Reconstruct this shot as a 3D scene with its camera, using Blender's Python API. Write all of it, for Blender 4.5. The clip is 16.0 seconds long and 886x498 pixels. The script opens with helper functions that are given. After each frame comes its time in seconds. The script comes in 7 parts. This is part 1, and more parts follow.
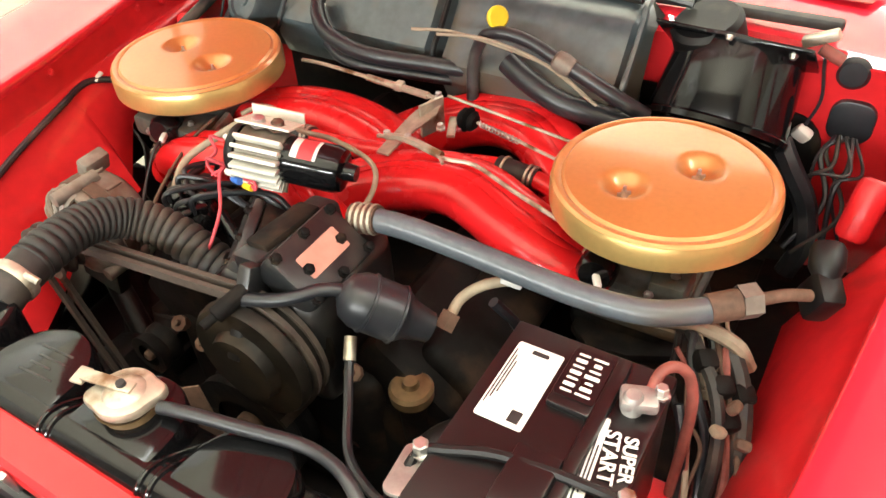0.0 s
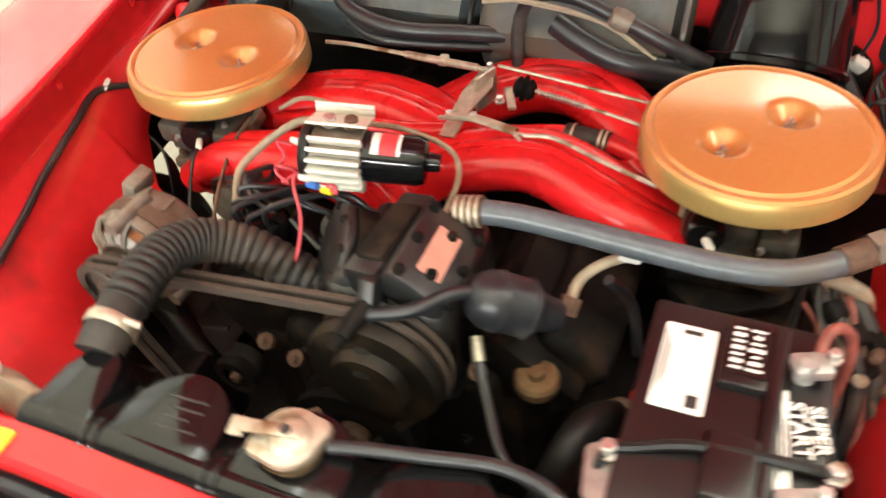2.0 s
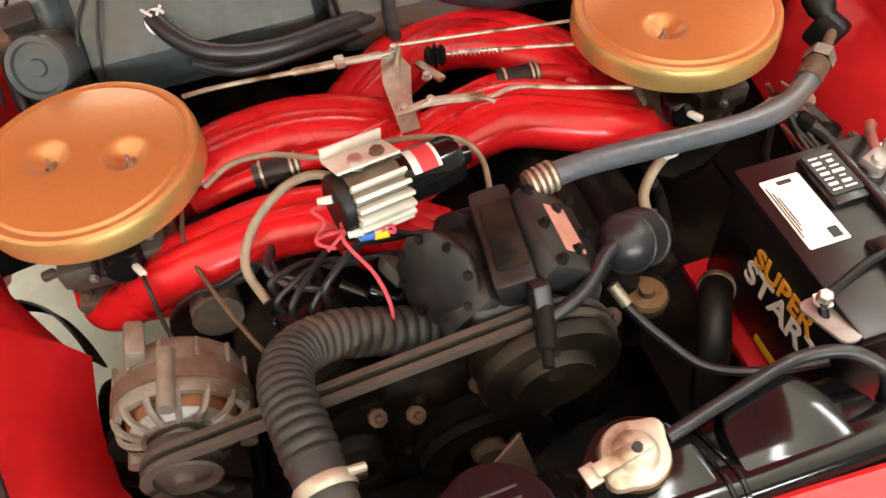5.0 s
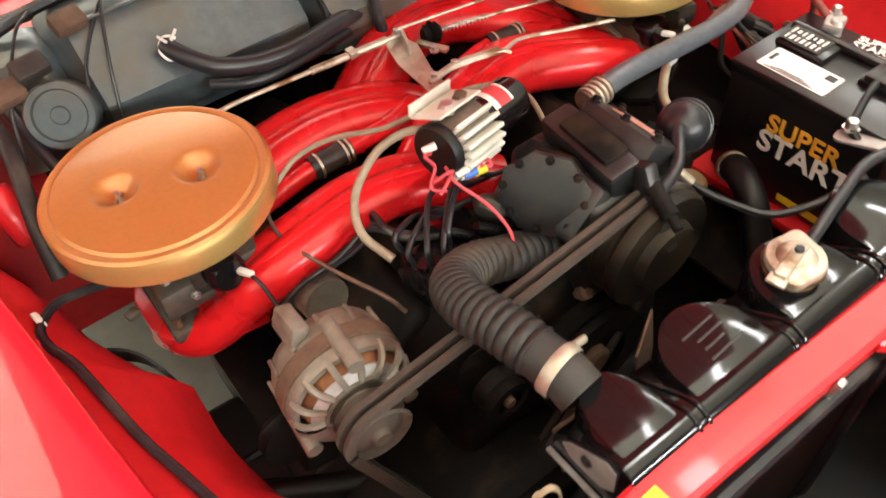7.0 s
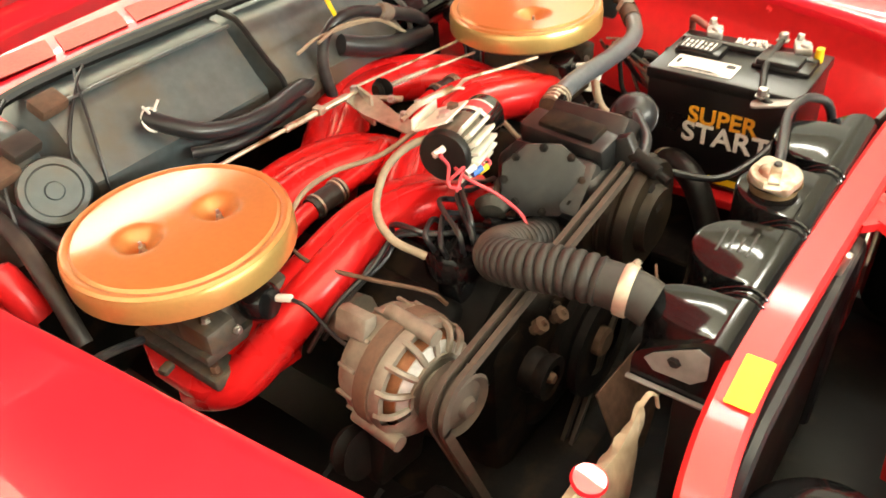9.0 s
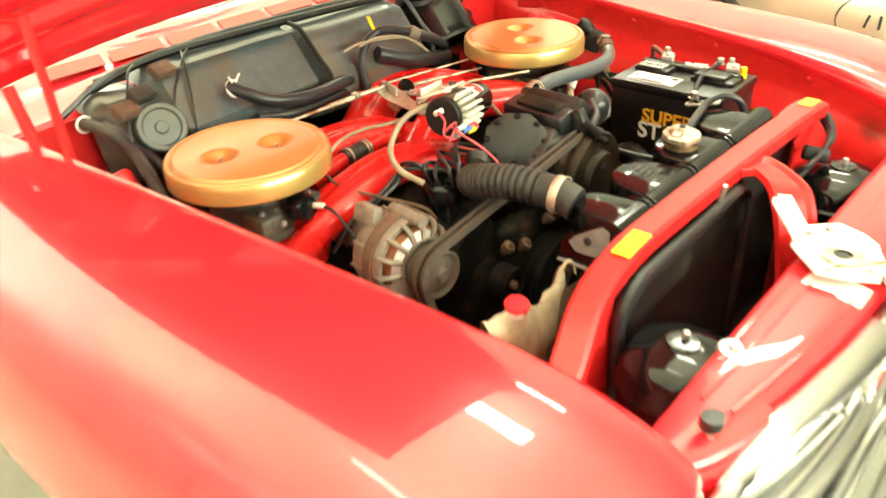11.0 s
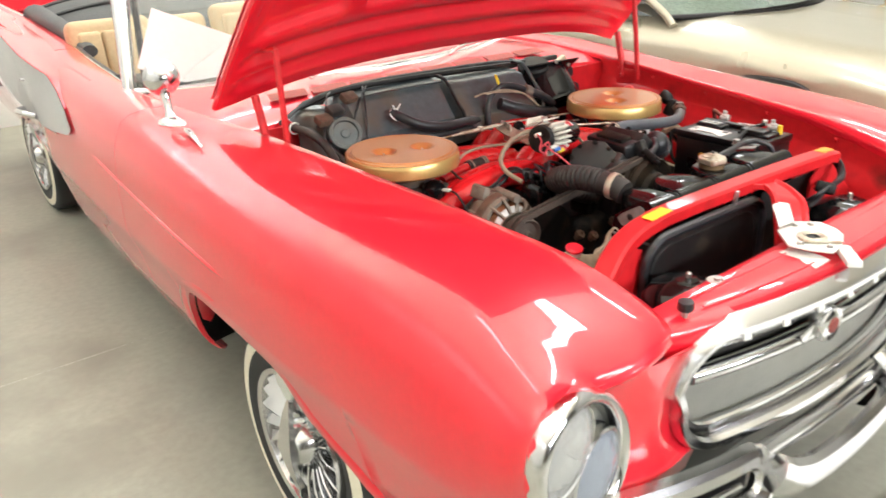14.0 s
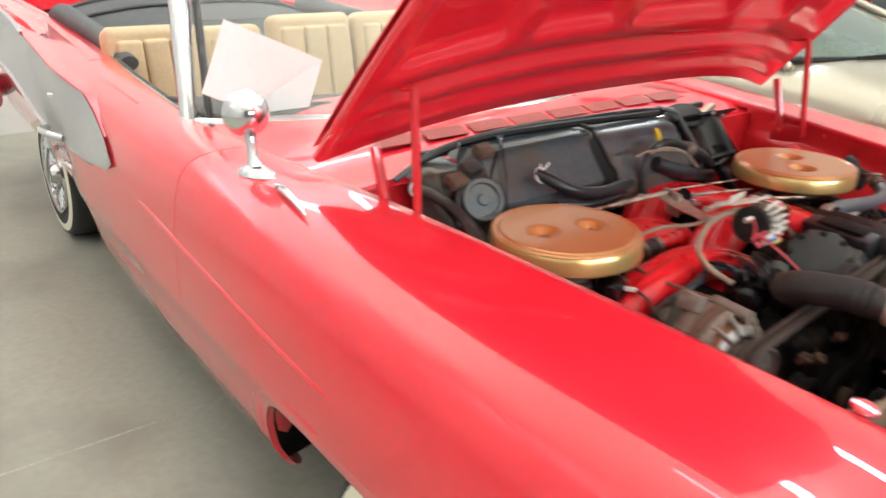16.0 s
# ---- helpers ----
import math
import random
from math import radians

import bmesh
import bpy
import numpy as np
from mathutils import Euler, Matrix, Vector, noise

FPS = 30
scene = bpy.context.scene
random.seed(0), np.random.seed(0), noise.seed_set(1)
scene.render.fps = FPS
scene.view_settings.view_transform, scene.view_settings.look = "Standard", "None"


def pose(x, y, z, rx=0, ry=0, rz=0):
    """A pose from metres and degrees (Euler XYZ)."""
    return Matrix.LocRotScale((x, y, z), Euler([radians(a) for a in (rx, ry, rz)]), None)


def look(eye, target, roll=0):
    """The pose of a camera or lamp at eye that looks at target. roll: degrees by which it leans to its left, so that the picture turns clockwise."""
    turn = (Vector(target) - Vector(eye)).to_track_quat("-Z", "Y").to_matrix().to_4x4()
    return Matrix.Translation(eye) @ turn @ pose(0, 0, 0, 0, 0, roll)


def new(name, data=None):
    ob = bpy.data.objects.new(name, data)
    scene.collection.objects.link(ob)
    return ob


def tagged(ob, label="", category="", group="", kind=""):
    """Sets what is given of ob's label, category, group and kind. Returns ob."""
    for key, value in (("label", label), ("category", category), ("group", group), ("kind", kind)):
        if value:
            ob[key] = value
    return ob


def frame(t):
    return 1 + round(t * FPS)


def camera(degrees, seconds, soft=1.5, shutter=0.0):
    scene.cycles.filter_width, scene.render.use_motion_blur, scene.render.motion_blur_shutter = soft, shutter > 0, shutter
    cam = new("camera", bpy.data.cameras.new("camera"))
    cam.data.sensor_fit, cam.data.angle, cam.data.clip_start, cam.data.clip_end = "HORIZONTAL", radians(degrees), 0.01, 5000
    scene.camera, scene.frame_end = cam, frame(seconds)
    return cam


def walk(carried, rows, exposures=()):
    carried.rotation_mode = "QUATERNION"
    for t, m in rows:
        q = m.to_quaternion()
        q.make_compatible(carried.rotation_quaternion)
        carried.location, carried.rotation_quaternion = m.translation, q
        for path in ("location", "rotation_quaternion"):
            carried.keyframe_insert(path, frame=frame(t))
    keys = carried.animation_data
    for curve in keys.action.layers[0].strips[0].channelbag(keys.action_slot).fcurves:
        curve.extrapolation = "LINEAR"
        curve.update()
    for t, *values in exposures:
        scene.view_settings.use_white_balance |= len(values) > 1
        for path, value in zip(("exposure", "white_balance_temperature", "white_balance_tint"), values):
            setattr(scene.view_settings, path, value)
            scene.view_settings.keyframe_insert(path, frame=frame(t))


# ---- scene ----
cam = camera(59.5, 16.0, soft=1.5, shutter=0.8)
PATH = [
    (0, (0.653, 0.068, 1.589), (-0.181, 1.341, 0.292), -4.1),
    (0.5, (0.651, 0.063, 1.591), (-0.179, 1.327, 0.281), -4.3),
    (1, (0.645, 0.054, 1.6), (-0.178, 1.318, 0.286), -5.4),
    (1.5, (0.576, 0.04, 1.612), (-0.177, 1.313, 0.267), -4.8),
    (2, (0.423, 0.032, 1.622), (-0.231, 1.288, 0.209), -7.6),
    (2.5, (0.243, 0.027, 1.65), (-0.203, 1.326, 0.196), -6.9),
    (3, (0.197, 0.04, 1.651), (-0.187, 1.347, 0.187), -2.6),
    (3.5, (0.07, 0.064, 1.653), (-0.06, 1.333, 0.113), -3.7),
    (3.7, (0.02, 0.064, 1.655), (-0.004, 1.296, 0.08), -4.2),
    (5.8, (-0.219, 0.091, 1.686), (0.11, 1.314, 0.138), -4.8),
    (6, (-0.246, 0.08, 1.682), (0.114, 1.315, 0.15), -4.0),
    (6.5, (-0.392, 0.078, 1.672), (0.116, 1.282, 0.158), -5.5),
    (7, (-0.556, 0.089, 1.649), (0.164, 1.205, 0.153), -5.9),
    (7.5, (-0.605, 0.087, 1.622), (0.196, 1.166, 0.14), -3.1),
    (8, (-0.748, 0.14, 1.592), (0.25, 1.211, 0.229), -7.3),
    (8.2, (-0.79, 0.148, 1.57), (0.277, 1.181, 0.23), -7.9),
    (10.3, (-1.025, -0.047, 1.545), (0.256, 1.043, 0.463), -3.9),
    (10.5, (-1.074, -0.095, 1.542), (0.176, 1.036, 0.466), -3.5),
    (11, (-1.194, -0.233, 1.543), (0.056, 0.931, 0.503), -3.4),
    (11.5, (-1.351, -0.38, 1.536), (-0.079, 0.803, 0.545), -1.4),
    (12, (-1.466, -0.504, 1.541), (-0.209, 0.778, 0.66), -1.7),
    (12.5, (-1.534, -0.615, 1.529), (-0.312, 0.737, 0.705), -1.8),
    (13, (-1.589, -0.711, 1.544), (-0.35, 0.646, 0.753), -1.7),
    (13.5, (-1.62, -0.75, 1.559), (-0.449, 0.664, 0.767), -2.1),
    (14, (-1.621, -0.727, 1.554), (-0.496, 0.721, 0.755), -2.0),
    (14.5, (-1.622, -0.648, 1.551), (-0.529, 0.854, 0.81), -1.4),
    (15, (-1.599, -0.509, 1.539), (-0.461, 0.979, 0.837), 0.6),
    (15.5, (-1.565, -0.302, 1.522), (-0.415, 1.17, 0.808), 0.5),
    (16, (-1.561, -0.053, 1.52), (-0.415, 1.399, 0.76), 1.3),
]
walk(cam, [(t, look(eye, target, roll)) for t, eye, target, roll in PATH],
     exposures=[(0, 0.17, 6200, 4), (2.0, 0.02, 6250, 4), (3.5, -0.2, 6350, 8), (6.0, -0.22, 6250, 9), (8.0, 0.1, 6450, 9), (10.5, 0.5, 7450, -13), (11.5, 0.38, 7250, -7), (12.2, 0.15, 6900, 2), (13.0, -0.08, 6150, 10), (14.0, -0.44, 5900, 10), (15.0, -0.65, 5750, 10), (16.0, -0.66, 5650, 10)])

# ---- world and light ----
world = bpy.data.worlds.new("world")
scene.world = world
world.use_nodes = True
bg = world.node_tree.nodes["Background"]
bg.inputs[0].default_value = (0.9, 0.95, 1.0, 1)
bg.inputs[1].default_value = 0.35


def lamp(name, size_x, size_y, power, m, color=(1, 0.97, 0.92)):
    data = bpy.data.lights.new(name, "AREA")
    data.shape, data.size, data.size_y, data.energy, data.color = "RECTANGLE", size_x, size_y, power, color
    ob = new(name, data)
    ob.matrix_world = m
    return ob


# ---- materials ----
def mat(name, color, rough=0.5, metal=0.0, vary=0.15, scale=8.0, bump=0.02, fine=60.0, coat=0.0, dirt=None, dirt_amount=0.0, dirt_scale=5.0, spec=0.5, rough_vary=0.1, coat_rough=0.06):
    """A surface with two scales of colour variation, rough-smooth variation, fine relief and, if given, patches of dirt."""
    m = bpy.data.materials.new(name)
    m.use_nodes = True
    nt = m.node_tree
    n, l = nt.nodes, nt.links
    b = n["Principled BSDF"]
    co = n.new("ShaderNodeTexCoord")
    big, small = n.new("ShaderNodeTexNoise"), n.new("ShaderNodeTexNoise")
    big.inputs["Scale"].default_value, small.inputs["Scale"].default_value = scale, fine
    big.inputs["Detail"].default_value, small.inputs["Detail"].default_value = 4, 3
    for t in (big, small):
        l.new(co.outputs["Object"], t.inputs["Vector"])
    mix = n.new("ShaderNodeMix")
    mix.data_type = "RGBA"
    mix.inputs[6].default_value = (*[c * (1 - vary) for c in color], 1)
    mix.inputs[7].default_value = (*[min(1, c * (1 + vary)) for c in color], 1)
    add = n.new("ShaderNodeMath")
    add.operation = "MULTIPLY_ADD"
    add.inputs[1].default_value = 0.5
    l.new(small.outputs["Fac"], add.inputs[0])
    half = n.new("ShaderNodeMath")
    half.operation = "MULTIPLY"
    half.inputs[1].default_value = 0.5
    l.new(big.outputs["Fac"], half.inputs[0])
    l.new(half.outputs[0], add.inputs[2])
    ramp = n.new("ShaderNodeMapRange")
    ramp.inputs["From Min"].default_value, ramp.inputs["From Max"].default_value = 0.32, 0.68
    l.new(add.outputs[0], ramp.inputs["Value"])
    l.new(ramp.outputs["Result"], mix.inputs[0])
    out = mix.outputs[2]
    if dirt:
        spots = n.new("ShaderNodeTexNoise")
        spots.inputs["Scale"].default_value, spots.inputs["Detail"].default_value = dirt_scale, 6
        l.new(co.outputs["Object"], spots.inputs["Vector"])
        cut = n.new("ShaderNodeMapRange")
        cut.inputs["From Min"].default_value, cut.inputs["From Max"].default_value = 0.62 - dirt_amount * 0.4, 0.72 - dirt_amount * 0.2
        l.new(spots.outputs["Fac"], cut.inputs["Value"])
        over = n.new("ShaderNodeMix")
        over.data_type = "RGBA"
        over.inputs[7].default_value = (*dirt, 1)
        l.new(cut.outputs["Result"], over.inputs[0])
        l.new(out, over.inputs[6])
        out = over.outputs[2]
    l.new(out, b.inputs["Base Color"])
    rr = n.new("ShaderNodeMapRange")
    rr.inputs["To Min"].default_value, rr.inputs["To Max"].default_value = max(0.02, rough - rough_vary * rough), min(1, rough + rough_vary)
    l.new(big.outputs["Fac"], rr.inputs["Value"])
    l.new(rr.outputs["Result"], b.inputs["Roughness"])
    b.inputs["Metallic"].default_value = metal
    b.inputs["Specular IOR Level"].default_value = spec
    b.inputs["Coat Weight"].default_value = coat
    b.inputs["Coat Roughness"].default_value = coat_rough
    if bump:
        bp = n.new("ShaderNodeBump")
        bp.inputs["Strength"].default_value = min(1, bump * 10)
        bp.inputs["Distance"].default_value = bump * 0.02
        l.new(small.outputs["Fac"], bp.inputs["Height"])
        l.new(bp.outputs["Normal"], b.inputs["Normal"])
    return m


RED = mat("red_body_paint", (0.75, 0.014, 0.031), 0.30, 0, 0.05, 2, 0.0, coat=1.0, spec=0.30, rough_vary=0.05, coat_rough=0.018)
RED_BAY = mat("red_bay_paint", (0.62, 0.016, 0.021), 0.34, 0, 0.12, 5, 0.01, 40, spec=0.38, coat=0.25, dirt=(0.22, 0.015, 0.012), dirt_amount=0.05)
RED_TUBE = mat("red_engine_paint", (0.66, 0.012, 0.016), 0.24, 0, 0.08, 10, 0.01, 50, coat=0.18, spec=0.4)
GOLD = mat("gold_paint", (0.68, 0.47, 0.17), 0.28, 0.7, 0.06, 6, 0.005, 120, coat=0.35)
GOLD_TOP = mat("orange_gold_paint", (0.56, 0.25, 0.075), 0.3, 0.35, 0.07, 6, 0.005, 120, coat=0.5, coat_rough=0.10)
COMPBLACK = mat("dusty_compressor_black", (0.010, 0.0105, 0.011), 0.36, 0, 0.4, 14, 0.04, 70, dirt=(0.034, 0.029, 0.025), dirt_amount=0.3, dirt_scale=13)
BLACK = mat("gloss_black_paint", (0.006, 0.006, 0.0065), 0.06, 0, 0.2, 6, 0.002, 50, spec=0.4)
SATIN = mat("satin_black", (0.006, 0.0055, 0.0055), 0.45, 0, 0.3, 9, 0.03, 60, spec=0.35, dirt=(0.03, 0.022, 0.016), dirt_amount=0.15, dirt_scale=12)
GRIME = mat("grimy_black_iron", (0.006, 0.005, 0.0045), 0.65, 0.0, 0.4, 14, 0.06, 70, spec=0.15, dirt=(0.03, 0.019, 0.012), dirt_amount=0.25, dirt_scale=14)
RUBBER = mat("black_rubber", (0.016, 0.017, 0.020), 0.33, 0, 0.25, 12, 0.015, 90, dirt=(0.07, 0.065, 0.06), dirt_amount=0.15, dirt_scale=9)
RUBBER_DIRTY = mat("dusty_rubber", (0.022, 0.020, 0.018), 0.55, 0, 0.3, 12, 0.03, 90, dirt=(0.065, 0.052, 0.04), dirt_amount=0.3, dirt_scale=11)
HOSEGREY = mat("grey_blue_hose", (0.085, 0.097, 0.112), 0.27, 0, 0.25, 12, 0.015, 90, dirt=(0.10, 0.095, 0.09), dirt_amount=0.2, dirt_scale=9)
BELT = mat("worn_belt_rubber", (0.062, 0.046, 0.036), 0.75, 0, 0.25, 18, 0.03, 90)
HEATER = mat("grimy_heater_box", (0.060, 0.078, 0.086), 0.3, 0, 0.35, 7, 0.03, 50, coat=0.35, coat_rough=0.15, dirt=(0.075, 0.062, 0.045), dirt_amount=0.35, dirt_scale=7)
ALU = mat("dusty_cast_aluminium", (0.23, 0.20, 0.165), 0.58, 0.45, 0.2, 18, 0.04, 90, dirt=(0.14, 0.09, 0.06), dirt_amount=0.35, dirt_scale=16)
STEEL = mat("bright_steel", (0.55, 0.54, 0.52), 0.35, 0.9, 0.15, 15, 0.02, 90, dirt=(0.22, 0.15, 0.09), dirt_amount=0.15, dirt_scale=25)
ZINC = mat("yellowed_zinc", (0.50, 0.45, 0.36), 0.45, 0.7, 0.2, 20, 0.03, 90, dirt=(0.2, 0.12, 0.06), dirt_amount=0.2, dirt_scale=22)
RUST = mat("rusty_steel", (0.125, 0.072, 0.047), 0.75, 0.2, 0.35, 20, 0.06, 80)
BRASS = mat("tarnished_brass", (0.20, 0.13, 0.065), 0.5, 0.6, 0.3, 24, 0.04, 80, dirt=(0.06, 0.04, 0.025), dirt_amount=0.3, dirt_scale=20)
OILED = mat("oily_brown_iron", (0.012, 0.0095, 0.007), 0.5, 0.1, 0.4, 12, 0.03, 70, spec=0.25, dirt=(0.036, 0.025, 0.015), dirt_amount=0.3, dirt_scale=11)
CHROME = mat("chrome", (0.66, 0.66, 0.67), 0.02, 1.0, 0.02, 4, 0.005, 14, rough_vary=0.3)
CONCRETE = mat("grey_concrete", (0.35, 0.35, 0.295), 0.42, 0, 0.12, 1.2, 0.02, 30, dirt=(0.26, 0.255, 0.215), dirt_amount=0.3, dirt_scale=1.3)
VENT = mat("brown_red_vent", (0.24, 0.035, 0.026), 0.6, 0, 0.3, 30, 0.05, 160)
DARKWALL = mat("dark_unseen_wall", (0.085, 0.068, 0.05), 0.7, 0, 0.15, 0.7, 0.01, 30)
WALL = mat("white_wall_paint", (0.78, 0.79, 0.78), 0.7, 0, 0.03, 1, 0.01, 30)
CEILING = mat("cream_ceiling", (0.74, 0.69, 0.56), 0.8, 0, 0.04, 1, 0.01, 30)
BEIGE = mat("champagne_car_paint", (0.33, 0.30, 0.225), 0.26, 0.35, 0.04, 3, 0.0, coat=1.0, coat_rough=0.02)
GREY_PAINT = mat("silver_grey_paint", (0.42, 0.41, 0.42), 0.35, 0.2, 0.06, 4, 0.0, coat=0.5)
TAN = mat("tan_leather", (0.56, 0.43, 0.26), 0.5, 0, 0.1, 6, 0.03, 60)
DARKCLOTH = mat("grey_black_canvas", (0.085, 0.09, 0.095), 0.75, 0, 0.25, 6, 0.05, 120)
PAPER = mat("white_paper", (0.85, 0.85, 0.85), 0.6, 0, 0.03, 5, 0.0)
YELLOW = mat("yellow_sticker", (0.80, 0.58, 0.02), 0.5, 0, 0.08, 20, 0.0)
WHITEPLASTIC = mat("white_plastic", (0.72, 0.70, 0.64), 0.45, 0, 0.1, 20, 0.01)
WHITEWALL = mat("cream_whitewall", (0.78, 0.73, 0.60), 0.55, 0, 0.06, 8, 0.01)
TYRE = mat("tyre_rubber", (0.03, 0.03, 0.03), 0.75, 0, 0.2, 10, 0.03, 60)
BATTERY = mat("black_battery_case", (0.007, 0.006, 0.0062), 0.26, 0, 0.2, 8, 0.015, 60, dirt=(0.07, 0.05, 0.045), dirt_amount=0.15)
LEAD = mat("grey_lead", (0.40, 0.38, 0.36), 0.5, 0.7, 0.25, 30, 0.05, 80)
COPPERRED = mat("faded_red_cable", (0.22, 0.06, 0.045), 0.6, 0, 0.3, 20, 0.03, 70)
PINKWIRE = mat("red_wire", (0.55, 0.06, 0.08), 0.5, 0, 0.15, 20, 0.01)
TANWIRE = mat("tan_cable", (0.30, 0.24, 0.17), 0.6, 0, 0.25, 20, 0.03, 70)
SALMON = mat("faded_pink_tag", (0.55, 0.27, 0.21), 0.6, 0.1, 0.15, 20, 0.02)
LABEL = mat("white_label", (0.78, 0.77, 0.73), 0.5, 0, 0.05, 20, 0.0)
INK = mat("black_ink", (0.02, 0.02, 0.02), 0.5, 0, 0.1, 20, 0.0)
ORANGE = mat("orange_print", (0.75, 0.36, 0.03), 0.5, 0, 0.05, 20, 0.0)


def glass_mat(name, tint, rough=0.02, clear=1.0):
    m = bpy.data.materials.new(name)
    m.use_nodes = True
    b = m.node_tree.nodes["Principled BSDF"]
    b.inputs["Base Color"].default_value = (*tint, 1)
    b.inputs["Roughness"].default_value = rough
    b.inputs["Transmission Weight"].default_value = clear
    b.inputs["IOR"].default_value = 1.45
    if clear < 1:
        n, l = m.node_tree.nodes, m.node_tree.links
        cells, bp, co = n.new("ShaderNodeTexVoronoi"), n.new("ShaderNodeBump"), n.new("ShaderNodeTexCoord")
        cells.inputs["Scale"].default_value = 75
        bp.inputs["Strength"].default_value, bp.inputs["Distance"].default_value = 0.7, 0.004
        l.new(co.outputs["Object"], cells.inputs["Vector"])
        l.new(cells.outputs["Distance"], bp.inputs["Height"])
        l.new(bp.outputs["Normal"], b.inputs["Normal"])
    return m


GLASS = glass_mat("clear_glass", (0.93, 0.97, 0.95))
LENS = glass_mat("headlamp_glass", (0.93, 0.94, 0.95), 0.06, 0.75)
# blue tint stands in for a bluish reflection in the lower lens
LENS_BLUE = glass_mat("blue_glint_headlamp_glass", (0.70, 0.78, 0.95), 0.05, 0.8)
BLUEGLASS = glass_mat("blue_tinted_glass", (0.25, 0.55, 0.85))


# ---- building blocks ----
ROOT = {}


def thing(name, at, label, category, group="", kind=""):
    ob = new(name)
    ob.location = at
    ob.empty_display_size = 0.05
    ROOT[ob] = Vector(at)
    return tagged(ob, label, category, group, kind)


def mesh_of(bm, name, material, smooth=True):
    me = bpy.data.meshes.new(name)
    bm.to_mesh(me)
    bm.free()
    for m in material if isinstance(material, (list, tuple)) else [material]:
        me.materials.append(m)
    for p in me.polygons:
        p.use_smooth = smooth
    if smooth:
        me.set_sharp_from_angle(angle=radians(38))
    return me


def part(name, bm, material, parent, label="", smooth=True):
    """One mesh object, given in world coordinates, under a thing or under a part."""
    off = ROOT[parent]
    bmesh.ops.translate(bm, verts=bm.verts, vec=-off)
    ob = new(name, mesh_of(bm, name, material, smooth))
    ob.parent = parent
    ROOT[ob] = off
    return tagged(ob, label)


def solo(name, bm, material, label, category, group="", kind="", smooth=True, at=None):
    """A thing that is one mesh; its origin is put at the middle of its base."""
    if at is None:
        vs = np.array([v.co for v in bm.verts])
        lo, hi = vs.min(0), vs.max(0)
        at = Vector(((lo[0] + hi[0]) / 2, (lo[1] + hi[1]) / 2, lo[2]))
    bmesh.ops.translate(bm, verts=bm.verts, vec=-Vector(at))
    ob = new(name, mesh_of(bm, name, material, smooth))
    ob.location = at
    ROOT[ob] = Vector(at)
    return tagged(ob, label, category, group, kind)


def spline(points, per=8):
    """Catmull-Rom through the points."""
    p = [np.array(q, float) for q in points]
    p = [2 * p[0] - p[1], *p, 2 * p[-1] - p[-2]]
    out = []
    for a, b, c, d in zip(p, p[1:], p[2:], p[3:]):
        for k in range(per):
            t = k / per
            out.append(0.5 * (2 * b + (c - a) * t + (2 * a - 5 * b + 4 * c - d) * t * t + (3 * b - a - 3 * c + d) * t**3))
    return out + [p[-2]]


def sweep(bm, pts, ring, radius=None, caps=True, up=(0, 0, 1), squash=1.0):
    """A ring of (u, v) carried along the points; radius scales it point by point; squash flattens it upwards."""
    pts = [Vector(q) for q in pts]
    rows, prev = [], None
    for i, q in enumerate(pts):
        d = (pts[min(i + 1, len(pts) - 1)] - pts[max(i - 1, 0)]).normalized()
        if prev is None:
            ref = Vector(up)
            if abs(ref.dot(d)) > 0.95:
                ref = Vector((1, 0, 0))
            side = d.cross(ref).normalized()
        else:
            side = (prev - d * prev.dot(d)).normalized()
        prev = side
        top = side.cross(d).normalized()
        r = radius[i] if radius is not None else 1.0
        rows.append([bm.verts.new(q + (side * u + top * v * squash) * r) for u, v in ring])
    k = len(ring)
    for a, b in zip(rows, rows[1:]):
        for j in range(k):
            bm.faces.new((a[j], a[(j + 1) % k], b[(j + 1) % k], b[j]))
    if caps:
        bm.faces.new(rows[0][::-1])
        bm.faces.new(rows[-1])
    return rows


def circle(n, r=1.0):
    return [(r * math.cos(2 * math.pi * i / n), r * math.sin(2 * math.pi * i / n)) for i in range(n)]


def tube(points, r, n=10, per=6, smooth_path=True, bm=None, squash=1.0, caps=True):
    bm = bm or bmesh.new()
    pts = spline(points, per) if smooth_path and len(points) > 2 else points
    rad = [r] * len(pts) if not callable(r) else [r(i / (len(pts) - 1)) for i in range(len(pts))]
    sweep(bm, pts, circle(n), rad, caps, squash=squash)
    return bm


def lathe(profile, m=None, n=32, bm=None):
    """A turned body from (radius, height) rows, about z, then laid by the pose m."""
    bm = bm or bmesh.new()
    m = m or Matrix()
    rows = []
    for r, h in profile:
        if r < 1e-6:
            rows.append([bm.verts.new(m @ Vector((0, 0, h)))])
        else:
            rows.append([bm.verts.new(m @ Vector((r * c, r * s, h))) for c, s in circle(n)])
    for a, b in zip(rows, rows[1:]):
        for j in range(n):
            q = [a[j % len(a)], a[(j + 1) % len(a)], b[(j + 1) % len(b)], b[j % len(b)]]
            q = list(dict.fromkeys(q))
            if len(q) > 2:
                bm.faces.new(q)
    bmesh.ops.recalc_face_normals(bm, faces=bm.faces)
    return bm


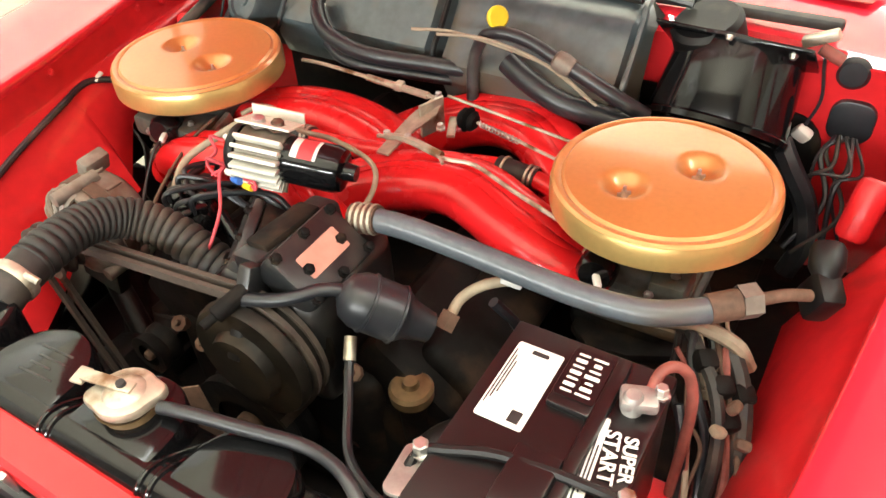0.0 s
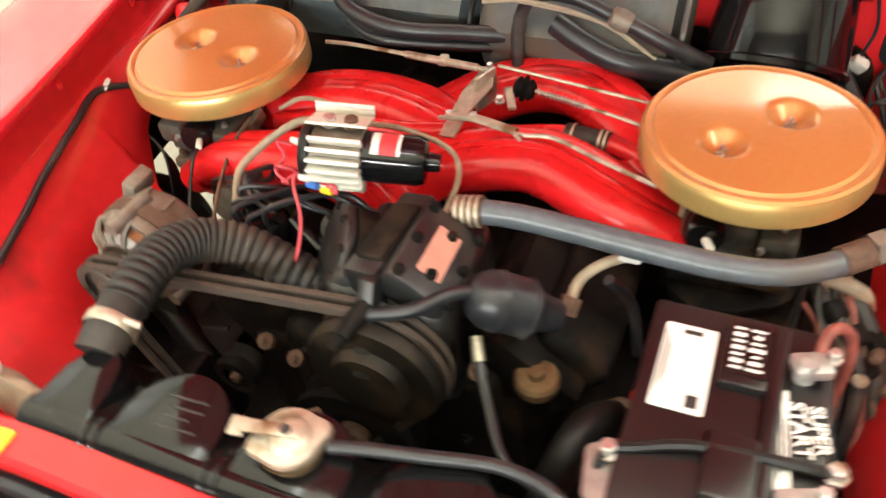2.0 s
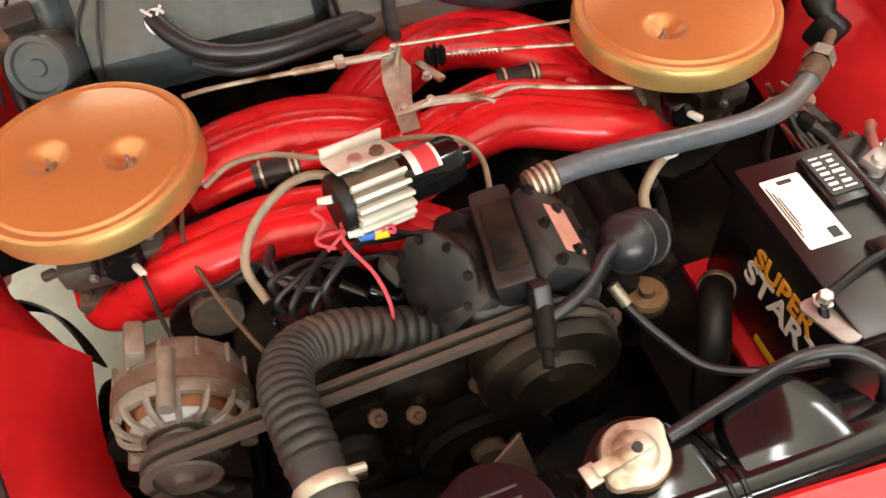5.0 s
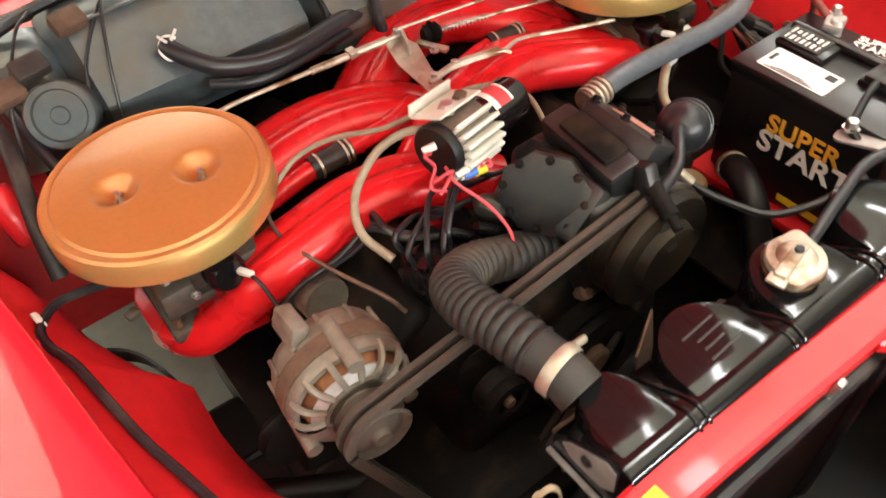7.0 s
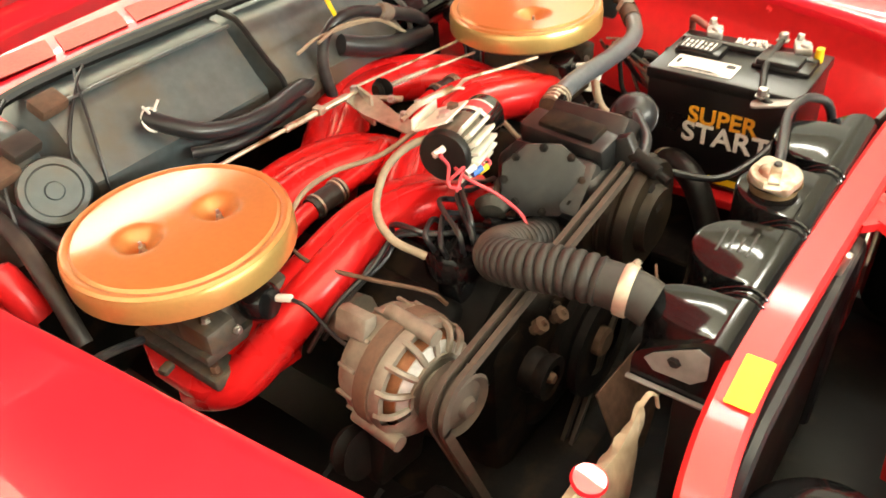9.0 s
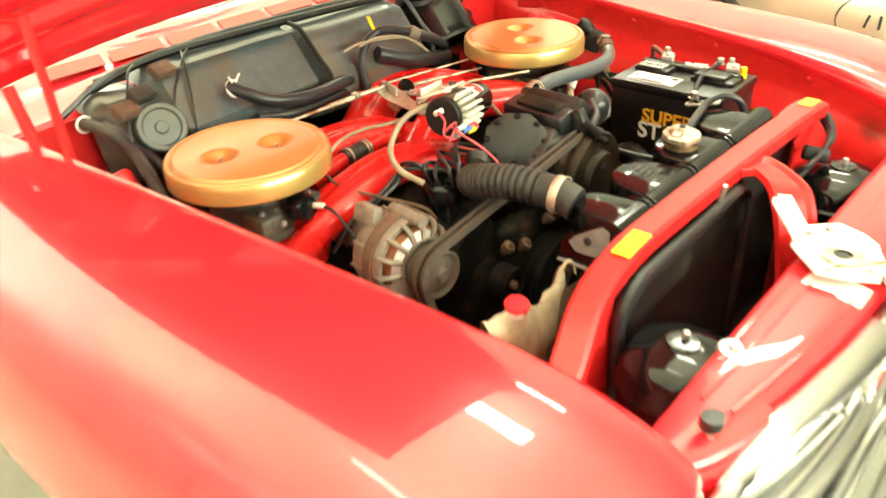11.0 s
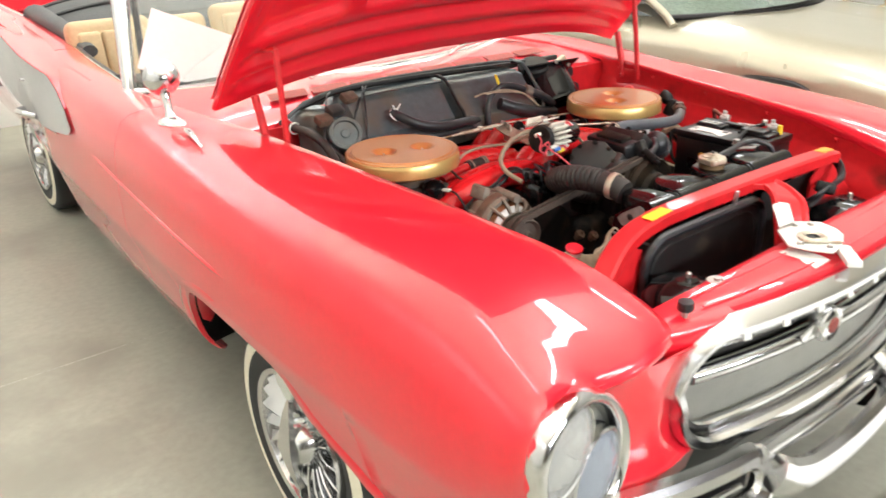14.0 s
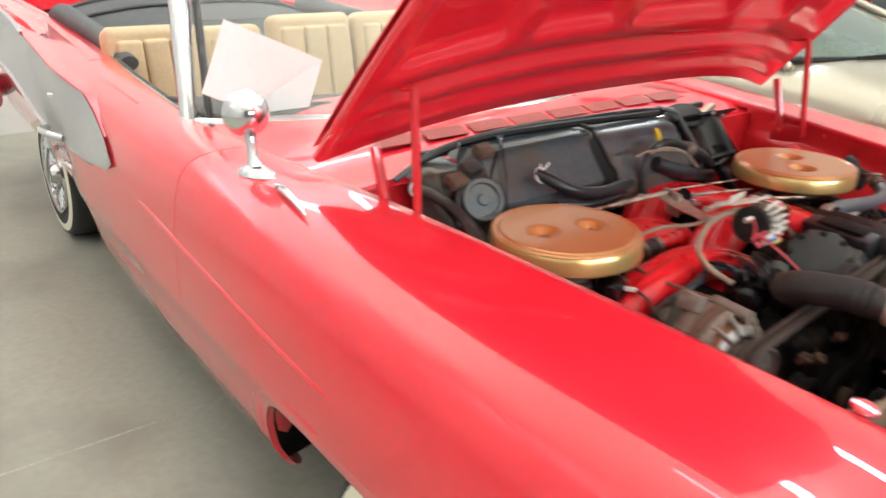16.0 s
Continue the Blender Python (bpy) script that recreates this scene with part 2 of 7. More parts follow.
def block(size, m=None, bevel=0.004, seg=2, bm=None, taper=1.0):
    """A box with rounded edges, its middle at the pose m; taper shrinks its top."""
    own = bmesh.new()
    bmesh.ops.create_cube(own, size=1)
    for v in own.verts:
        k = taper if v.co.z > 0 else 1.0
        v.co = Vector((v.co.x * size[0] * k, v.co.y * size[1] * k, v.co.z * size[2]))
    if bevel:
        bmesh.ops.bevel(own, geom=list(own.edges), offset=bevel, segments=seg, profile=0.5, affect="EDGES")
    if m is not None:
        bmesh.ops.transform(own, matrix=m, verts=own.verts)
    return own if bm is None else merge(bm, own)


def merge(bm, other):
    table = {v: bm.verts.new(v.co) for v in other.verts}
    for f in other.faces:
        bm.faces.new([table[v] for v in f.verts])
    other.free()
    return bm


def plate(outline, thick, m=None, bevel=0.0, bm=None):
    """A flat piece of an outline of (x, y), thick upwards, laid by the pose m."""
    own = bmesh.new()
    low = [own.verts.new((x, y, 0)) for x, y in outline]
    high = [own.verts.new((x, y, thick)) for x, y in outline]
    own.faces.new(low[::-1])
    own.faces.new(high)
    k = len(outline)
    for i in range(k):
        own.faces.new((low[i], low[(i + 1) % k], high[(i + 1) % k], high[i]))
    bmesh.ops.recalc_face_normals(own, faces=own.faces)
    if bevel:
        rim = [e for e in own.edges if abs(e.verts[0].co.z - e.verts[1].co.z) < 1e-6]
        bmesh.ops.bevel(own, geom=rim, offset=bevel, segments=2, profile=0.5, affect="EDGES")
    if m is not None:
        bmesh.ops.transform(own, matrix=m, verts=own.verts)
    return own if bm is None else merge(bm, own)


def skin(rows, thick=0.0, bm=None, inward=(0, 0, -1)):
    """A sheet through rows of points, with a thickness laid along inward."""
    bm = bm or bmesh.new()
    grid = [[bm.verts.new(q) for q in row] for row in rows]
    for a, b in zip(grid, grid[1:]):
        for j in range(len(a) - 1):
            bm.faces.new((a[j], a[j + 1], b[j + 1], b[j]))
    if thick:
        bmesh.ops.recalc_face_normals(bm, faces=bm.faces)
        bmesh.ops.solidify(bm, geom=list(bm.faces), thickness=thick)
    bmesh.ops.recalc_face_normals(bm, faces=bm.faces)
    return bm


def rounded(w, h, r, n=5):
    """The outline of a rounded rectangle about (0, 0)."""
    out = []
    for cx, cy, a in ((w / 2 - r, h / 2 - r, 0), (-w / 2 + r, h / 2 - r, 90), (-w / 2 + r, -h / 2 + r, 180), (w / 2 - r, -h / 2 + r, 270)):
        out += [(cx + r * math.cos(radians(a + 90 * i / n)), cy + r * math.sin(radians(a + 90 * i / n))) for i in range(n + 1)]
    return out


def along(a, b):
    """The pose at a whose z axis looks to b."""
    return Matrix.Translation(a) @ (Vector(b) - Vector(a)).to_track_quat("Z", "Y").to_matrix().to_4x4()


def bolt(at, way=(0, 0, 1), r=0.007, h=0.006, bm=None):
    m = along(at, Vector(at) + Vector(way))
    return lathe([(0, -0.002), (r * 1.4, -0.002), (r * 1.4, 0.001), (r, 0.001), (r, h * 0.9), (r * 0.8, h), (0, h)], m, 6, bm)


def words(text, size, m, depth=0.0006, bold=False):
    """Raised lettering as a mesh."""
    cu = bpy.data.curves.new("lettering", "FONT")
    cu.body, cu.size, cu.extrude, cu.align_x, cu.align_y = text, size, depth, "CENTER", "CENTER"
    cu.offset = size * 0.02 if bold else 0.0
    tmp = bpy.data.objects.new("lettering", cu)
    scene.collection.objects.link(tmp)
    bpy.context.view_layer.update()
    me = bpy.data.meshes.new_from_object(tmp.evaluated_get(bpy.context.evaluated_depsgraph_get()))
    bm = bmesh.new()
    bm.from_mesh(me)
    bpy.data.objects.remove(tmp)
    bpy.data.meshes.remove(me)
    bmesh.ops.transform(bm, matrix=m, verts=bm.verts)
    return bm


# ---- the hall ----
def slab(name, lo, hi, material, label, category="wall"):
    lo, hi = Vector(lo), Vector(hi)
    return solo(name, block(hi - lo, Matrix.Translation((lo + hi) / 2), 0), material, label, category, kind="structure", smooth=False)


slab("floor", (-7, -7, -0.2), (10.4, 6.6, 0), CONCRETE, "grey polished concrete garage floor with saw-cut joints", "floor")
slab("wall_north", (-7.2, 6.6, -0.2), (10.6, 6.8, 6.2), WALL, "plain white painted garage wall")
# unseen wall, coloured dark to give the chrome dark reflections
slab("wall_south", (-7.2, -7.2, -0.2), (10.6, -7, 6.2), DARKWALL, "plain brown garage wall out of view, kept dark for the chrome's reflections")
slab("wall_west", (-7.2, -7, -0.2), (-7, 6.6, 6.2), WALL, "plain white painted garage wall")
slab("wall_east", (10.4, -7, -0.2), (10.6, 6.6, 6.2), WALL, "plain white painted garage wall")
slab("ceiling", (-7.2, -7.2, 6.2), (10.6, 6.8, 6.4), CEILING, "cream garage ceiling", "ceiling")

# saw-cut joints of the floor, filled and chipped
JOINT = mat("pale_joint_filler", (0.40, 0.39, 0.35), 0.8, 0, 0.35, 12, 0.05, 60)
for name, a, b in (("floor_joint", (-7, 2.215), (10.4, 2.188)), ("floor_joint", (-3.3, -7), (-3.3, 6.6)), ("floor_joint", (2.2, -7), (2.2, 6.6))):
    bm = bmesh.new()
    rows = []
    a, b = Vector((*a, 0)), Vector((*b, 0))
    side = Vector((0, 0, 1)).cross((b - a).normalized())
    for i in range(161):
        q = a.lerp(b, i / 160)
        w = 0.002 + 0.005 * abs(noise.noise(q * 3.1)) + 0.008 * max(0, noise.noise(q * 9.7) - 0.25)
        j = 0.006 * noise.noise(q * 2.3 + Vector((5, 0, 0)))
        rows.append([q + side * (j - w) + Vector((0, 0, 0.001)), q + side * (j + w) + Vector((0, 0, 0.001))])
    skin(rows, 0, bm)
    solo(name, bm, JOINT, "chipped pale saw-cut joint in the concrete floor", "floor joint", kind="structure", smooth=False)


# strip lamps hung crosswise under the ceiling, open above, all out of view
def hanging_lamp(x, y, length, wide, down, up, turn=0, z=3.45, tilt=0):
    lay = pose(x, y, z, 0, 0, turn)
    t = thing("unseen_strip_light", (x, y, z - 0.08), "white twin-tube strip light added out of view under the garage ceiling", "strip light", "strip lights")
    part("housing", block((length, 0.16, 0.05), lay, 0.01), WHITEPLASTIC, t)
    for k in (-1, 1):
        foot = lay @ Vector((k * length * 0.4, 0, 0.02))
        part("hanger", tube([foot, (foot.x, foot.y, 6.2)], 0.006, 6, smooth_path=False), STEEL, t)
    lamp("lamp_down", length, wide, down, pose(x, y + 0.002 * tilt, z - 0.04 - 0.001 * tilt, tilt, 0, turn))
    lamp("lamp_up", length, 0.28, up, pose(x, y, z + 0.04, 180))
    return t


# added fill lamps; the western pair's lower panels outgrow their housings
for lx, ly, wide, down, up in ((-4.8, -2.2, 1.6, 6, 140), (-4.8, 2.6, 1.6, 5, 150), (-2.2, 5.2, 0.3, 8, 330),
                               (4.4, 3.6, 0.28, 60, 260), (1.2, 4.8, 0.3, 30, 260)):
    hanging_lamp(lx, ly, 1.5, wide, down, up)
# added row, tilted north to brighten the hood's underside
for lx in (-1.6, 0.3, 2.2):
    hanging_lamp(lx, -5.2, 1.5, 0.35, 145, 240, 0, 2.9, 72)
for lx, ly, wide, down, up in ((-0.75, 0.35, 0.12, 8, 230), (0.95, 0.55, 0.22, 40, 200), (2.75, 0.85, 0.22, 45, 200)):
    hanging_lamp(lx, ly, 1.2, wide, down, up, 90)

# ---- the convertible's body ----
CX = 0.035
convertible = thing("convertible_car", (CX, 0.8, 0), "red 1960s convertible with its hood open and its top folded", "car")

YS = (-0.10, 0.0, 0.1, 0.2, 0.3, 0.4, 0.6, 0.8, 1.0, 1.2, 1.3, 1.62, 2.0, 2.7, 3.3, 4.1, 5.2)
XI = (0.575, 0.58, 0.588, 0.602, 0.620, 0.639, 0.668, 0.692, 0.720, 0.750, 0.77, 0.815, 0.835, 0.785, 0.725, 0.69, 0.67)
ZI = (0.848, 0.866, 0.891, 0.914, 0.934, 0.948, 0.969, 0.983, 0.999, 1.011, 1.016, 1.02, 1.02, 1.035, 1.055, 1.09, 1.12)
XW = (0.985, 1.0, 1.009, 1.016, 1.023, 1.03, 1.044, 1.052, 1.055, 1.055, 1.055, 1.05, 1.045, 1.02, 0.93, 0.87, 0.83)
ZW = (0.64, 0.65, 0.652, 0.655, 0.657, 0.66, 0.667, 0.672, 0.677, 0.68, 0.68, 0.68, 0.68, 0.68, 0.69, 0.70, 0.72)


def eased(y, at, v, reach=0.06):
    """The table v at y, its corners rounded off."""
    return float(np.mean(np.interp(y + np.linspace(-reach, reach, 9), at, v)))


def curve(y, v):
    return eased(y, YS, v, 0.04)


def arch(y, mid, half, top, low):
    u = abs(y - mid) / half
    return low if u >= 1 else low + (top - low) * (1 - u**3.2) ** (1 / 2.2)


LOWER_DROP = (-0.02, 0.0, 0.035, 0.09, 0.17, 0.26, 0.32, 0.355)
LOWER_TUCK = (0.0, 0.0, 0.008, 0.028, 0.045, 0.068, 0.10, 0.15)


def side_section(y, s, low=0.325):
    """The outer skin from the inner upper edge down to the sill, at a station y, for the side s."""
    xi, zi, xw, zw = curve(y, XI), curve(y, ZI), curve(y, XW), curve(y, ZW)
    w = xw - xi
    g, h = min(0.012, 0.05 * w), min(0.024, 0.09 * w)
    rise = eased(y, (-0.1, 0.0, 0.12, 0.25, 0.42, 0.6, 1.0, 1.3, 1.62), (0.010, 0.016, 0.024, 0.020, 0.006, -0.006, -0.018, -0.014, 0.004), 0.09)
    pts = [(xi + 0.004, zi - 0.022), (xi, zi - 0.007), (xi + g * 0.4, zi + 0.003 + 0.32 * rise), (xi + h, zi + 0.007 + 0.84 * rise)]
    for at, k, lift in ((0.25, 1.03, 0.010), (0.45, 1.05, 0.009), (0.64, 1.0, 0.003), (0.78, 0.92, -0.012), (0.88, 0.68, -0.043), (0.95, 0.36, -0.100), (0.988, 0.10, -0.182)):
        pts.append((xi + at * w, max(zi + rise * k + lift, zw + 0.02)))
    for k in (0.0, 0.1, 0.22, 0.4, 0.6, 0.82, 1.0):
        z = zw - k * (zw - low)
        pts.append((xw - float(np.interp(zw - z, LOWER_DROP, LOWER_TUCK)), z))
    return [Vector((CX + s * x, y, z)) for x, z in pts]


def front_low(y):
    """Height of the front wing's lower edge: a long wheel opening with a rounded rear end."""
    if y <= 0.43:
        return 0.325
    if y < 1.13:
        return float(np.interp(y, (0.43, 0.47, 0.52, 0.60, 0.645, 0.68, 0.71, 0.75, 0.80, 0.89, 1.0, 1.06, 1.13), (0.345, 0.390, 0.425, 0.458, 0.485, 0.525, 0.570, 0.602, 0.617, 0.632, 0.642, 0.644, 0.64)))
    if y < 1.33:
        return 0.37 + 0.27 * math.sqrt(1 - ((y - 1.13) / 0.20) ** 2)
    return float(np.interp(y, (1.33, 1.34, 1.36), (0.35, 0.335, 0.325)))


def stations(a, b, step=0.05):
    return [a + (b - a) * i / max(1, round((b - a) / step)) for i in range(max(1, round((b - a) / step)) + 1)]


REAR_ARCH = (4.15, 0.36, 0.52, 0.325)
LAMP_UP, LAMP_LOW = (0.903, -0.058, 0.765), (0.797, -0.032, 0.655)


def lamp_frame(s):
    """Upper and lower lamp, the way they face, and the long and short axes of their surround (short one towards the grille)."""
    c1, c2 = (Vector((CX + s * x, y, z)) for x, y, z in (LAMP_UP, LAMP_LOW))
    face = Vector((-s * 0.10, -1, 0.12)).normalized()
    u = (c1 - c2).normalized()
    v = u.cross(face).normalized()
    if v.x * s > 0:
        v = -v
    return c1, c2, v.cross(u).normalized() * (-1 if v.cross(u).y > 0 else 1), u, v


def lamp_oval(s, angle, r, back=0.0):
    """A point of the oval round both lamps; 0 looks outwards, 90 up."""
    c1, c2, face, u, v = lamp_frame(s)
    a = radians(angle - 46)
    return (c1 + c2) / 2 + u * math.cos(a) * (0.07 + r) + v * math.sin(a) * r * 1.04 - face * back


OVAL = (138, 135, 117, 92, 64, 37, 8, -28, -42, -48, -60, -75, -90, -105)
for s in (-1, 1):
    label = "red front wing with a rounded crown and flared wheel arch"
    ys = sorted(set(stations(0.19, 0.25, 0.03) + [0.28, 0.33, 0.38, 0.4299, 0.4301, 0.45, 0.47, 0.495, 0.52, 0.56, 0.60, 0.625, 0.645, 0.66, 0.68, 0.695, 0.71, 0.73, 0.75, 0.775] + stations(0.8, 1.05) + [1.08, 1.13, 1.16, 1.19, 1.225, 1.255, 1.28, 1.30, 1.314, 1.323, 1.3275, 1.3299, 1.3301, 1.334, 1.342, 1.352, 1.365] + stations(1.4, 1.659)))
    rows = [side_section(y, s, front_low(y)) for y in ys]
    valley = [Vector((CX + s * x, y, z)) for x, y, z in ((0.598, 0.002, 0.832), (0.598, -0.012, 0.846), (0.612, -0.030, 0.850), (0.655, -0.042, 0.848))]
    for i in range(1, 19):
        b = (i / 18) ** 0.75
        y = 0.19 - 0.24 * b
        sec = side_section(y, s)
        end = valley + [Vector((CX + s * 0.725, -0.05, 0.846)), lamp_oval(s, 122, 0.121, 0.012)] + [lamp_oval(s, a, 0.121, 0.012) for a in OVAL[2:]]
        power = [4, 4, 3.6, 3.0, 2.3, 1.9, 1.75, 1.65] + [1.65] * 10
        rows.insert(0, [p.lerp(q, b**e) for p, q, e in zip(sec, end, power)])
    for r, back in ((0.119, 0.004), (0.113, 0.0), (0.106, 0.006)):
        rows.insert(0, [q + Vector((0, -0.006 + back, (r - 0.121) * 1.5)) for q in end[:5]] + [lamp_oval(s, 122, r, back)] + [lamp_oval(s, a, r, back) for a in OVAL[2:]])
    # ease the crown between nose and wheel opening
    for _ in range(6):
        old = [list(r) for r in rows]
        for i in range(4, len(rows) - 1):
            if rows[i][6].y < 0.60:
                for k in range(2, 11):
                    rows[i][k] = old[i][k] * 0.5 + (old[i - 1][k] + old[i + 1][k]) * 0.25
    fender = part("front_fender", skin(rows, 0.008), RED, convertible, label)
    fender.data.set_sharp_from_angle(angle=radians(62))
    rows = []
    for i in range(17):
        f = i / 16
        t = radians(52 - 125 * f)
        zc, rad = (0.70, 0.130) if t > 0 else (0.655, 0.125)
        x, z = 0.430 + rad * math.cos(t), zc + rad * math.sin(t)
        inner = Vector((CX + s * x, -0.105 + 0.26 * x * x + 0.1 * (0.825 - z) + 0.004, z))
        outer = lamp_oval(s, 116 + 134 * f, 0.117, 0.006)
        swell = 0.016 * min(1, i / 4)
        rows.append([inner.lerp(outer, g) + Vector((0, -swell * math.sin(math.pi * g) ** 1.5 * (1.3 - 0.8 * g), -0.006 * (1 - f) * math.sin(math.pi * g))) for g in np.linspace(0, 1, 13)])
    rows.append([v + Vector((0, 0.02, -0.07)) for v in rows[-1]])
    part("nose_panel", skin(rows, 0.003), RED, convertible, "red nose panel between headlamps and grille")
    lip = [side_section(y, s, front_low(y))[-1] for y in ys if 0.4301 <= y <= 1.3299]
    away = [Vector((0, q.y - 0.80, (q.z - 0.38) * 1.6 + 0.02)).normalized() for q in lip]
    part("arch_lip", tube([q + Vector((-s * 0.036, 0, 0)) + 0.040 * d for q, d in zip(lip, away)], lambda f: 0.046 * min(1, 0.25 + f * 12, 0.45 + (1 - f) * 6), 12, smooth_path=False), RED, fender)
    mid = Vector((0, 0.85, 0.40))
    inner_lip = [[q + Vector((-s * d, 0, 0)) + Vector((0, (mid.y - q.y) * g, (mid.z - q.z) * g)) for d, g in ((0.004, 0.0), (0.010, 0.004), (0.015, 0.006))] for q in lip]
    part("arch_return", skin(inner_lip, 0.003), RED, fender, "red inner return of the wheel arch")
    liner = [[q + Vector((-s * d, 0, 0)) + Vector((0, (q.y - mid.y) * g, (q.z - mid.z) * g)) for d, g in ((0.013, -0.004), (0.16, 0.06), (0.30, 0.10))] for q in lip]
    part("arch_liner", skin(liner, 0.003), GRIME, fender, "grimy black wheelhouse liner")
    rows = [side_section(y, s) for y in stations(1.662, 2.98, 0.08)]
    door = part("door", skin(rows, 0.006), RED, convertible, "red car door with chrome handle")
    ys = sorted(set(stations(2.987, 3.75, 0.08) + [3.7899, 3.791, 3.8, 3.82, 3.86] + stations(3.9, 4.45) + [4.48, 4.5, 4.5099, 4.511] + stations(4.55, 5.35, 0.1)))
    rows = [side_section(y, s, arch(y, *REAR_ARCH)) for y in ys]
    part("rear_quarter", skin(rows, 0.006), RED, convertible, "red rear quarter panel under a tail fin")
    edge = [side_section(y, s)[1] + Vector((-s * 0.004, 0, 0.004)) for y in stations(1.95, 3.75, 0.15)]
    part("door_trim", tube(edge, 0.006, 8, smooth_path=False), CHROME, convertible, "bright strip along the cockpit edge")
    part("door_seal", tube([q + Vector((-s * 0.014, 0, -0.004)) for q in edge], 0.009, 8, smooth_path=False), RUBBER, convertible, "black rubber seal along the cockpit edge")
    fold = []
    for y in stations(0.87, 2.05, 0.06):
        z = float(np.interp(y, (0.87, 1.13, 1.6, 2.05), (0.770, 0.790, 0.829, 0.868)))
        sec = side_section(y, s)
        for p, q in zip(sec[4:], sec[5:]):
            if q.z <= z <= p.z:
                f = (p.z - z) / max(1e-6, p.z - q.z)
                fold.append(Vector((p.x + (q.x - p.x) * f - s * 0.006, y, z)))
                break
    if len(fold) > 3:
        part("crease", tube(fold, lambda f: 0.0095 * min(1, 0.4 + f * 6, (1 - f) * 6) + 0.0006, 8, smooth_path=False), RED, convertible)
    # silver spear along the flank, with chrome below
    spear, slope, under, crest, lower = [], [], [], [], []
    for i in range(49):
        y = 2.15 + 3.15 * (i / 48) ** 1.4
        za = float(np.interp(y, (2.15, 2.2, 2.35, 2.62, 3.25, 4.02, 5.3), (0.90, 0.935, 0.995, 1.075, 1.185, 1.23, 1.27)))
        zb = float(np.interp(y, (2.15, 2.2, 2.46, 2.92, 3.27, 3.74, 5.3), (0.90, 0.870, 0.835, 0.80, 0.825, 0.91, 1.05)))
        sec = side_section(y, s)
        ends = []
        for z in (min(za, sec[6].z - 0.002), zb):
            for p, q in zip(sec[4:], sec[5:]):
                if q.z <= z <= p.z:
                    ends.append(Vector((p.x + (q.x - p.x) * (p.z - z) / max(1e-6, p.z - q.z) + s * 0.004, y, z)))
                    break
        ends[1].x = CX + s * max(abs(ends[1].x - CX), float(np.interp(y, (2.7, 3.0, 3.5, 5.3), (0.9, 1.005, 0.99, 0.95))))
        grow = min(1.0, max(0.0, (y - 2.2) / 0.5))
        tip = ends[0].lerp(Vector((CX + s * float(np.interp(y, (2.3, 2.6, 3.1, 3.6), (1.02, 1.042, 1.04, 1.02))), y, za)), grow)
        spear.append([tip.lerp(ends[1], k) + Vector((s * 0.004, 0, 0)) for k in np.linspace(0, 1, 8)])
        foot = sec[5] + Vector((0, 0, 0.003))
        slope.append([foot.lerp(tip, k) + Vector((0, 0, -0.02 * grow * math.sin(math.pi * k))) for k in np.linspace(0, 1, 7)])
        under.append([ends[1].lerp(Vector((CX + s * (curve(y, XW) - 0.03), y, zb - 0.05)), k) for k in (0, 0.5, 1)])
        crest.append(tip)
        lower.append(ends[1] + Vector((s * 0.004, 0, 0)))
    sp = part("side_spear", skin(spear), GREY_PAINT, convertible, "silver-grey painted spear under the tail fin")
    part("spear_return", skin(under[8:], 0.003), RED, convertible, "red panel turned under the spear")
    part("tail_fin", skin(slope[4:], 0.003), RED, convertible, "red inner face of the canted tail fin")
    part("fin_cap", skin([list(reversed(slope[-1])), spear[-1][:7]], 0.003), RED, convertible)
    part("fin_trim", tube(crest[20:], 0.007, 8, smooth_path=False), CHROME, sp, "bright strip on the fin's crest")
    part("spear_trim", tube(lower[20:], 0.010, 8, smooth_path=False), CHROME, sp, "bright chrome strip")
    # handle
    for name, hy, hz, big in (("door_handle", 2.9, 0.83, 1.0), ("door_lock", 2.80, 0.975, 0.45)):
        x = CX + s * (0.995 if big == 1 else 0.975)
        bm = tube([(x + s * 0.02, hy - 0.09 * big, hz), (x + s * 0.055, hy - 0.05 * big, hz + 0.01), (x + s * 0.06, hy + 0.04 * big, hz + 0.008), (x + s * 0.03, hy + 0.1 * big, hz)], 0.014 * big, 10)
        part(name, bm, CHROME, door, "chrome handle" if big == 1 else "small chrome lock")

# nose: header panel, front apron and bumper
def header_front(x):
    return -0.078 + 0.235 * x * x


rows = []
for f, z in ((0, 0.812), (0, 0.843), (0.05, 0.848), (0.2, 0.8495), (0.36, 0.8505), (0.6, 0.8505), (0.85, 0.8485), (0.97, 0.842), (1.0, 0.825)):
    rows.append([Vector((CX + x, 0.062 + (header_front(x) - 0.062) * f, z + 0.006 * math.cos(3 * x))) for x in np.linspace(-0.606, 0.606, 29)])
header = part("header_panel", skin(rows, 0.004), RED, convertible, "red header panel behind the grille")
for f in (0.33, 0.80):
    part("rib", tube([(CX + x, 0.062 + (header_front(x) - 0.062) * f, 0.855) for x in np.linspace(-0.48, 0.48, 15)], 0.0028, 8, smooth_path=False, squash=0.6), RED, header)
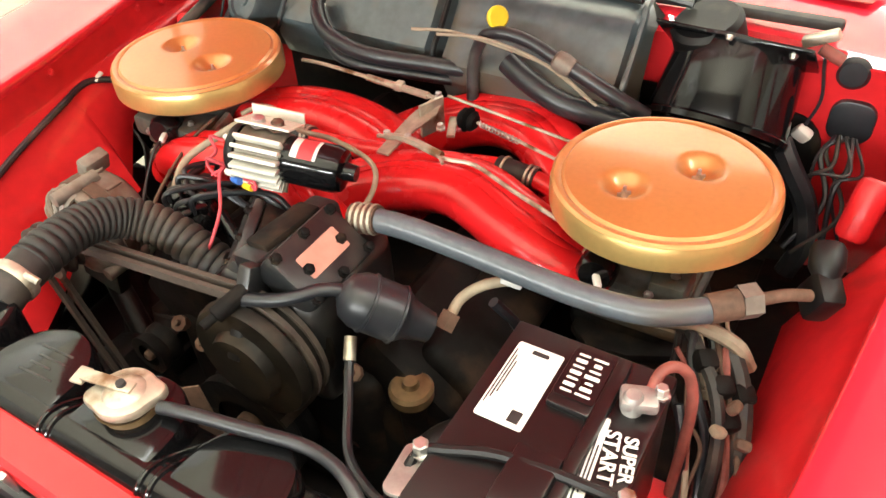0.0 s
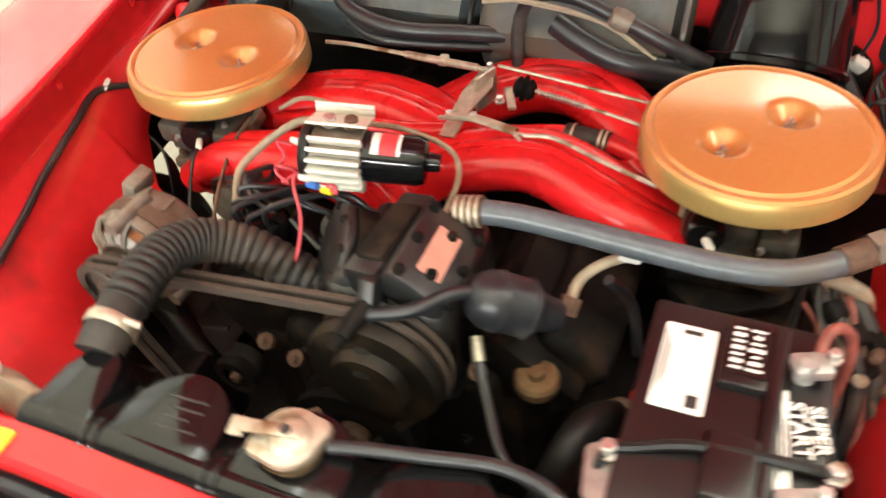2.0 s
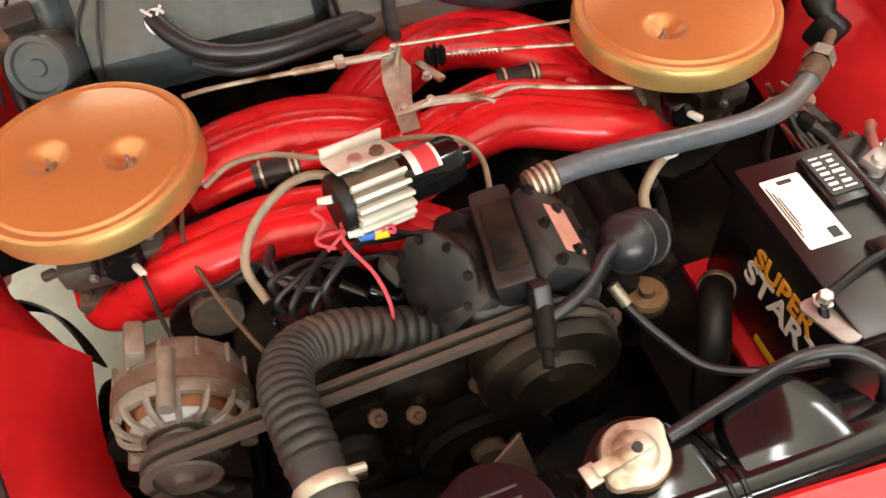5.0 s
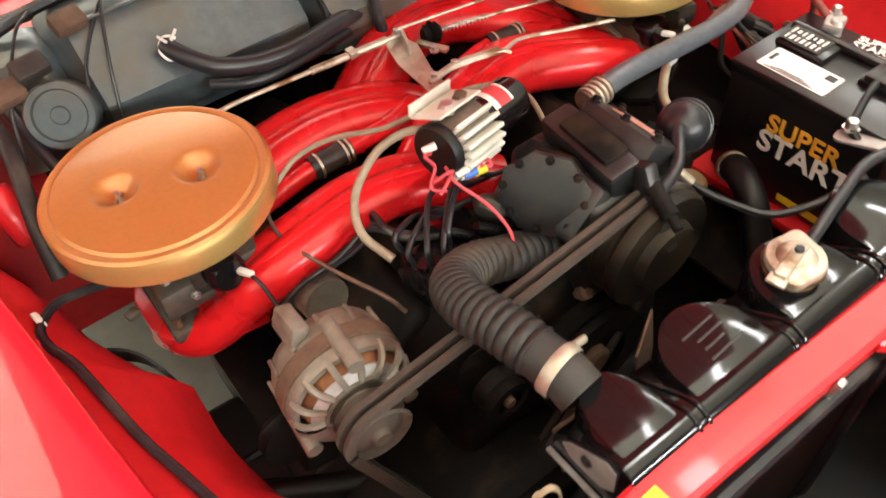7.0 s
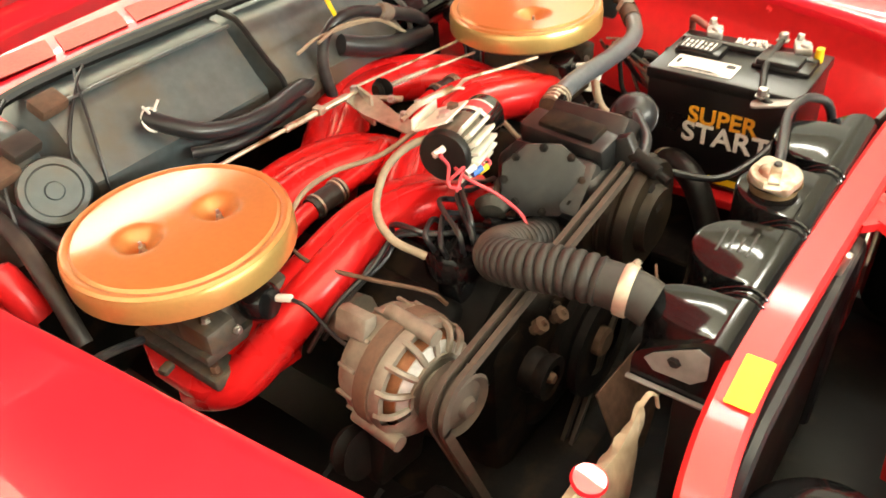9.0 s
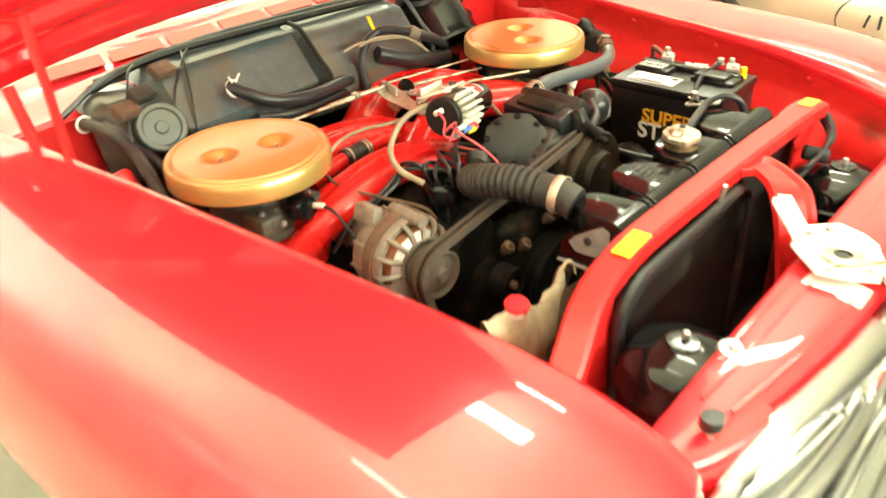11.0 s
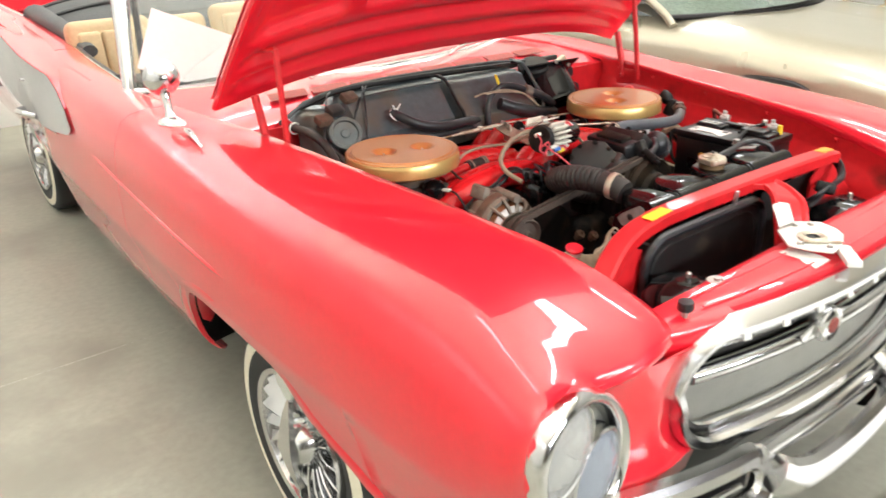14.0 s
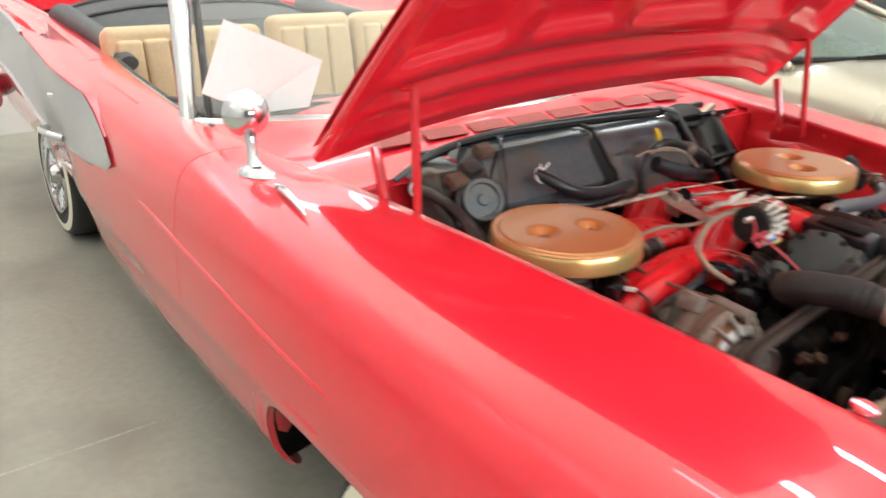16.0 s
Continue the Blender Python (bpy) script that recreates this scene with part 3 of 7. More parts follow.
# rounded corners between the header and the ends of the grille frame
for s in (-1, 1):
    rows = []
    for i in range(13):
        f = i / 12
        t = radians(18 + 72 * f)
        x, z = 0.435 + 0.132 * math.cos(t), 0.70 + 0.132 * math.sin(t)
        xo = 0.64 - 0.21 * f
        low = Vector((CX + s * x, -0.105 + 0.26 * x * x + 0.1 * (0.825 - z) + 0.002, z))
        high = Vector((CX + s * xo, header_front(xo) + 0.012, 0.846 + 0.006 * math.cos(3 * xo)))
        rows.append([low.lerp(high, g) + Vector((0, -0.012 * math.sin(math.pi * g), 0.012 * math.sin(math.pi * g) * (1 - f))) for g in np.linspace(0, 1, 7)])
    part("header_corner", skin(rows, 0.003), RED, header)
# apron round lamps and grille
rows = []
for k in range(9):
    f = k / 8
    z = 0.82 - 0.40 * f
    rows.append([Vector((CX + x, float(np.interp(abs(x), (0, 0.45, 0.56, 0.62, 0.75, 0.97), (-0.02, 0.02, 0.045, 0.06, 0.05, 0.03))) + 0.03 * math.sin(f * 3.1) + 0.07 * max(0.0, f - 0.55) / 0.45, z - (1 - f) * 0.05 * min(1, max(0, (abs(x) - 0.56) / 0.06)))) for x in np.linspace(-0.93, 0.93, 47)])
part("front_apron", skin(rows, 0.006), RED, convertible, "red front apron")
bumper = thing("front_bumper", (CX, -0.15, 0.3), "wide chrome loop bumper with dark slots below the grille", "bumper")


FACETS = [(1, 0.5), (0.6, 0.92), (-0.35, 1), (-0.9, 0.6), (-1, -0.4), (-0.6, -0.95), (0.4, -1), (0.92, -0.6)]


def bumper_y(x):
    return -0.132 + 0.15 * abs(x - CX) ** 2.4


def bumper_lift(x):
    return 0.055 * max(0.0, (abs(x - CX) - 0.45) / 0.5) ** 1.5


for a, b in ((-0.93, -0.335), (0.185, 0.99)):
    run, mid, half = [], 0.478, 0.050
    for x in np.linspace(a + half, b - half, 19):
        run.append((x, mid + half))
    run += [(b - half + half * math.sin(t), mid + half * math.cos(t)) for t in np.linspace(0.25, math.pi - 0.25, 9)]
    for x in np.linspace(b - half, a + half, 19):
        run.append((x, mid - half))
    run += [(a + half - half * math.sin(t), mid - half * math.cos(t)) for t in np.linspace(0.25, math.pi - 0.25, 9)]
    ring = [Vector((x, bumper_y(x) - 0.012 * (mid - z) / half, z + bumper_lift(x))) for x, z in run]
    bm = bmesh.new()
    sweep(bm, ring + ring[:2], [(u * 0.026, v * 0.021) for u, v in FACETS], None, False, up=(0, 1, 0))
    part("loop", bm, CHROME, bumper, "rounded chrome loop").data.set_sharp_from_angle(angle=radians(32))
    # black sheet behind the loop stands in for shade in its opening
    rows = [[Vector((x, bumper_y(x) + 0.022, z + bumper_lift(x))) for x in np.linspace(a + 0.02, b - 0.02, 23)] for z in (mid - half, mid, mid + half)]
    part("slot", skin(rows, 0.003), SATIN, bumper, "black sheet that paints the shade in the loop's slot")
    part("slot_strip", tube([(x, bumper_y(x) + 0.008, mid - 0.012 + bumper_lift(x)) for x in np.linspace(a + 0.07, b - 0.06, 17)], 0.008, 8, smooth_path=False), CHROME, bumper, "slim bright strip")
    rows = [[Vector((x, bumper_y(x) + dy, mid - half + dz + bumper_lift(x))) for x in np.linspace(a + 0.02, b - 0.02, 23)] for dy, dz in ((-0.020, -0.005), (-0.012, -0.030), (0.02, -0.055), (0.06, -0.062))]
    part("skirt", skin(rows, 0.003), CHROME, bumper, "chrome lower lip")
# middle span: low wide bar, slim upper bar, pointed guard
low = spline([(-0.345, -0.150, 0.505), (-0.30, -0.158, 0.478), (-0.22, -0.160, 0.450), (-0.10, -0.162, 0.438), (0.02, -0.162, 0.444), (0.11, -0.160, 0.458), (0.165, -0.152, 0.474)], 5)
bm = bmesh.new()
sweep(bm, low, [(0.012, -0.046), (0.020, -0.030), (0.022, 0.0), (0.014, 0.026), (0.0, 0.036), (-0.016, 0.030), (-0.024, 0.0), (-0.012, -0.040)], None, True)
part("middle_bar", bm, CHROME, bumper, "broad chrome lower bar").data.set_sharp_from_angle(angle=radians(28))
part("upper_bar", tube([(-0.36, -0.118, 0.532), (-0.26, -0.108, 0.512), (-0.12, -0.102, 0.49), (0.0, -0.100, 0.482), (0.10, -0.104, 0.492), (0.18, -0.118, 0.515)], 0.020, 12, squash=1.2), CHROME, bumper, "slim chrome upper bar")
bm = bmesh.new()
sweep(bm, spline([(0.165, -0.110, 0.552), (0.163, -0.140, 0.535), (0.160, -0.160, 0.500), (0.158, -0.168, 0.455), (0.160, -0.155, 0.418)], 5),
      [(u * 0.030, v * 0.016) for u, v in circle(14)], None, True, up=(0, 1, 0))
part("guard", bm, CHROME, bumper, "rounded chrome bumper guard")
part("valance", block((1.5, 0.02, 0.16), pose(CX, 0.03, 0.47), 0.005), SATIN, bumper)

# grille: chrome frame wider above than below, bright mesh, cross bar and round badge
GR_TOP, GR_LOW = 0.825, 0.535


def grille_y(x, z, back=0.0):
    return -0.105 + 0.26 * x * x + 0.1 * (GR_TOP - z) + back


def grille_outline(grow, n=18):
    pts = []
    for x, z, r, a in ((0.435, GR_TOP - 0.125, 0.125, 0), (-0.435, GR_TOP - 0.125, 0.125, 90), (-0.42, GR_LOW + 0.12, 0.12, 180), (0.42, GR_LOW + 0.12, 0.12, 270)):
        for i in range(n + 1):
            t = radians(a + 90 * i / n)
            pts.append((x + (r + grow) * math.cos(t), z + (r + grow) * math.sin(t)))
    out = []
    for (ax, az), (bx, bz) in zip(pts, pts[1:] + pts[:1]):
        k = max(1, round(math.hypot(bx - ax, bz - az) / 0.02))
        out += [(ax + (bx - ax) * i / k, az + (bz - az) * i / k) for i in range(k)]
    return out


grille = thing("grille", (CX, -0.1, GR_LOW), "chrome grille frame with a fine bright mesh and a round badge", "grille")
for name, grow, back, ru, rv in (("frame", 0.0, 0.0, 0.015, 0.024), ("inner_frame", -0.030, 0.020, 0.008, 0.010)):
    ring = [Vector((CX + x, grille_y(x, z, back), z)) for x, z in grille_outline(grow)]
    bm = bmesh.new()
    sweep(bm, ring + ring[:2], [(u * ru, v * rv) for u, v in FACETS], None, False, up=(0, 1, 0))
    part(name, bm, CHROME, grille, "chrome surround").data.set_sharp_from_angle(angle=radians(32))
MESH = mat("bright_grille_mesh", (0.36, 0.36, 0.32), 0.4, 0.35, 0.12, 30, 0.2, 420)
rows = [[Vector((CX + x * (0.92 + 0.08 * f), grille_y(x, GR_LOW + 0.29 * f, 0.035), GR_LOW + (GR_TOP - GR_LOW) * f)) for x in np.linspace(-0.52, 0.52, 31)] for f in np.linspace(0.05, 0.62, 6)]
part("mesh", skin(rows, 0.003), MESH, grille, "fine silver mesh")
rows = [[Vector((CX + x, grille_y(x, GR_LOW + 0.29 * f, 0.045), GR_LOW + (GR_TOP - GR_LOW) * f)) for x in np.linspace(-0.535, 0.535, 31)] for f in np.linspace(0.6, 0.97, 4)]
part("recess", skin(rows, 0.003), SATIN, grille, "dark recess above the mesh")
part("cross_bar", tube([(CX + x, grille_y(x, 0.72, 0.005), 0.72) for x in np.linspace(-0.52, 0.52, 23)], 0.016, 10), CHROME, grille, "chrome cross bar")
bd = (-0.115, grille_y(-0.15, 0.73, -0.008), 0.735)
bm = lathe([(0, 0.012), (0.02, 0.012), (0.03, 0.006), (0.038, 0.010), (0.041, 0.004), (0.041, -0.02), (0, -0.02)], along(bd, (bd[0] - 0.05, -1, 0.735)), 32)
for k in (-1, 1):
    part("badge_wing", block((0.075, 0.008, 0.02), pose(bd[0] + k * 0.06, bd[1] + 0.006, bd[2] + 0.004, 0, k * 12, 0), 0.003), CHROME, grille, "small chrome wing")
badge = part("badge", bm, CHROME, grille, "round chrome badge")
part("emblem", lathe([(0, 0.016), (0.016, 0.015), (0.02, 0.010)], along(bd, (bd[0] - 0.05, -1, 0.735)), 24), VENT, badge, "dark red enamel")
for i, x in enumerate(np.linspace(-0.42, 0.42, 9)):
    part("letter_bar", block((0.020, 0.005, 0.022), pose(CX + x, grille_y(x, 0.798, -0.013), 0.798, -14, 0, math.degrees(0.52 * x)), 0.002), LABEL, grille, "raised bright bar")
rows = [[Vector((CX + x, grille_y(x, z, back), z)) for x in np.linspace(-0.47, 0.47, 37)] for z, back in ((0.822, 0.004), (0.818, -0.008), (0.808, -0.012), (0.780, -0.005), (0.774, 0.002), (0.772, 0.03))]
part("letter_band", skin(rows, 0.002), CHROME, grille, "wide bright band that carries the bars")
part("lower_band", tube([(CX + x, grille_y(x, 0.553, 0.012), 0.553) for x in np.linspace(-0.43, 0.43, 23)], 0.007, 8), CHROME, grille)

SILVER = mat("dull_silver_lamp_plate", (0.50, 0.50, 0.45), 0.38, 0.55, 0.06, 30, 0.02, 60)
REFLECTOR = mat("lamp_reflector", (0.92, 0.93, 0.95), 0.22, 1.0, 0.05, 30, 0.05, 60)
# paired slanting headlamps
for s in (-1, 1):
    lampset = thing("headlamp_unit", (CX + s * 0.83, -0.05, 0.56), "slanting pair of round headlamps in a chrome surround", "headlight", "headlamps")
    c1, c2, face, u, v = lamp_frame(s)
    ring = [lamp_oval(s, a, 0.106, 0.0) for a in np.linspace(0, 351, 40)]
    bm = bmesh.new()
    sweep(bm, ring + ring[:2], [(p * 0.013, q * 0.020) for p, q in circle(12)], None, False, up=tuple(face))
    part("surround", bm, CHROME, lampset, "bright chrome surround")
    rows = [[lamp_oval(s, a, r, back) for a in np.linspace(0, 360, 41)] for r, back in ((0.104, 0.002), (0.098, 0.014), (0.094, 0.022), (0.05, 0.024), (0.001, 0.024))]
    part("backing", skin(rows), SILVER, lampset, "dull silver backing plate")
    for c in (c1, c2):
        m = along(c, c + face)
        lampbody = part("headlamp", lathe([(0.083, -0.03), (0.083, 0.004), (0.080, 0.007), (0.076, 0.006), (0.074, 0.0)], m), CHROME, lampset, "thin chrome lamp ring")
        part("gasket", lathe([(0.0855, -0.026), (0.0855, -0.016), (0.083, -0.014)], m), SATIN, lampbody, "dark rubber gasket")
        part("lens", lathe([(0.0755, 0.003), (0.06, 0.013), (0.035, 0.021), (0, 0.024)], m), LENS if c is c1 else LENS_BLUE, lampbody, "clear ribbed lamp glass")
        part("reflector", lathe([(0.074, 0.0), (0.06, -0.022), (0.04, -0.038), (0.012, -0.045), (0.012, -0.03), (0, -0.028)], m), REFLECTOR, lampbody)

# wheels
def wheel(x, y, s):
    t = thing("wheel", (x, y, 0), "whitewall tyre on a chrome spoked wheel cover", "wheel", "car wheels")
    m = pose(x, y, 0.335, 0, s * 90, 0)
    tyre = part("tyre", lathe([(0.19, -0.10), (0.30, -0.10), (0.332, -0.075), (0.335, 0), (0.332, 0.075), (0.315, 0.098), (0.299, 0.103)], m, 48), TYRE, t)
    part("whitewall", lathe([(0.300, 0.103), (0.28, 0.108), (0.262, 0.109)], m, 48), WHITEWALL, tyre, "cream white band")
    part("sidewall", lathe([(0.262, 0.109), (0.23, 0.104), (0.19, 0.085)], m, 48), TYRE, tyre)
    rim = part("rim", lathe([(0.212, 0.085), (0.205, 0.112), (0.19, 0.108), (0.182, 0.075), (0.12, 0.05), (0, 0.045)], m, 48), CHROME, t, "chrome wheel cover")
    part("hub_cap", lathe([(0.065, 0.05), (0.06, 0.10), (0.045, 0.125), (0, 0.135)], m, 24), CHROME, rim)
    for i in range(20):
        a = 2 * math.pi * i / 20
        rows = [[m @ Vector((r * math.cos(a + d + w), r * math.sin(a + d + w), h + w * 0.10)) for w in (-0.09, 0.0, 0.06)] for r, h, d in ((0.075, 0.082, 0.0), (0.12, 0.094, 0.05), (0.165, 0.100, 0.09), (0.186, 0.100, 0.10))]
        part("blade", skin(rows, 0.004), CHROME, rim)
    rows = [[m @ Vector((u, v * w, h)) for v in (-1, -0.5, 0, 0.5, 1)] for u, w, h in ((-0.135, 0.006, 0.118), (-0.10, 0.016, 0.128), (-0.05, 0.026, 0.138), (0, 0.034, 0.145), (0.05, 0.026, 0.138), (0.10, 0.016, 0.128), (0.135, 0.006, 0.118))]
    part("spinner", skin(rows, 0.014), CHROME, rim, "two-eared chrome spinner")
    return t


for s in (-1, 1):
    for y in (0.77, 4.15):
        wheel(CX + s * (0.872 if y < 2 else 0.71), y, s)

# ---- engine bay shell ----
bay = convertible
for s in (-1, 1):
    rows = []
    for y in sorted(stations(0.045, 1.34, 0.04) + [0.80, 0.808, 0.814]):
        xi, zi = curve(y, XI), curve(y, ZI)
        ze = float(np.interp(y, (0.1, 0.61, 0.72, 0.808, 0.814, 0.87, 0.90, 0.95, 1.02, 1.34), (0.62, 0.67, 0.69, 0.712, 0.732, 0.775, 0.80, 0.83, zi - 0.115, zi - 0.115)))
        xe = float(np.interp(y, (0.1, 0.61, 0.72, 0.808, 0.814, 0.87, 0.90, 0.95, 1.02, 1.34), (0.545, 0.565, 0.578, 0.576, 0.598, 0.638, 0.659, 0.668, xi, xi)))
        xe -= float(np.interp(y, (0.1, 0.48, 0.55, 0.61, 0.70), (0.085, 0.085, 0.048, 0.008, 0.0)))
        if s > 0:
            xe = float(np.interp(y, (0.1, 0.6, 0.75, 0.98, 1.06, 1.34), (0.575, 0.60, 0.605, 0.608, xi, xi)))
            ze = float(np.interp(y, (0.1, 0.6, 0.75, 0.98, 1.06, 1.34), (0.62, 0.66, 0.69, 0.74, zi - 0.115, zi - 0.2)))
        zt = zi - 0.085
        wall = [(xi + 0.008, zi - 0.014), (xi + 0.009, zi - 0.045), (xi + 0.008, zi - 0.075), (xi + 0.004, zt)]
        wall += [(xi + (xe - xi) * f - 0.012 * math.sin(math.pi * f), zt + (ze - zt) * f) for f in (0.12, 0.25, 0.4, 0.55, 0.7, 0.85, 1.0)]
        rows.append([Vector((CX + s * x, y, z)) for x, z in wall])
    inner = part("inner_fender", skin(rows, 0.004), RED_BAY, bay, "red inner wing panel open towards the wheel")
    for y in (0.3, 0.55, 0.8, 1.05):
        part("bolt", bolt((CX + s * (curve(y, XI) + 0.004), y, curve(y, ZI) - 0.035), (-s, 0, 0), 0.006), RED_BAY, inner)

# firewall, cowl top with louvres
rows = [[Vector((CX + x, 1.335 + 0.0 * x, z)) for x in np.linspace(-0.80, 0.80, 17)] for z in (0.4, 0.6, 0.8, 0.93, 0.985)]
part("firewall", skin(rows, 0.005), RED_BAY, bay, "red firewall")
# driver's side end of the pad imitates shade below the blower
part("insulation_pad", plate(rounded(1.16, 0.42, 0.06), 0.008, pose(CX - 0.01, 1.329, 0.68, 90), 0.002), GRIME, bay, "black insulation pad on the firewall, widened to darken its shaded driver's side")
rows = [[Vector((CX + x, y, z - 0.03 * (abs(x) / 0.8) ** 3)) for x in np.linspace(-0.86, 0.86, 25)] for y, z in ((1.335, 0.985), (1.345, 1.012), (1.375, 1.016), (1.41, 1.03), (1.50, 1.038), (1.64, 1.048), (1.80, 1.05), (2.0, 1.05))]
cowl = part("cowl_panel", skin(rows, 0.004), RED, bay, "red cowl top below the windscreen")
part("seal", block((1.1, 0.022, 0.02), pose(CX - 0.0, 1.368, 1.03), 0.006), RUBBER_DIRTY, cowl, "brown-grey rubber hood seal")
for i in range(8):
    x = CX - 0.53 + i * 0.15
    slot = [(x + a + lean, 1.49 + b) for a, b, lean in ((-0.066, -0.036, -0.012), (0.066, -0.036, -0.012), (0.066, 0.036, 0.012), (-0.066, 0.036, 0.012))]
    part("vent_slot", plate(slot, 0.0015, Matrix.Translation((0, 0, 0.9332)) @ Matrix.Translation((0, 1.49, 0.1055)) @ Matrix.Rotation(radians(4), 4, "X") @ Matrix.Translation((0, -1.49, 0)), 0.0), VENT, cowl, "brown-red recessed vent screen")

# core support with the top bar, side plates and the hood latch brace
support = thing("core_support", (CX, 0.24, 0.5), "red radiator core support with a yellow sticker on its top bar", "car part")
bm = bmesh.new()
path = spline([(CX - 0.60, 0.20, 0.80), (CX - 0.53, 0.215, 0.845), (CX - 0.44, 0.24, 0.895), (CX - 0.34, 0.252, 0.915), (CX - 0.2, 0.255, 0.92), (CX + 0.2, 0.245, 0.92), (CX + 0.40, 0.235, 0.918), (CX + 0.44, 0.232, 0.912)], 5)
sweep(bm, path, [(-0.014, -0.02), (0.036, -0.02), (0.036, 0.004), (0.030, 0.01), (-0.008, 0.01), (-0.014, 0.004)], None, True)
part("top_bar", bm, RED_BAY, support)
part("side_plate", plate([(-0.60, 0.45), (-0.36, 0.45), (-0.36, 0.86), (-0.42, 0.885), (-0.50, 0.85), (-0.60, 0.78)], 0.006, pose(CX, 0.235, 0, 90), 0.0015), RED_BAY, support)
part("side_plate", plate([(0.34, 0.45), (0.62, 0.45), (0.62, 0.74), (0.47, 0.88), (0.40, 0.905), (0.34, 0.86)], 0.006, pose(CX, 0.225, 0, 90), 0.0015), RED_BAY, support)
part("inner_panel", plate(rounded(0.34, 0.42, 0.03), 0.004, pose(CX + 0.29, 0.243, 0.66, 90), 0.001), SATIN, support, "black panel beside the condenser")
part("splash_tray", block((1.1, 0.20, 0.006), pose(CX, 0.15, 0.47, 4), 0.002), SATIN, support, "black splash tray below the header")
brace = spline([(0.10, 0.245, 0.915), (0.135, 0.21, 0.91), (0.125, 0.165, 0.90), (0.10, 0.13, 0.885), (0.075, 0.10, 0.82), (0.06, 0.075, 0.70), (0.05, 0.06, 0.55)], 5)
bm = bmesh.new()
sweep(bm, brace, [(-0.045, -0.006), (0.045, -0.006), (0.045, 0.006), (0.036, 0.006), (0.03, -0.001), (-0.03, -0.001), (-0.036, 0.006), (-0.045, 0.006)], None, True)
part("latch_brace", bm, RED_BAY, support, "red curved latch brace with raised edges")
part("sticker", plate(rounded(0.074, 0.031, 0.002), 0.001, pose(CX - 0.310, 0.235, 0.9290, 0, -3, 2)), YELLOW, support, "yellow paper sticker")
part("sticker", plate(rounded(0.05, 0.03, 0.002), 0.001, pose(CX + 0.40, 0.226, 0.929, 0, 0, -4)), ORANGE, support, "orange paper sticker")
part("clip", block((0.012, 0.008, 0.055), pose(CX - 0.035, 0.214, 0.895, 10), 0.002), STEEL, support, "bare steel hook")

# ---- hood ----
hood = thing("hood", (CX, 1.34, 1.06), "raised red hood, its ribbed underside showing", "car hood")
HM = pose(CX, 1.345, 1.075, -47.5, 0, 0)


def hood_pt(x, d, h=0.0):
    """x across, d along the hood from the hinge end, h below its underside."""
    return HM @ Vector((x, -d, -h))


def hood_rear(u):
    return 0.125 * (1 - abs(u) ** 3)


def hood_half(d):
    return 0.83 - 0.03 * d - 0.13 * (d / 1.25) ** 2


HOOD_L = 1.33


rows = []
for f in np.linspace(0, 1, 26):
    row = []
    for u in np.linspace(-1, 1, 31):
        d = hood_rear(u) + (HOOD_L - hood_rear(u)) * f
        row.append(hood_pt(hood_half(d) * u, d, -0.03 - 0.03 * (1 - u * u)))
    rows.append(row)
part("outer_skin", skin(rows, 0.003), RED, hood, "gloss red outer skin")
HOOD_E = [0, 0.03, 0.036, 0.046, 0.056, 0.066, 0.088, 0.093, 0.104, 0.110, 0.135, 0.141, 0.152, 0.158, 0.178, 0.184, 0.195, 0.201, 0.235, 0.241, 0.252, 0.258, 0.275, 0.29, 0.31] + list(np.linspace(0.36, 1.10, 24)) + [1.13, 1.15, 1.165, 1.18, 1.20, 1.22, 1.25]
HOOD_U = [0, 0.1, 0.18, 0.205, 0.212, 0.222, 0.23, 0.26, 0.29, 0.298, 0.308, 0.315, 0.4, 0.5, 0.565, 0.572, 0.582, 0.59, 0.62, 0.65, 0.658, 0.668, 0.675, 0.75, 0.85, 0.905, 0.915, 0.94, 0.965, 0.985, 1.0]


def ramp(v, a, b):
    k = min(1, max(0, (v - a) / (b - a)))
    return k * k * (3 - 2 * k)


rows = []
for e in HOOD_E:
    row = []
    for u in [-v for v in HOOD_U[:0:-1]] + HOOD_U:
        r0 = hood_rear(u)
        d = r0 + e + (HOOD_L - r0 - 1.25) * max(0.0, e - 0.31) / 0.94
        edge = ramp(1 - abs(u), 0.012, 0.09)
        deep = 0.022 * ramp(e, 0.036, 0.066) * (1 - ramp(e, 0.088, 0.110))
        deep += 0.022 * ramp(e, 0.135, 0.158) * (1 - ramp(e, 0.178, 0.201))
        wall = max(1 - ramp(abs(abs(u) - c), 0.03, 0.055) for c in (0.26, 0.62))
        deep += 0.028 * ramp(e, 0.235, 0.275) * (1 - wall) * (1 - ramp(e, 1.13, 1.20))
        row.append(hood_pt((hood_half(d) - 0.004) * u, d, 0.012 - deep * edge))
    rows.append(row)
part("inner_frame", skin(rows), RED, hood, "stamped red inner frame with raised ribs")
part("rim", tube([hood_pt(-hood_half(d), d, 0) for d in np.linspace(HOOD_L, 0, 12)] + [hood_pt(u * 0.83, hood_rear(u), 0) for u in np.linspace(-0.96, 0.96, 21)] + [hood_pt(hood_half(d), d, 0) for d in np.linspace(0, HOOD_L, 12)], 0.012, 8, smooth_path=False), RED, hood)
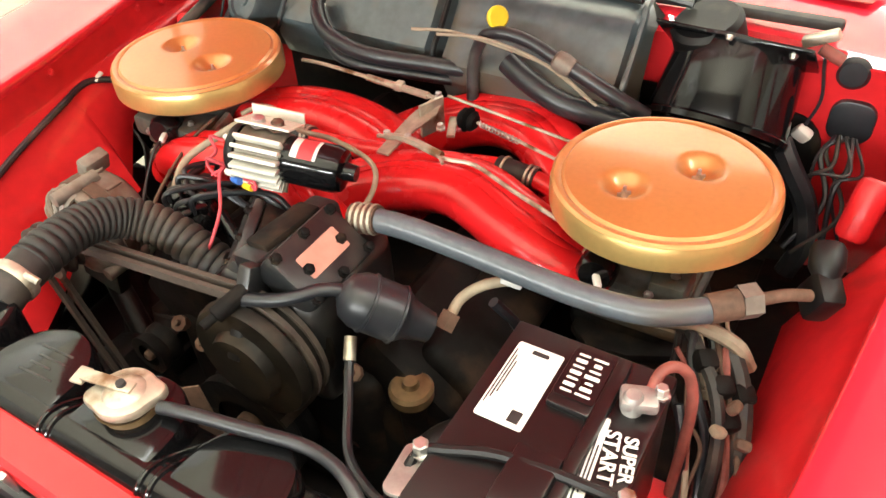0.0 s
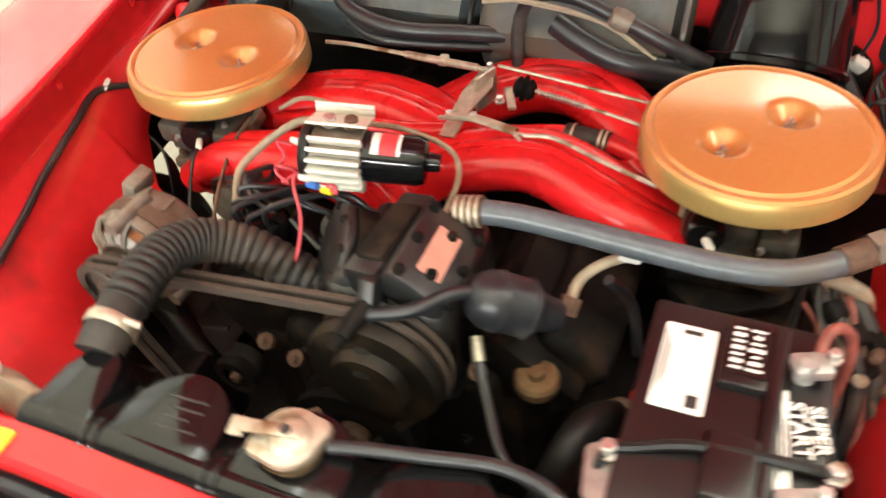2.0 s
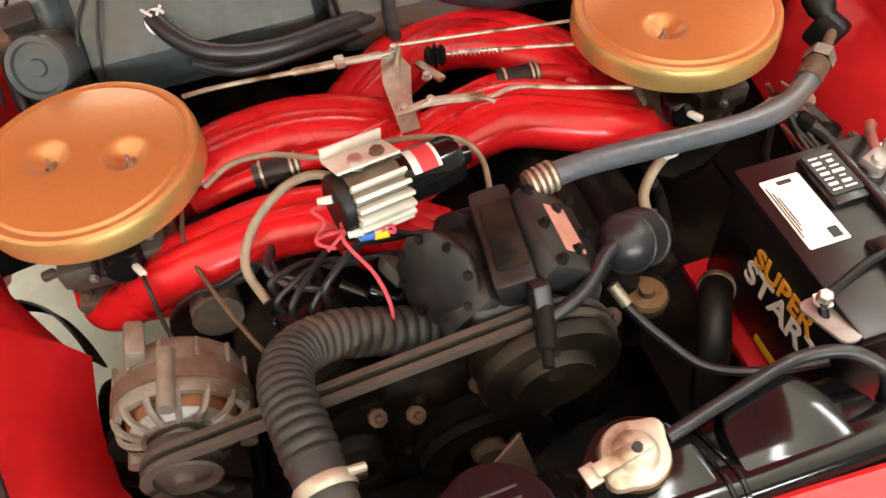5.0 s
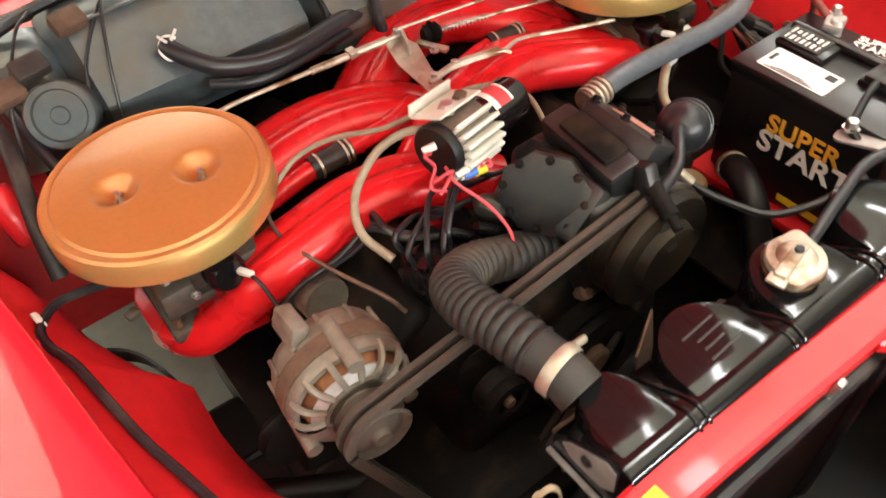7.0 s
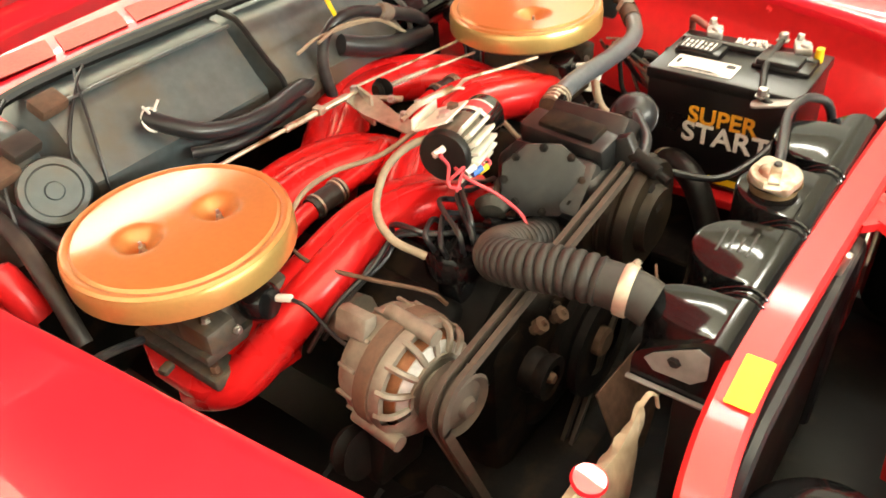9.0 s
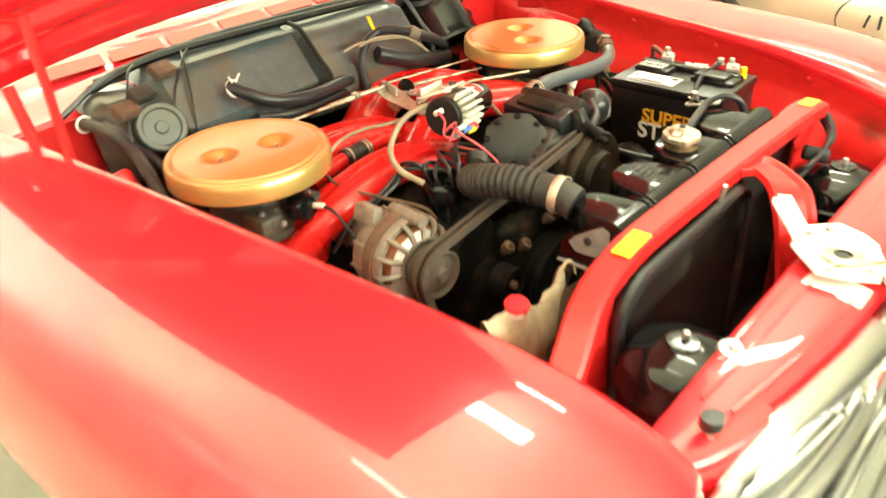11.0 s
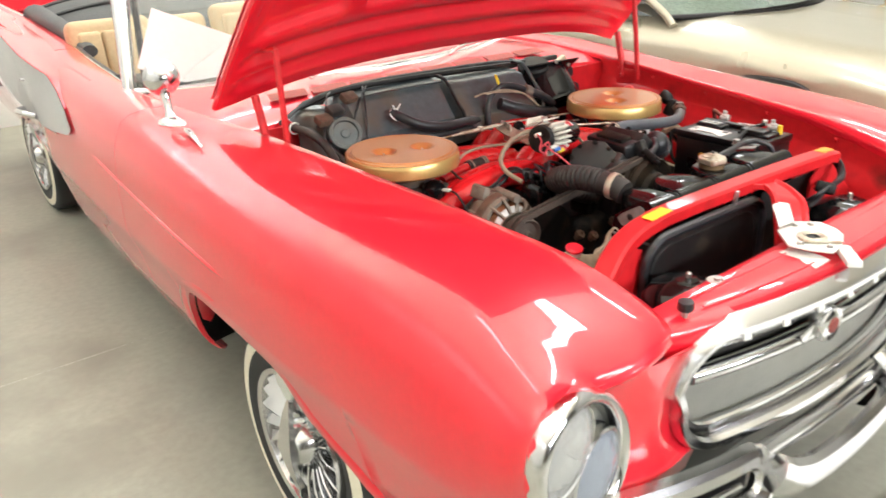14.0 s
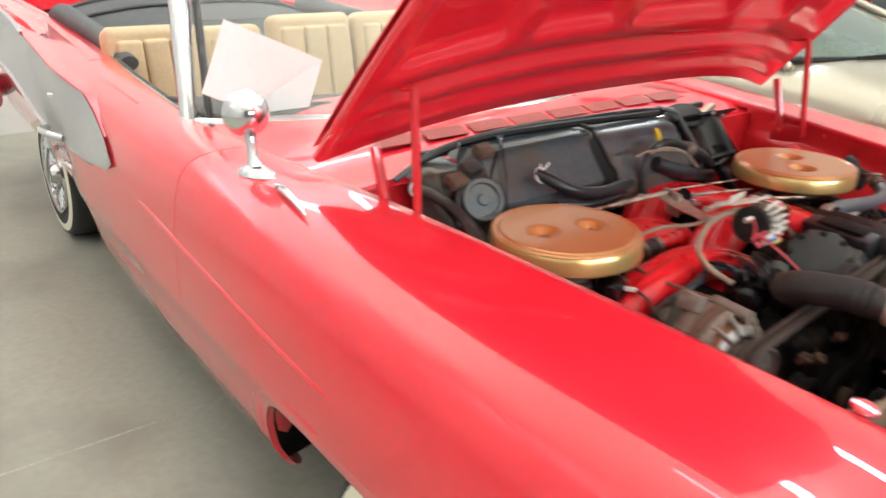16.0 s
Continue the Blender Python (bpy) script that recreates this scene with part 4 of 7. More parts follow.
for s in (-1, 1):
    hinge = thing("lift_arm_set", (CX + s * 0.74, 1.1, 0.93), "red painted steel hood hinge with two arms", "hinge", "hood hinges")
    top = Vector((CX + s * 0.725, 1.15, 1.24))
    part("long_arm", tube([(CX + s * 0.735, 1.12, 0.96), tuple(top)], 0.009, 8, smooth_path=False), RED_BAY, hinge)
    part("short_arm", tube([(CX + s * 0.75, 1.20, 0.96), (CX + s * 0.755, 1.245, 1.11)], 0.012, 8, smooth_path=False), RED_BAY, hinge)
    part("link", tube([tuple(top), (CX + s * 0.75, 1.215, 1.235)], 0.007, 8, smooth_path=False), RED_BAY, hinge)
    part("base_plate", block((0.012, 0.14, 0.06), pose(CX + s * 0.75, 1.16, 0.95), 0.004), RED_BAY, hinge)
    for y in (1.12, 1.2):
        part("pivot_bolt", bolt((CX + s * 0.738, y, 0.955), (-s, 0, 0), 0.007, 0.010), RED_BAY, hinge)

# ---- windscreen, interior ----
screen = thing("windscreen", (CX, 1.65, 1.03), "wrapped windscreen in a chrome frame", "windscreen")


def screen_pt(u, f, back=0.0):
    return Vector((CX + u * (0.84 - 0.16 * f), 2.02 - 0.36 * (1 - u * u) + (0.42 + 0.06 * (1 - u * u)) * f + back, 1.020 + 0.415 * f))


glass = part("glass", skin([[screen_pt(u, f) for u in np.linspace(-1, 1, 25)] for f in np.linspace(0, 1, 7)], 0.004), GLASS, screen, "clear curved glass")
glass.visible_shadow = False
band = part("tint_band", skin([[screen_pt(u, f, 0.008) for u in np.linspace(-0.99, 0.99, 25)] for f in np.linspace(0.72, 0.98, 3)], 0.001), BLUEGLASS, screen, "blue sun band")
band.visible_shadow = False
for s in (-1, 1):
    part("pillar", tube([screen_pt(s * 1.01, f, 0.01) for f in (-0.03, 0.25, 0.6, 1.0)], lambda f: 0.024 + 0.012 * f, 12, squash=1.3), CHROME, screen, "chrome windscreen pillar")
    part("seal", tube([screen_pt(s * 0.955, f, 0.012) for f in (-0.02, 0.25, 0.6, 0.98)], 0.012, 8), RUBBER, screen, "dark rubber seal beside the pillar")
part("header_rail", tube([screen_pt(u, 1.0) for u in np.linspace(-1, 1, 15)], 0.018, 10), CHROME, screen)
part("cowl_trim", skin([[Vector((CX + u * 0.84, 1.60 + 0.40 * u * u + d, 1.042 + h * 0.6 - 0.03 * abs(u) ** 3)) for u in np.linspace(-1, 1, 31)] for d, h in ((0.0, 0.0), (0.006, 0.012), (0.03, 0.02), (0.05, 0.018))], 0.003), CHROME, screen, "bright trim strip along the cowl")
part("base_trim", tube([screen_pt(u, 0.0, -0.012) for u in np.linspace(-1, 1, 21)], 0.013, 8), CHROME, screen, "chrome lower trim")
for x in (-0.35, 0.25):
    wiper = thing("wiper", (x, 1.66, 1.05), "chrome windscreen wiper lying at the glass base", "wiper", "wipers")
    part("arm", tube([(x, 1.60, 1.055), (x + 0.08, 1.62, 1.075), (x + 0.3, 1.655, 1.085)], 0.006, 8), CHROME, wiper)
    part("blade", tube([(x + 0.10, 1.655, 1.075), (x + 0.3, 1.655, 1.082), (x + 0.48, 1.70, 1.08)], 0.005, 8), SATIN, wiper)

rows = [[Vector((CX + x * (0.80 - 0.0 * y), y + 0.30 * (abs(x) ** 2), z)) for x in np.linspace(-1, 1, 17)] for y, z in ((1.68, 1.035), (1.85, 1.045), (2.05, 1.03), (2.12, 0.97), (2.13, 0.8))]
solo("dashboard", skin(rows, 0.01), SATIN, "black dashboard top behind the windscreen", "dashboard")
sheet = plate([(-0.145, -0.105), (0.15, -0.105), (0.15, 0.105), (-0.145, 0.105)], 0.001, pose(-0.615, 1.97, 1.135, 74, 24, -14))
solo("paper_sheet", sheet, PAPER, "white paper sign propped behind the windscreen", "paper sign")
wheel_t = thing("steering_wheel", (CX + 0.38, 2.3, 0.9), "cream steering wheel behind the dashboard", "steering wheel")
ring = [Vector((CX + 0.38 + 0.2 * math.cos(a), 2.32 + 0.2 * math.sin(a) * 0.45, 0.98 + 0.2 * math.sin(a) * 0.85)) for a in np.linspace(0, 2 * math.pi, 33)]
part("rim", tube(ring, 0.012, 8, smooth_path=False), TAN, wheel_t)
part("spoke", tube([ring[0], ring[16]], 0.01, 8, smooth_path=False), CHROME, wheel_t)


def car_seat(x, y, w, high, name, label):
    t = thing(name, (x, y, 0.35), label, "car seat", "car seats")
    part("cushion", block((w, 0.5, 0.16), pose(x, y - 0.05, 0.56, 4), 0.05, 4), TAN, t)
    n = max(2, round(w / 0.12))
    lean = pose(x, y + 0.25, 0.62, -10)
    back = part("backrest", block((w, 0.11, high - 0.60), lean @ pose(0, 0.03, (high - 0.60) / 2), 0.04, 4), TAN, t)
    for k in range(n):
        px = (k + 0.5) / n * (w - 0.07) - (w - 0.07) / 2
        part("pleat", block(((w - 0.07) / n - 0.004, 0.05, high - 0.68), lean @ pose(px, -0.028, (high - 0.62) / 2 - 0.005), 0.018, 3), TAN, back)
    return t


car_seat(-0.53, 2.80, 0.38, 1.14, "bucket_chair", "tan leather front passenger seat with vertical pleats")
car_seat(-0.19, 2.84, 0.28, 1.12, "bucket_chair", "narrow tan leather centre seat with vertical pleats")
car_seat(0.175, 2.80, 0.40, 1.155, "bucket_chair", "tan leather middle seat with vertical pleats")
car_seat(0.565, 2.80, 0.34, 1.15, "bucket_chair", "tan leather driver's seat with vertical pleats")
car_seat(CX, 3.50, 1.2, 1.06, "bench_chair", "tan leather rear bench seat")
top = thing("folded_top", (CX, 4.1, 0.9), "folded charcoal canvas convertible top behind the rear seat", "convertible top")


def top_row(y, z, n=31):
    return [Vector((CX + x, y + 0.25 * abs(x) ** 2, z - 0.10 * (abs(x) / 0.68) ** 3 + 0.008 * noise.noise(Vector((x * 4, y * 6, 0))))) for x in np.linspace(-0.68, 0.68, n)]


part("front_panel", skin([top_row(y, z) for y, z in ((3.72, 0.90), (3.715, 0.97), (3.74, 1.02), (3.79, 1.07))], 0.01), DARKCLOTH, top)
part("cover", skin([top_row(y, z) for y, z in ((3.79, 1.07), (3.88, 1.115), (4.05, 1.15), (4.3, 1.17), (4.5, 1.15), (4.6, 1.06))], 0.012), DARKCLOTH, top, "loose charcoal canvas folds")
for s in (-1, 1):
    part("side_roll", tube([(CX + s * 0.70, 3.02, 1.03), (CX + s * 0.685, 3.35, 1.07), (CX + s * 0.67, 3.75, 1.095), (CX + s * 0.65, 4.15, 1.105)], lambda f: 0.035 + 0.03 * f, 12, squash=0.8), DARKCLOTH, top, "rolled canvas along the cockpit side")
for y, z in ((3.80, 1.078), (4.02, 1.152), (4.30, 1.176)):
    part("fold", tube(top_row(y, z, 17), 0.016, 8, smooth_path=False, squash=0.7), DARKCLOTH, top)
rows = [[Vector((CX + x, y, z)) for x in np.linspace(-0.70, 0.70, 9)] for y, z in ((4.66, 1.09), (5.0, 1.07), (5.3, 1.02), (5.37, 0.9), (5.38, 0.5))]
part("trunk_lid", skin(rows, 0.006), RED, convertible, "red trunk lid")
ends = [side_section(5.345, k) for k in (-1, 1)]
rows = [[p.lerp(q, f) + Vector((0, 0.03 * math.sin(math.pi * f), 0)) for f in np.linspace(0, 1, 9)] for p, q in zip(*ends)]
part("tail_panel", skin(rows[1:], 0.004), RED, convertible, "red tail panel between the fins")
rear = thing("rear_bumper", (CX, 5.4, 0.4), "chrome rear bumper wrapped round the corners", "bumper")
bm = bmesh.new()
sweep(bm, spline([(CX + 0.89, 4.98, 0.60), (CX + 0.90, 5.2, 0.60), (CX + 0.84, 5.40, 0.59), (CX, 5.46, 0.57), (CX - 0.84, 5.40, 0.59), (CX - 0.90, 5.2, 0.60), (CX - 0.89, 4.98, 0.60)], 5), [(u * 0.035, v * 0.075) for u, v in circle(14)], None, True)
part("bar", bm, CHROME, rear)
for x in (-0.6, 0.6):
    part("bracket", block((0.05, 0.12, 0.06), pose(CX + x, 5.39, 0.57), 0.008), SATIN, rear)
rows = [[Vector((CX + x * w, y, 0.33)) for x in (-1, 1)] for y, w in ((1.7, 0.78), (3.2, 0.74), (3.7, 0.56), (5.2, 0.56))]
part("floor_pan", skin(rows, 0.02), SATIN, convertible)
# door mirror
mirror = thing("door_mirror", (-0.878, 1.475, 1.020), "round chrome wing mirror on a stalk", "mirror")
part("foot", lathe([(0, 0.022), (0.016, 0.020), (0.034, 0.008), (0.038, 0)], Matrix.Translation((-0.878, 1.475, 1.020)) @ Matrix.Rotation(radians(20), 4, "Z") @ Matrix.Diagonal((0.8, 1.35, 1, 1)), 24), CHROME, mirror)
part("stalk", tube([(-0.878, 1.478, 1.03), (-0.876, 1.490, 1.058), (-0.872, 1.506, 1.095), (-0.870, 1.516, 1.122)], lambda f: 0.019 - 0.007 * math.sin(math.pi * min(1, f * 1.2)), 12), CHROME, mirror)
part("head", lathe([(0, -0.046), (0.018, -0.043), (0.036, -0.031), (0.047, -0.014), (0.052, 0.004), (0.052, 0.011), (0.048, 0.014), (0.0, 0.012)], along((-0.868, 1.525, 1.142), (-0.80, 1.94, 1.16)), 32), CHROME, mirror)
part("glass", lathe([(0, 0.0135), (0.047, 0.0145)], along((-0.868, 1.525, 1.142), (-0.80, 1.94, 1.16)), 32), REFLECTOR, mirror, "round mirror glass")
orn = thing("wing_ornament", (-0.895, 1.28, 1.012), "slim chrome arrow ornament on the front wing", "ornament")
part("arrow", tube([(-0.880, 1.36, 1.018), (-0.886, 1.32, 1.022), (-0.896, 1.26, 1.018), (-0.905, 1.20, 1.010)], lambda f: 0.003 + 0.010 * (1 - f) * min(1, 0.3 + 5 * f), 10), CHROME, orn)
part("tail_tip", tube([(-0.876, 1.385, 1.016), (-0.880, 1.365, 1.019)], 0.007, 8, smooth_path=False), CHROME, orn)
# ---- engine bay things ----
def air_cleaner(x, y, studs, s):
    t = thing("air_cleaner", (x, y, 0.903), "gold painted round pancake air cleaner with two wing nuts", "air cleaner", "air cleaners")
    m = Matrix.Translation((x, y, 0))
    R = 0.157
    part("pan", lathe([(0.06, 0.913), (0.13, 0.913), (R - 0.008, 0.915), (R, 0.921), (R, 0.947), (R - 0.003, 0.953), (R - 0.004, 0.9555)], m, 64), GOLD, t, "gold side wall")
    # lid with two dimples
    bm = bmesh.new()
    rings = [R - 0.002, R - 0.006, R - 0.011, R - 0.016, R - 0.02] + list(np.linspace(R - 0.026, 0.006, 26))
    n = 72
    rows = []
    for r in rings:
        base = 0.9575 if r > R - 0.0035 else 0.9615 if r > R - 0.0125 else 0.9585 if r > R - 0.0185 else 0.9625
        row = []
        for c, q in circle(n):
            px, py = x + r * c, y + r * q
            z = base
            for sx, sy in studs:
                d = math.hypot(px - sx, py - sy)
                if d < 0.034:
                    z -= 0.023 * (0.5 + 0.5 * math.cos(math.pi * d / 0.034)) ** 0.6
            row.append(bm.verts.new((px, py, z)))
        rows.append(row)
    for a, b in zip(rows, rows[1:]):
        for j in range(n):
            bm.faces.new((a[j], a[(j + 1) % n], b[(j + 1) % n], b[j]))
    bm.faces.new(rows[-1])
    bmesh.ops.recalc_face_normals(bm, faces=bm.faces)
    lid = part("lid", bm, GOLD_TOP, t, "copper-gold lid")
    for sx, sy in studs:
        nut = part("wing_nut", lathe([(0, 0.950), (0.004, 0.950), (0.0045, 0.943), (0.008, 0.939), (0.008, 0.934)], Matrix.Translation((sx, sy, 0)), 12), ZINC, lid, "steel wing nut")
        part("wing", block((0.02, 0.003, 0.007), pose(sx, sy, 0.944, 0, 0, 40), 0.001), ZINC, nut)
        part("stud", tube([(sx, sy, 0.94), (sx, sy, 0.957)], 0.0025, 8, smooth_path=False), STEEL, nut)
    return t


air_cleaner(-0.442, 0.958, ((-0.493, 0.972), (-0.387, 0.940)), -1)
air_cleaner(0.442, 0.958, ((0.401, 0.914), (0.479, 0.996)), 1)


def ram_pair(pts, r, gap, label):
    """Two runners side by side, cast together."""
    t = thing("intake_runner", Vector(pts[-1]) - Vector((0, 0, r)), label, "intake manifold", "intake runners")
    mid = spline(pts, 8)
    for k in (-1, 1):
        row = []
        for i, q in enumerate(mid):
            d = Vector(mid[min(i + 1, len(mid) - 1)]) - Vector(mid[max(i - 1, 0)])
            side = d.cross(Vector((0, 0, 1))).normalized()
            row.append(Vector(q) + side * gap * k * 0.5)
        bm = bmesh.new()
        sweep(bm, row, circle(18), [r] * len(row))
        part("runner", bm, RED_TUBE, t)
    part("web", tube([Vector(q) + Vector((0, 0, r * 0.62)) for q in pts], 0.024, 12, 8, squash=0.5), RED_TUBE, t)
    return t


RL = "gloss red cast ram intake runners crossing the engine"
ram_pair([(-0.50, 0.925, 0.725), (-0.48, 0.872, 0.748), (-0.425, 0.842, 0.795), (-0.379, 0.825, 0.836), (-0.31, 0.82, 0.858), (-0.21, 0.825, 0.866), (-0.11, 0.81, 0.855), (0.0, 0.765, 0.81)], 0.033, 0.036, RL)
ram_pair([(0.395, 0.92, 0.75), (0.375, 0.89, 0.795), (0.33, 0.868, 0.835), (0.265, 0.875, 0.86), (0.15, 0.91, 0.876), (0.04, 0.895, 0.866), (-0.06, 0.86, 0.83), (-0.14, 0.83, 0.78)], 0.037, 0.045, RL)
ram_pair([(-0.42, 0.99, 0.80), (-0.33, 1.0, 0.84), (-0.24, 1.015, 0.856), (-0.14, 1.015, 0.856), (-0.04, 0.99, 0.84), (0.06, 0.95, 0.78)], 0.037, 0.045, RL)
ram_pair([(0.43, 0.97, 0.77), (0.33, 0.98, 0.82), (0.265, 1.05, 0.852), (0.18, 1.115, 0.866), (0.08, 1.13, 0.862), (-0.02, 1.085, 0.84), (-0.12, 1.03, 0.79)], 0.037, 0.045, RL)
# dark engine block and heads beneath
block_thing = thing("engine_block", (0, 0.85, 0.35), "grimy black V8 engine block under the intake runners", "engine")
part("cylinder_block", block((0.46, 0.62, 0.34), pose(0, 0.90, 0.55), 0.03, 2), GRIME, block_thing)
for s in (-1, 1):
    part("cylinder_head", block((0.16, 0.60, 0.13), pose(s * 0.20, 0.90, 0.735, 0, s * 38, 0), 0.02, 2), GRIME, block_thing)
    part("valve_cover", block((0.12, 0.54, 0.07), pose(s * 0.265, 0.91, 0.755, 0, s * 38, 0), 0.02, 3), GRIME, block_thing)

TAGGREY = mat("dull_grey_tab", (0.22, 0.215, 0.21), 0.55, 0.2, 0.2, 30, 0.05, 80)
EMBOSS = mat("worn_embossed_edge", (0.018, 0.017, 0.016), 0.35, 0, 0.2, 30, 0.02, 80)
# radiator
radiator = thing("radiator", (CX, 0.29, 0.35), "gloss black radiator with a ribbed top tank and pressure cap", "radiator")
prof = [(0.374, 0.84), (0.374, 0.868), (0.369, 0.882), (0.352, 0.897), (0.33, 0.913), (0.308, 0.928), (0.294, 0.936), (0.281, 0.939), (0.269, 0.935), (0.259, 0.923), (0.254, 0.905), (0.252, 0.84)]
TANK_L, TANK_R = -0.252, 0.335
bm = skin([[Vector((x, q[1], q[2])) for q in spline([(0, a, c) for a, c in prof], 4)] for x in np.linspace(TANK_L, TANK_R, 9)])
tank = part("top_tank", bm, BLACK, radiator, "gloss black pressed tank")
for left, right in ((-0.247, -0.166), (-0.139, -0.012), (0.014, 0.139), (0.166, 0.29)):
    mid, half = (left + right) / 2, (right - left) / 2
    edge = [(left, 0.283), (right, 0.283), (right, 0.312)] + [(mid + half * math.cos(a), 0.312 + 0.068 * math.sin(a)) for a in np.linspace(0.12, math.pi - 0.12, 17)] + [(left, 0.312)]
    part("pressed_pad", plate(edge, 0.080, pose(0, 0, 0.8595), 0.007), BLACK, tank, "raised gloss black pad")
for x in (TANK_L, TANK_R):
    part("end_cap", plate([(y, z) for y, z in prof], 0.003, Matrix.Translation((x - 0.0015, 0, 0)) @ Matrix(((0, 0, 1, 0), (1, 0, 0, 0), (0, 1, 0, 0), (0, 0, 0, 1)))), BLACK, tank)
for x in (-0.1525, 0.001, 0.1525):
    for k in (-0.007, 0.007):
        part("bead", tube([(x + k, y, z + 0.0005) for y, z in prof[2:11]], 0.003, 8, 4), BLACK, tank)
for k in range(4):
    part("embossed_line", block((0.052 - 0.010 * (k % 3), 0.003, 0.001), pose(-0.072 + 0.006 * (k % 2), 0.345 - 0.012 * k, 0.9398, 0, 0, 3), 0.0004), EMBOSS, tank)
part("worn_patch", plate([(0.283, 0.885), (0.30, 0.868), (0.345, 0.866), (0.358, 0.88), (0.348, 0.893), (0.32, 0.912), (0.297, 0.926), (0.284, 0.92)], 0.0015, Matrix.Translation((TANK_L - 0.004, 0, 0)) @ Matrix(((0, 0, 1, 0), (1, 0, 0, 0), (0, 1, 0, 0), (0, 0, 0, 1)))), TAGGREY, tank, "bare grey worn patch")
part("patch_bolt", bolt((TANK_L - 0.004, 0.322, 0.892), (-1, 0, 0), 0.006, 0.004), INK, tank)
part("seam_flange", block((0.007, 0.13, 0.004), pose(TANK_L - 0.006, 0.312, 0.842, 0, -8, 0), 0.001), TAGGREY, tank, "dull grey soldered seam")
part("core", block((0.585, 0.06, 0.46), pose(0.0415, 0.29, 0.61), 0.006), SATIN, radiator, "black finned core")
slab_out = rounded(0.47, 0.44, 0.07, 6)
part("condenser", plate(slab_out, 0.014, pose(-0.10, 0.228, 0.66, 90), 0.003), SATIN, radiator, "dull black condenser panel")
part("condenser_rim", tube([(-0.10 + x, 0.214, 0.66 + z) for x, z in slab_out + slab_out[:1]], 0.011, 8, smooth_path=False), RUBBER, radiator, "black rubber edge")
part("condenser_seam", tube([(-0.10 + x * 0.88, 0.215, 0.66 + z * 0.88) for x, z in slab_out + slab_out[:1]], 0.0025, 6, smooth_path=False), SATIN, radiator)
cap_m = Matrix.Translation((0.069, 0.33, 0))
part("filler_neck", lathe([(0.036, 0.925), (0.031, 0.938), (0.031, 0.950), (0.036, 0.953)], cap_m, 28), BRASS, tank, "brassy filler neck")
ear = [((0.034 + 0.010 * max(0.0, math.cos(2 * a)) ** 4) * math.cos(a + 0.6), (0.034 + 0.010 * max(0.0, math.cos(2 * a)) ** 4) * math.sin(a + 0.6)) for a in np.linspace(0, 2 * math.pi, 49)[:-1]]
pcap = part("pressure_cap", plate(ear, 0.014, Matrix.Translation((0.069, 0.33, 0.952)), 0.004), ZINC, radiator, "worn zinc pressure cap with lever")
part("crown", lathe([(0, 0.972), (0.016, 0.972), (0.021, 0.969), (0.024, 0.965)], cap_m, 28), ZINC, pcap)
part("lever", block((0.062, 0.015, 0.004), pose(0.052, 0.327, 0.975, 0, 3, 12), 0.0015), ZINC, pcap)
part("lever_tip", block((0.016, 0.022, 0.004), pose(0.018, 0.320, 0.973, 0, 3, 12), 0.0015), ZINC, pcap)
part("rivet", lathe([(0, 0.980), (0.005, 0.980), (0.006, 0.974)], cap_m, 12), INK, pcap)
part("overflow_pipe", tube([(0.108, 0.338, 0.953), (0.14, 0.345, 0.955), (0.2, 0.36, 0.95), (0.28, 0.375, 0.948), (0.34, 0.36, 0.945), (0.37, 0.33, 0.90), (0.37, 0.31, 0.7)], 0.0075, 10), RUBBER, radiator, "grey rubber overflow hose")
# rubber and corrugated hose
hose = thing("radiator_hose", (-0.22, 0.5, 0.85), "dusty corrugated black radiator hose", "hose")
path = spline([(-0.222, 0.368, 0.931), (-0.225, 0.40, 0.941), (-0.236, 0.47, 0.945), (-0.243, 0.53, 0.936), (-0.228, 0.58, 0.915), (-0.18, 0.608, 0.888), (-0.11, 0.615, 0.85), (-0.03, 0.62, 0.815)], 56)
n = len(path)
rad = [0.0275 + (0.0042 * abs(math.sin(i * math.pi / 11.0)) ** 0.6 if 0.21 < i / n < 0.97 else 0.0015) for i in range(n)]
bm = bmesh.new()
sweep(bm, path, circle(22), rad)
part("corrugated_tube", bm, RUBBER_DIRTY, hose)
clamp = part("clamp", lathe([(0.0315, -0.008), (0.0325, -0.006), (0.0325, 0.006), (0.0315, 0.008), (0.03, 0.008)], along((-0.225, 0.40, 0.941), (-0.234, 0.46, 0.946)), 28), ZINC, hose, "shiny band clamp")
part("screw", tube([(-0.20, 0.405, 0.958), (-0.182, 0.408, 0.95)], 0.005, 8, smooth_path=False), ZINC, clamp)

# red panel coloured black for its grime and the shade on it
part("wing_floor", block((0.18, 0.98, 0.012), pose(0.66, 0.80, 0.61, 0, -8, 0), 0.004), GRIME, convertible, "inner wing floor below the battery, grime and shade in one dark colour")
# added plate, stands in for the deep shade beside the engine
part("gap_shade_plate", block((0.32, 0.98, 0.012), pose(0.43, 0.80, 0.59), 0.004), GRIME, convertible, "black plate added to keep the gap under the battery dark")
# battery
batt = thing("battery", (0.467, 0.52, 0.70), "black car battery with white labels and orange-white lettering", "battery")
x0, x1, y0, y1, zt = 0.374, 0.56, 0.385, 0.652, 0.912
part("case", block((x1 - x0, y1 - y0, 0.20), pose((x0 + x1) / 2, (y0 + y1) / 2, zt - 0.105), 0.006), BATTERY, batt)
top = part("lid", block((x1 - x0 + 0.006, y1 - y0 + 0.006, 0.022), pose((x0 + x1) / 2, (y0 + y1) / 2, zt - 0.002), 0.004), BATTERY, batt)
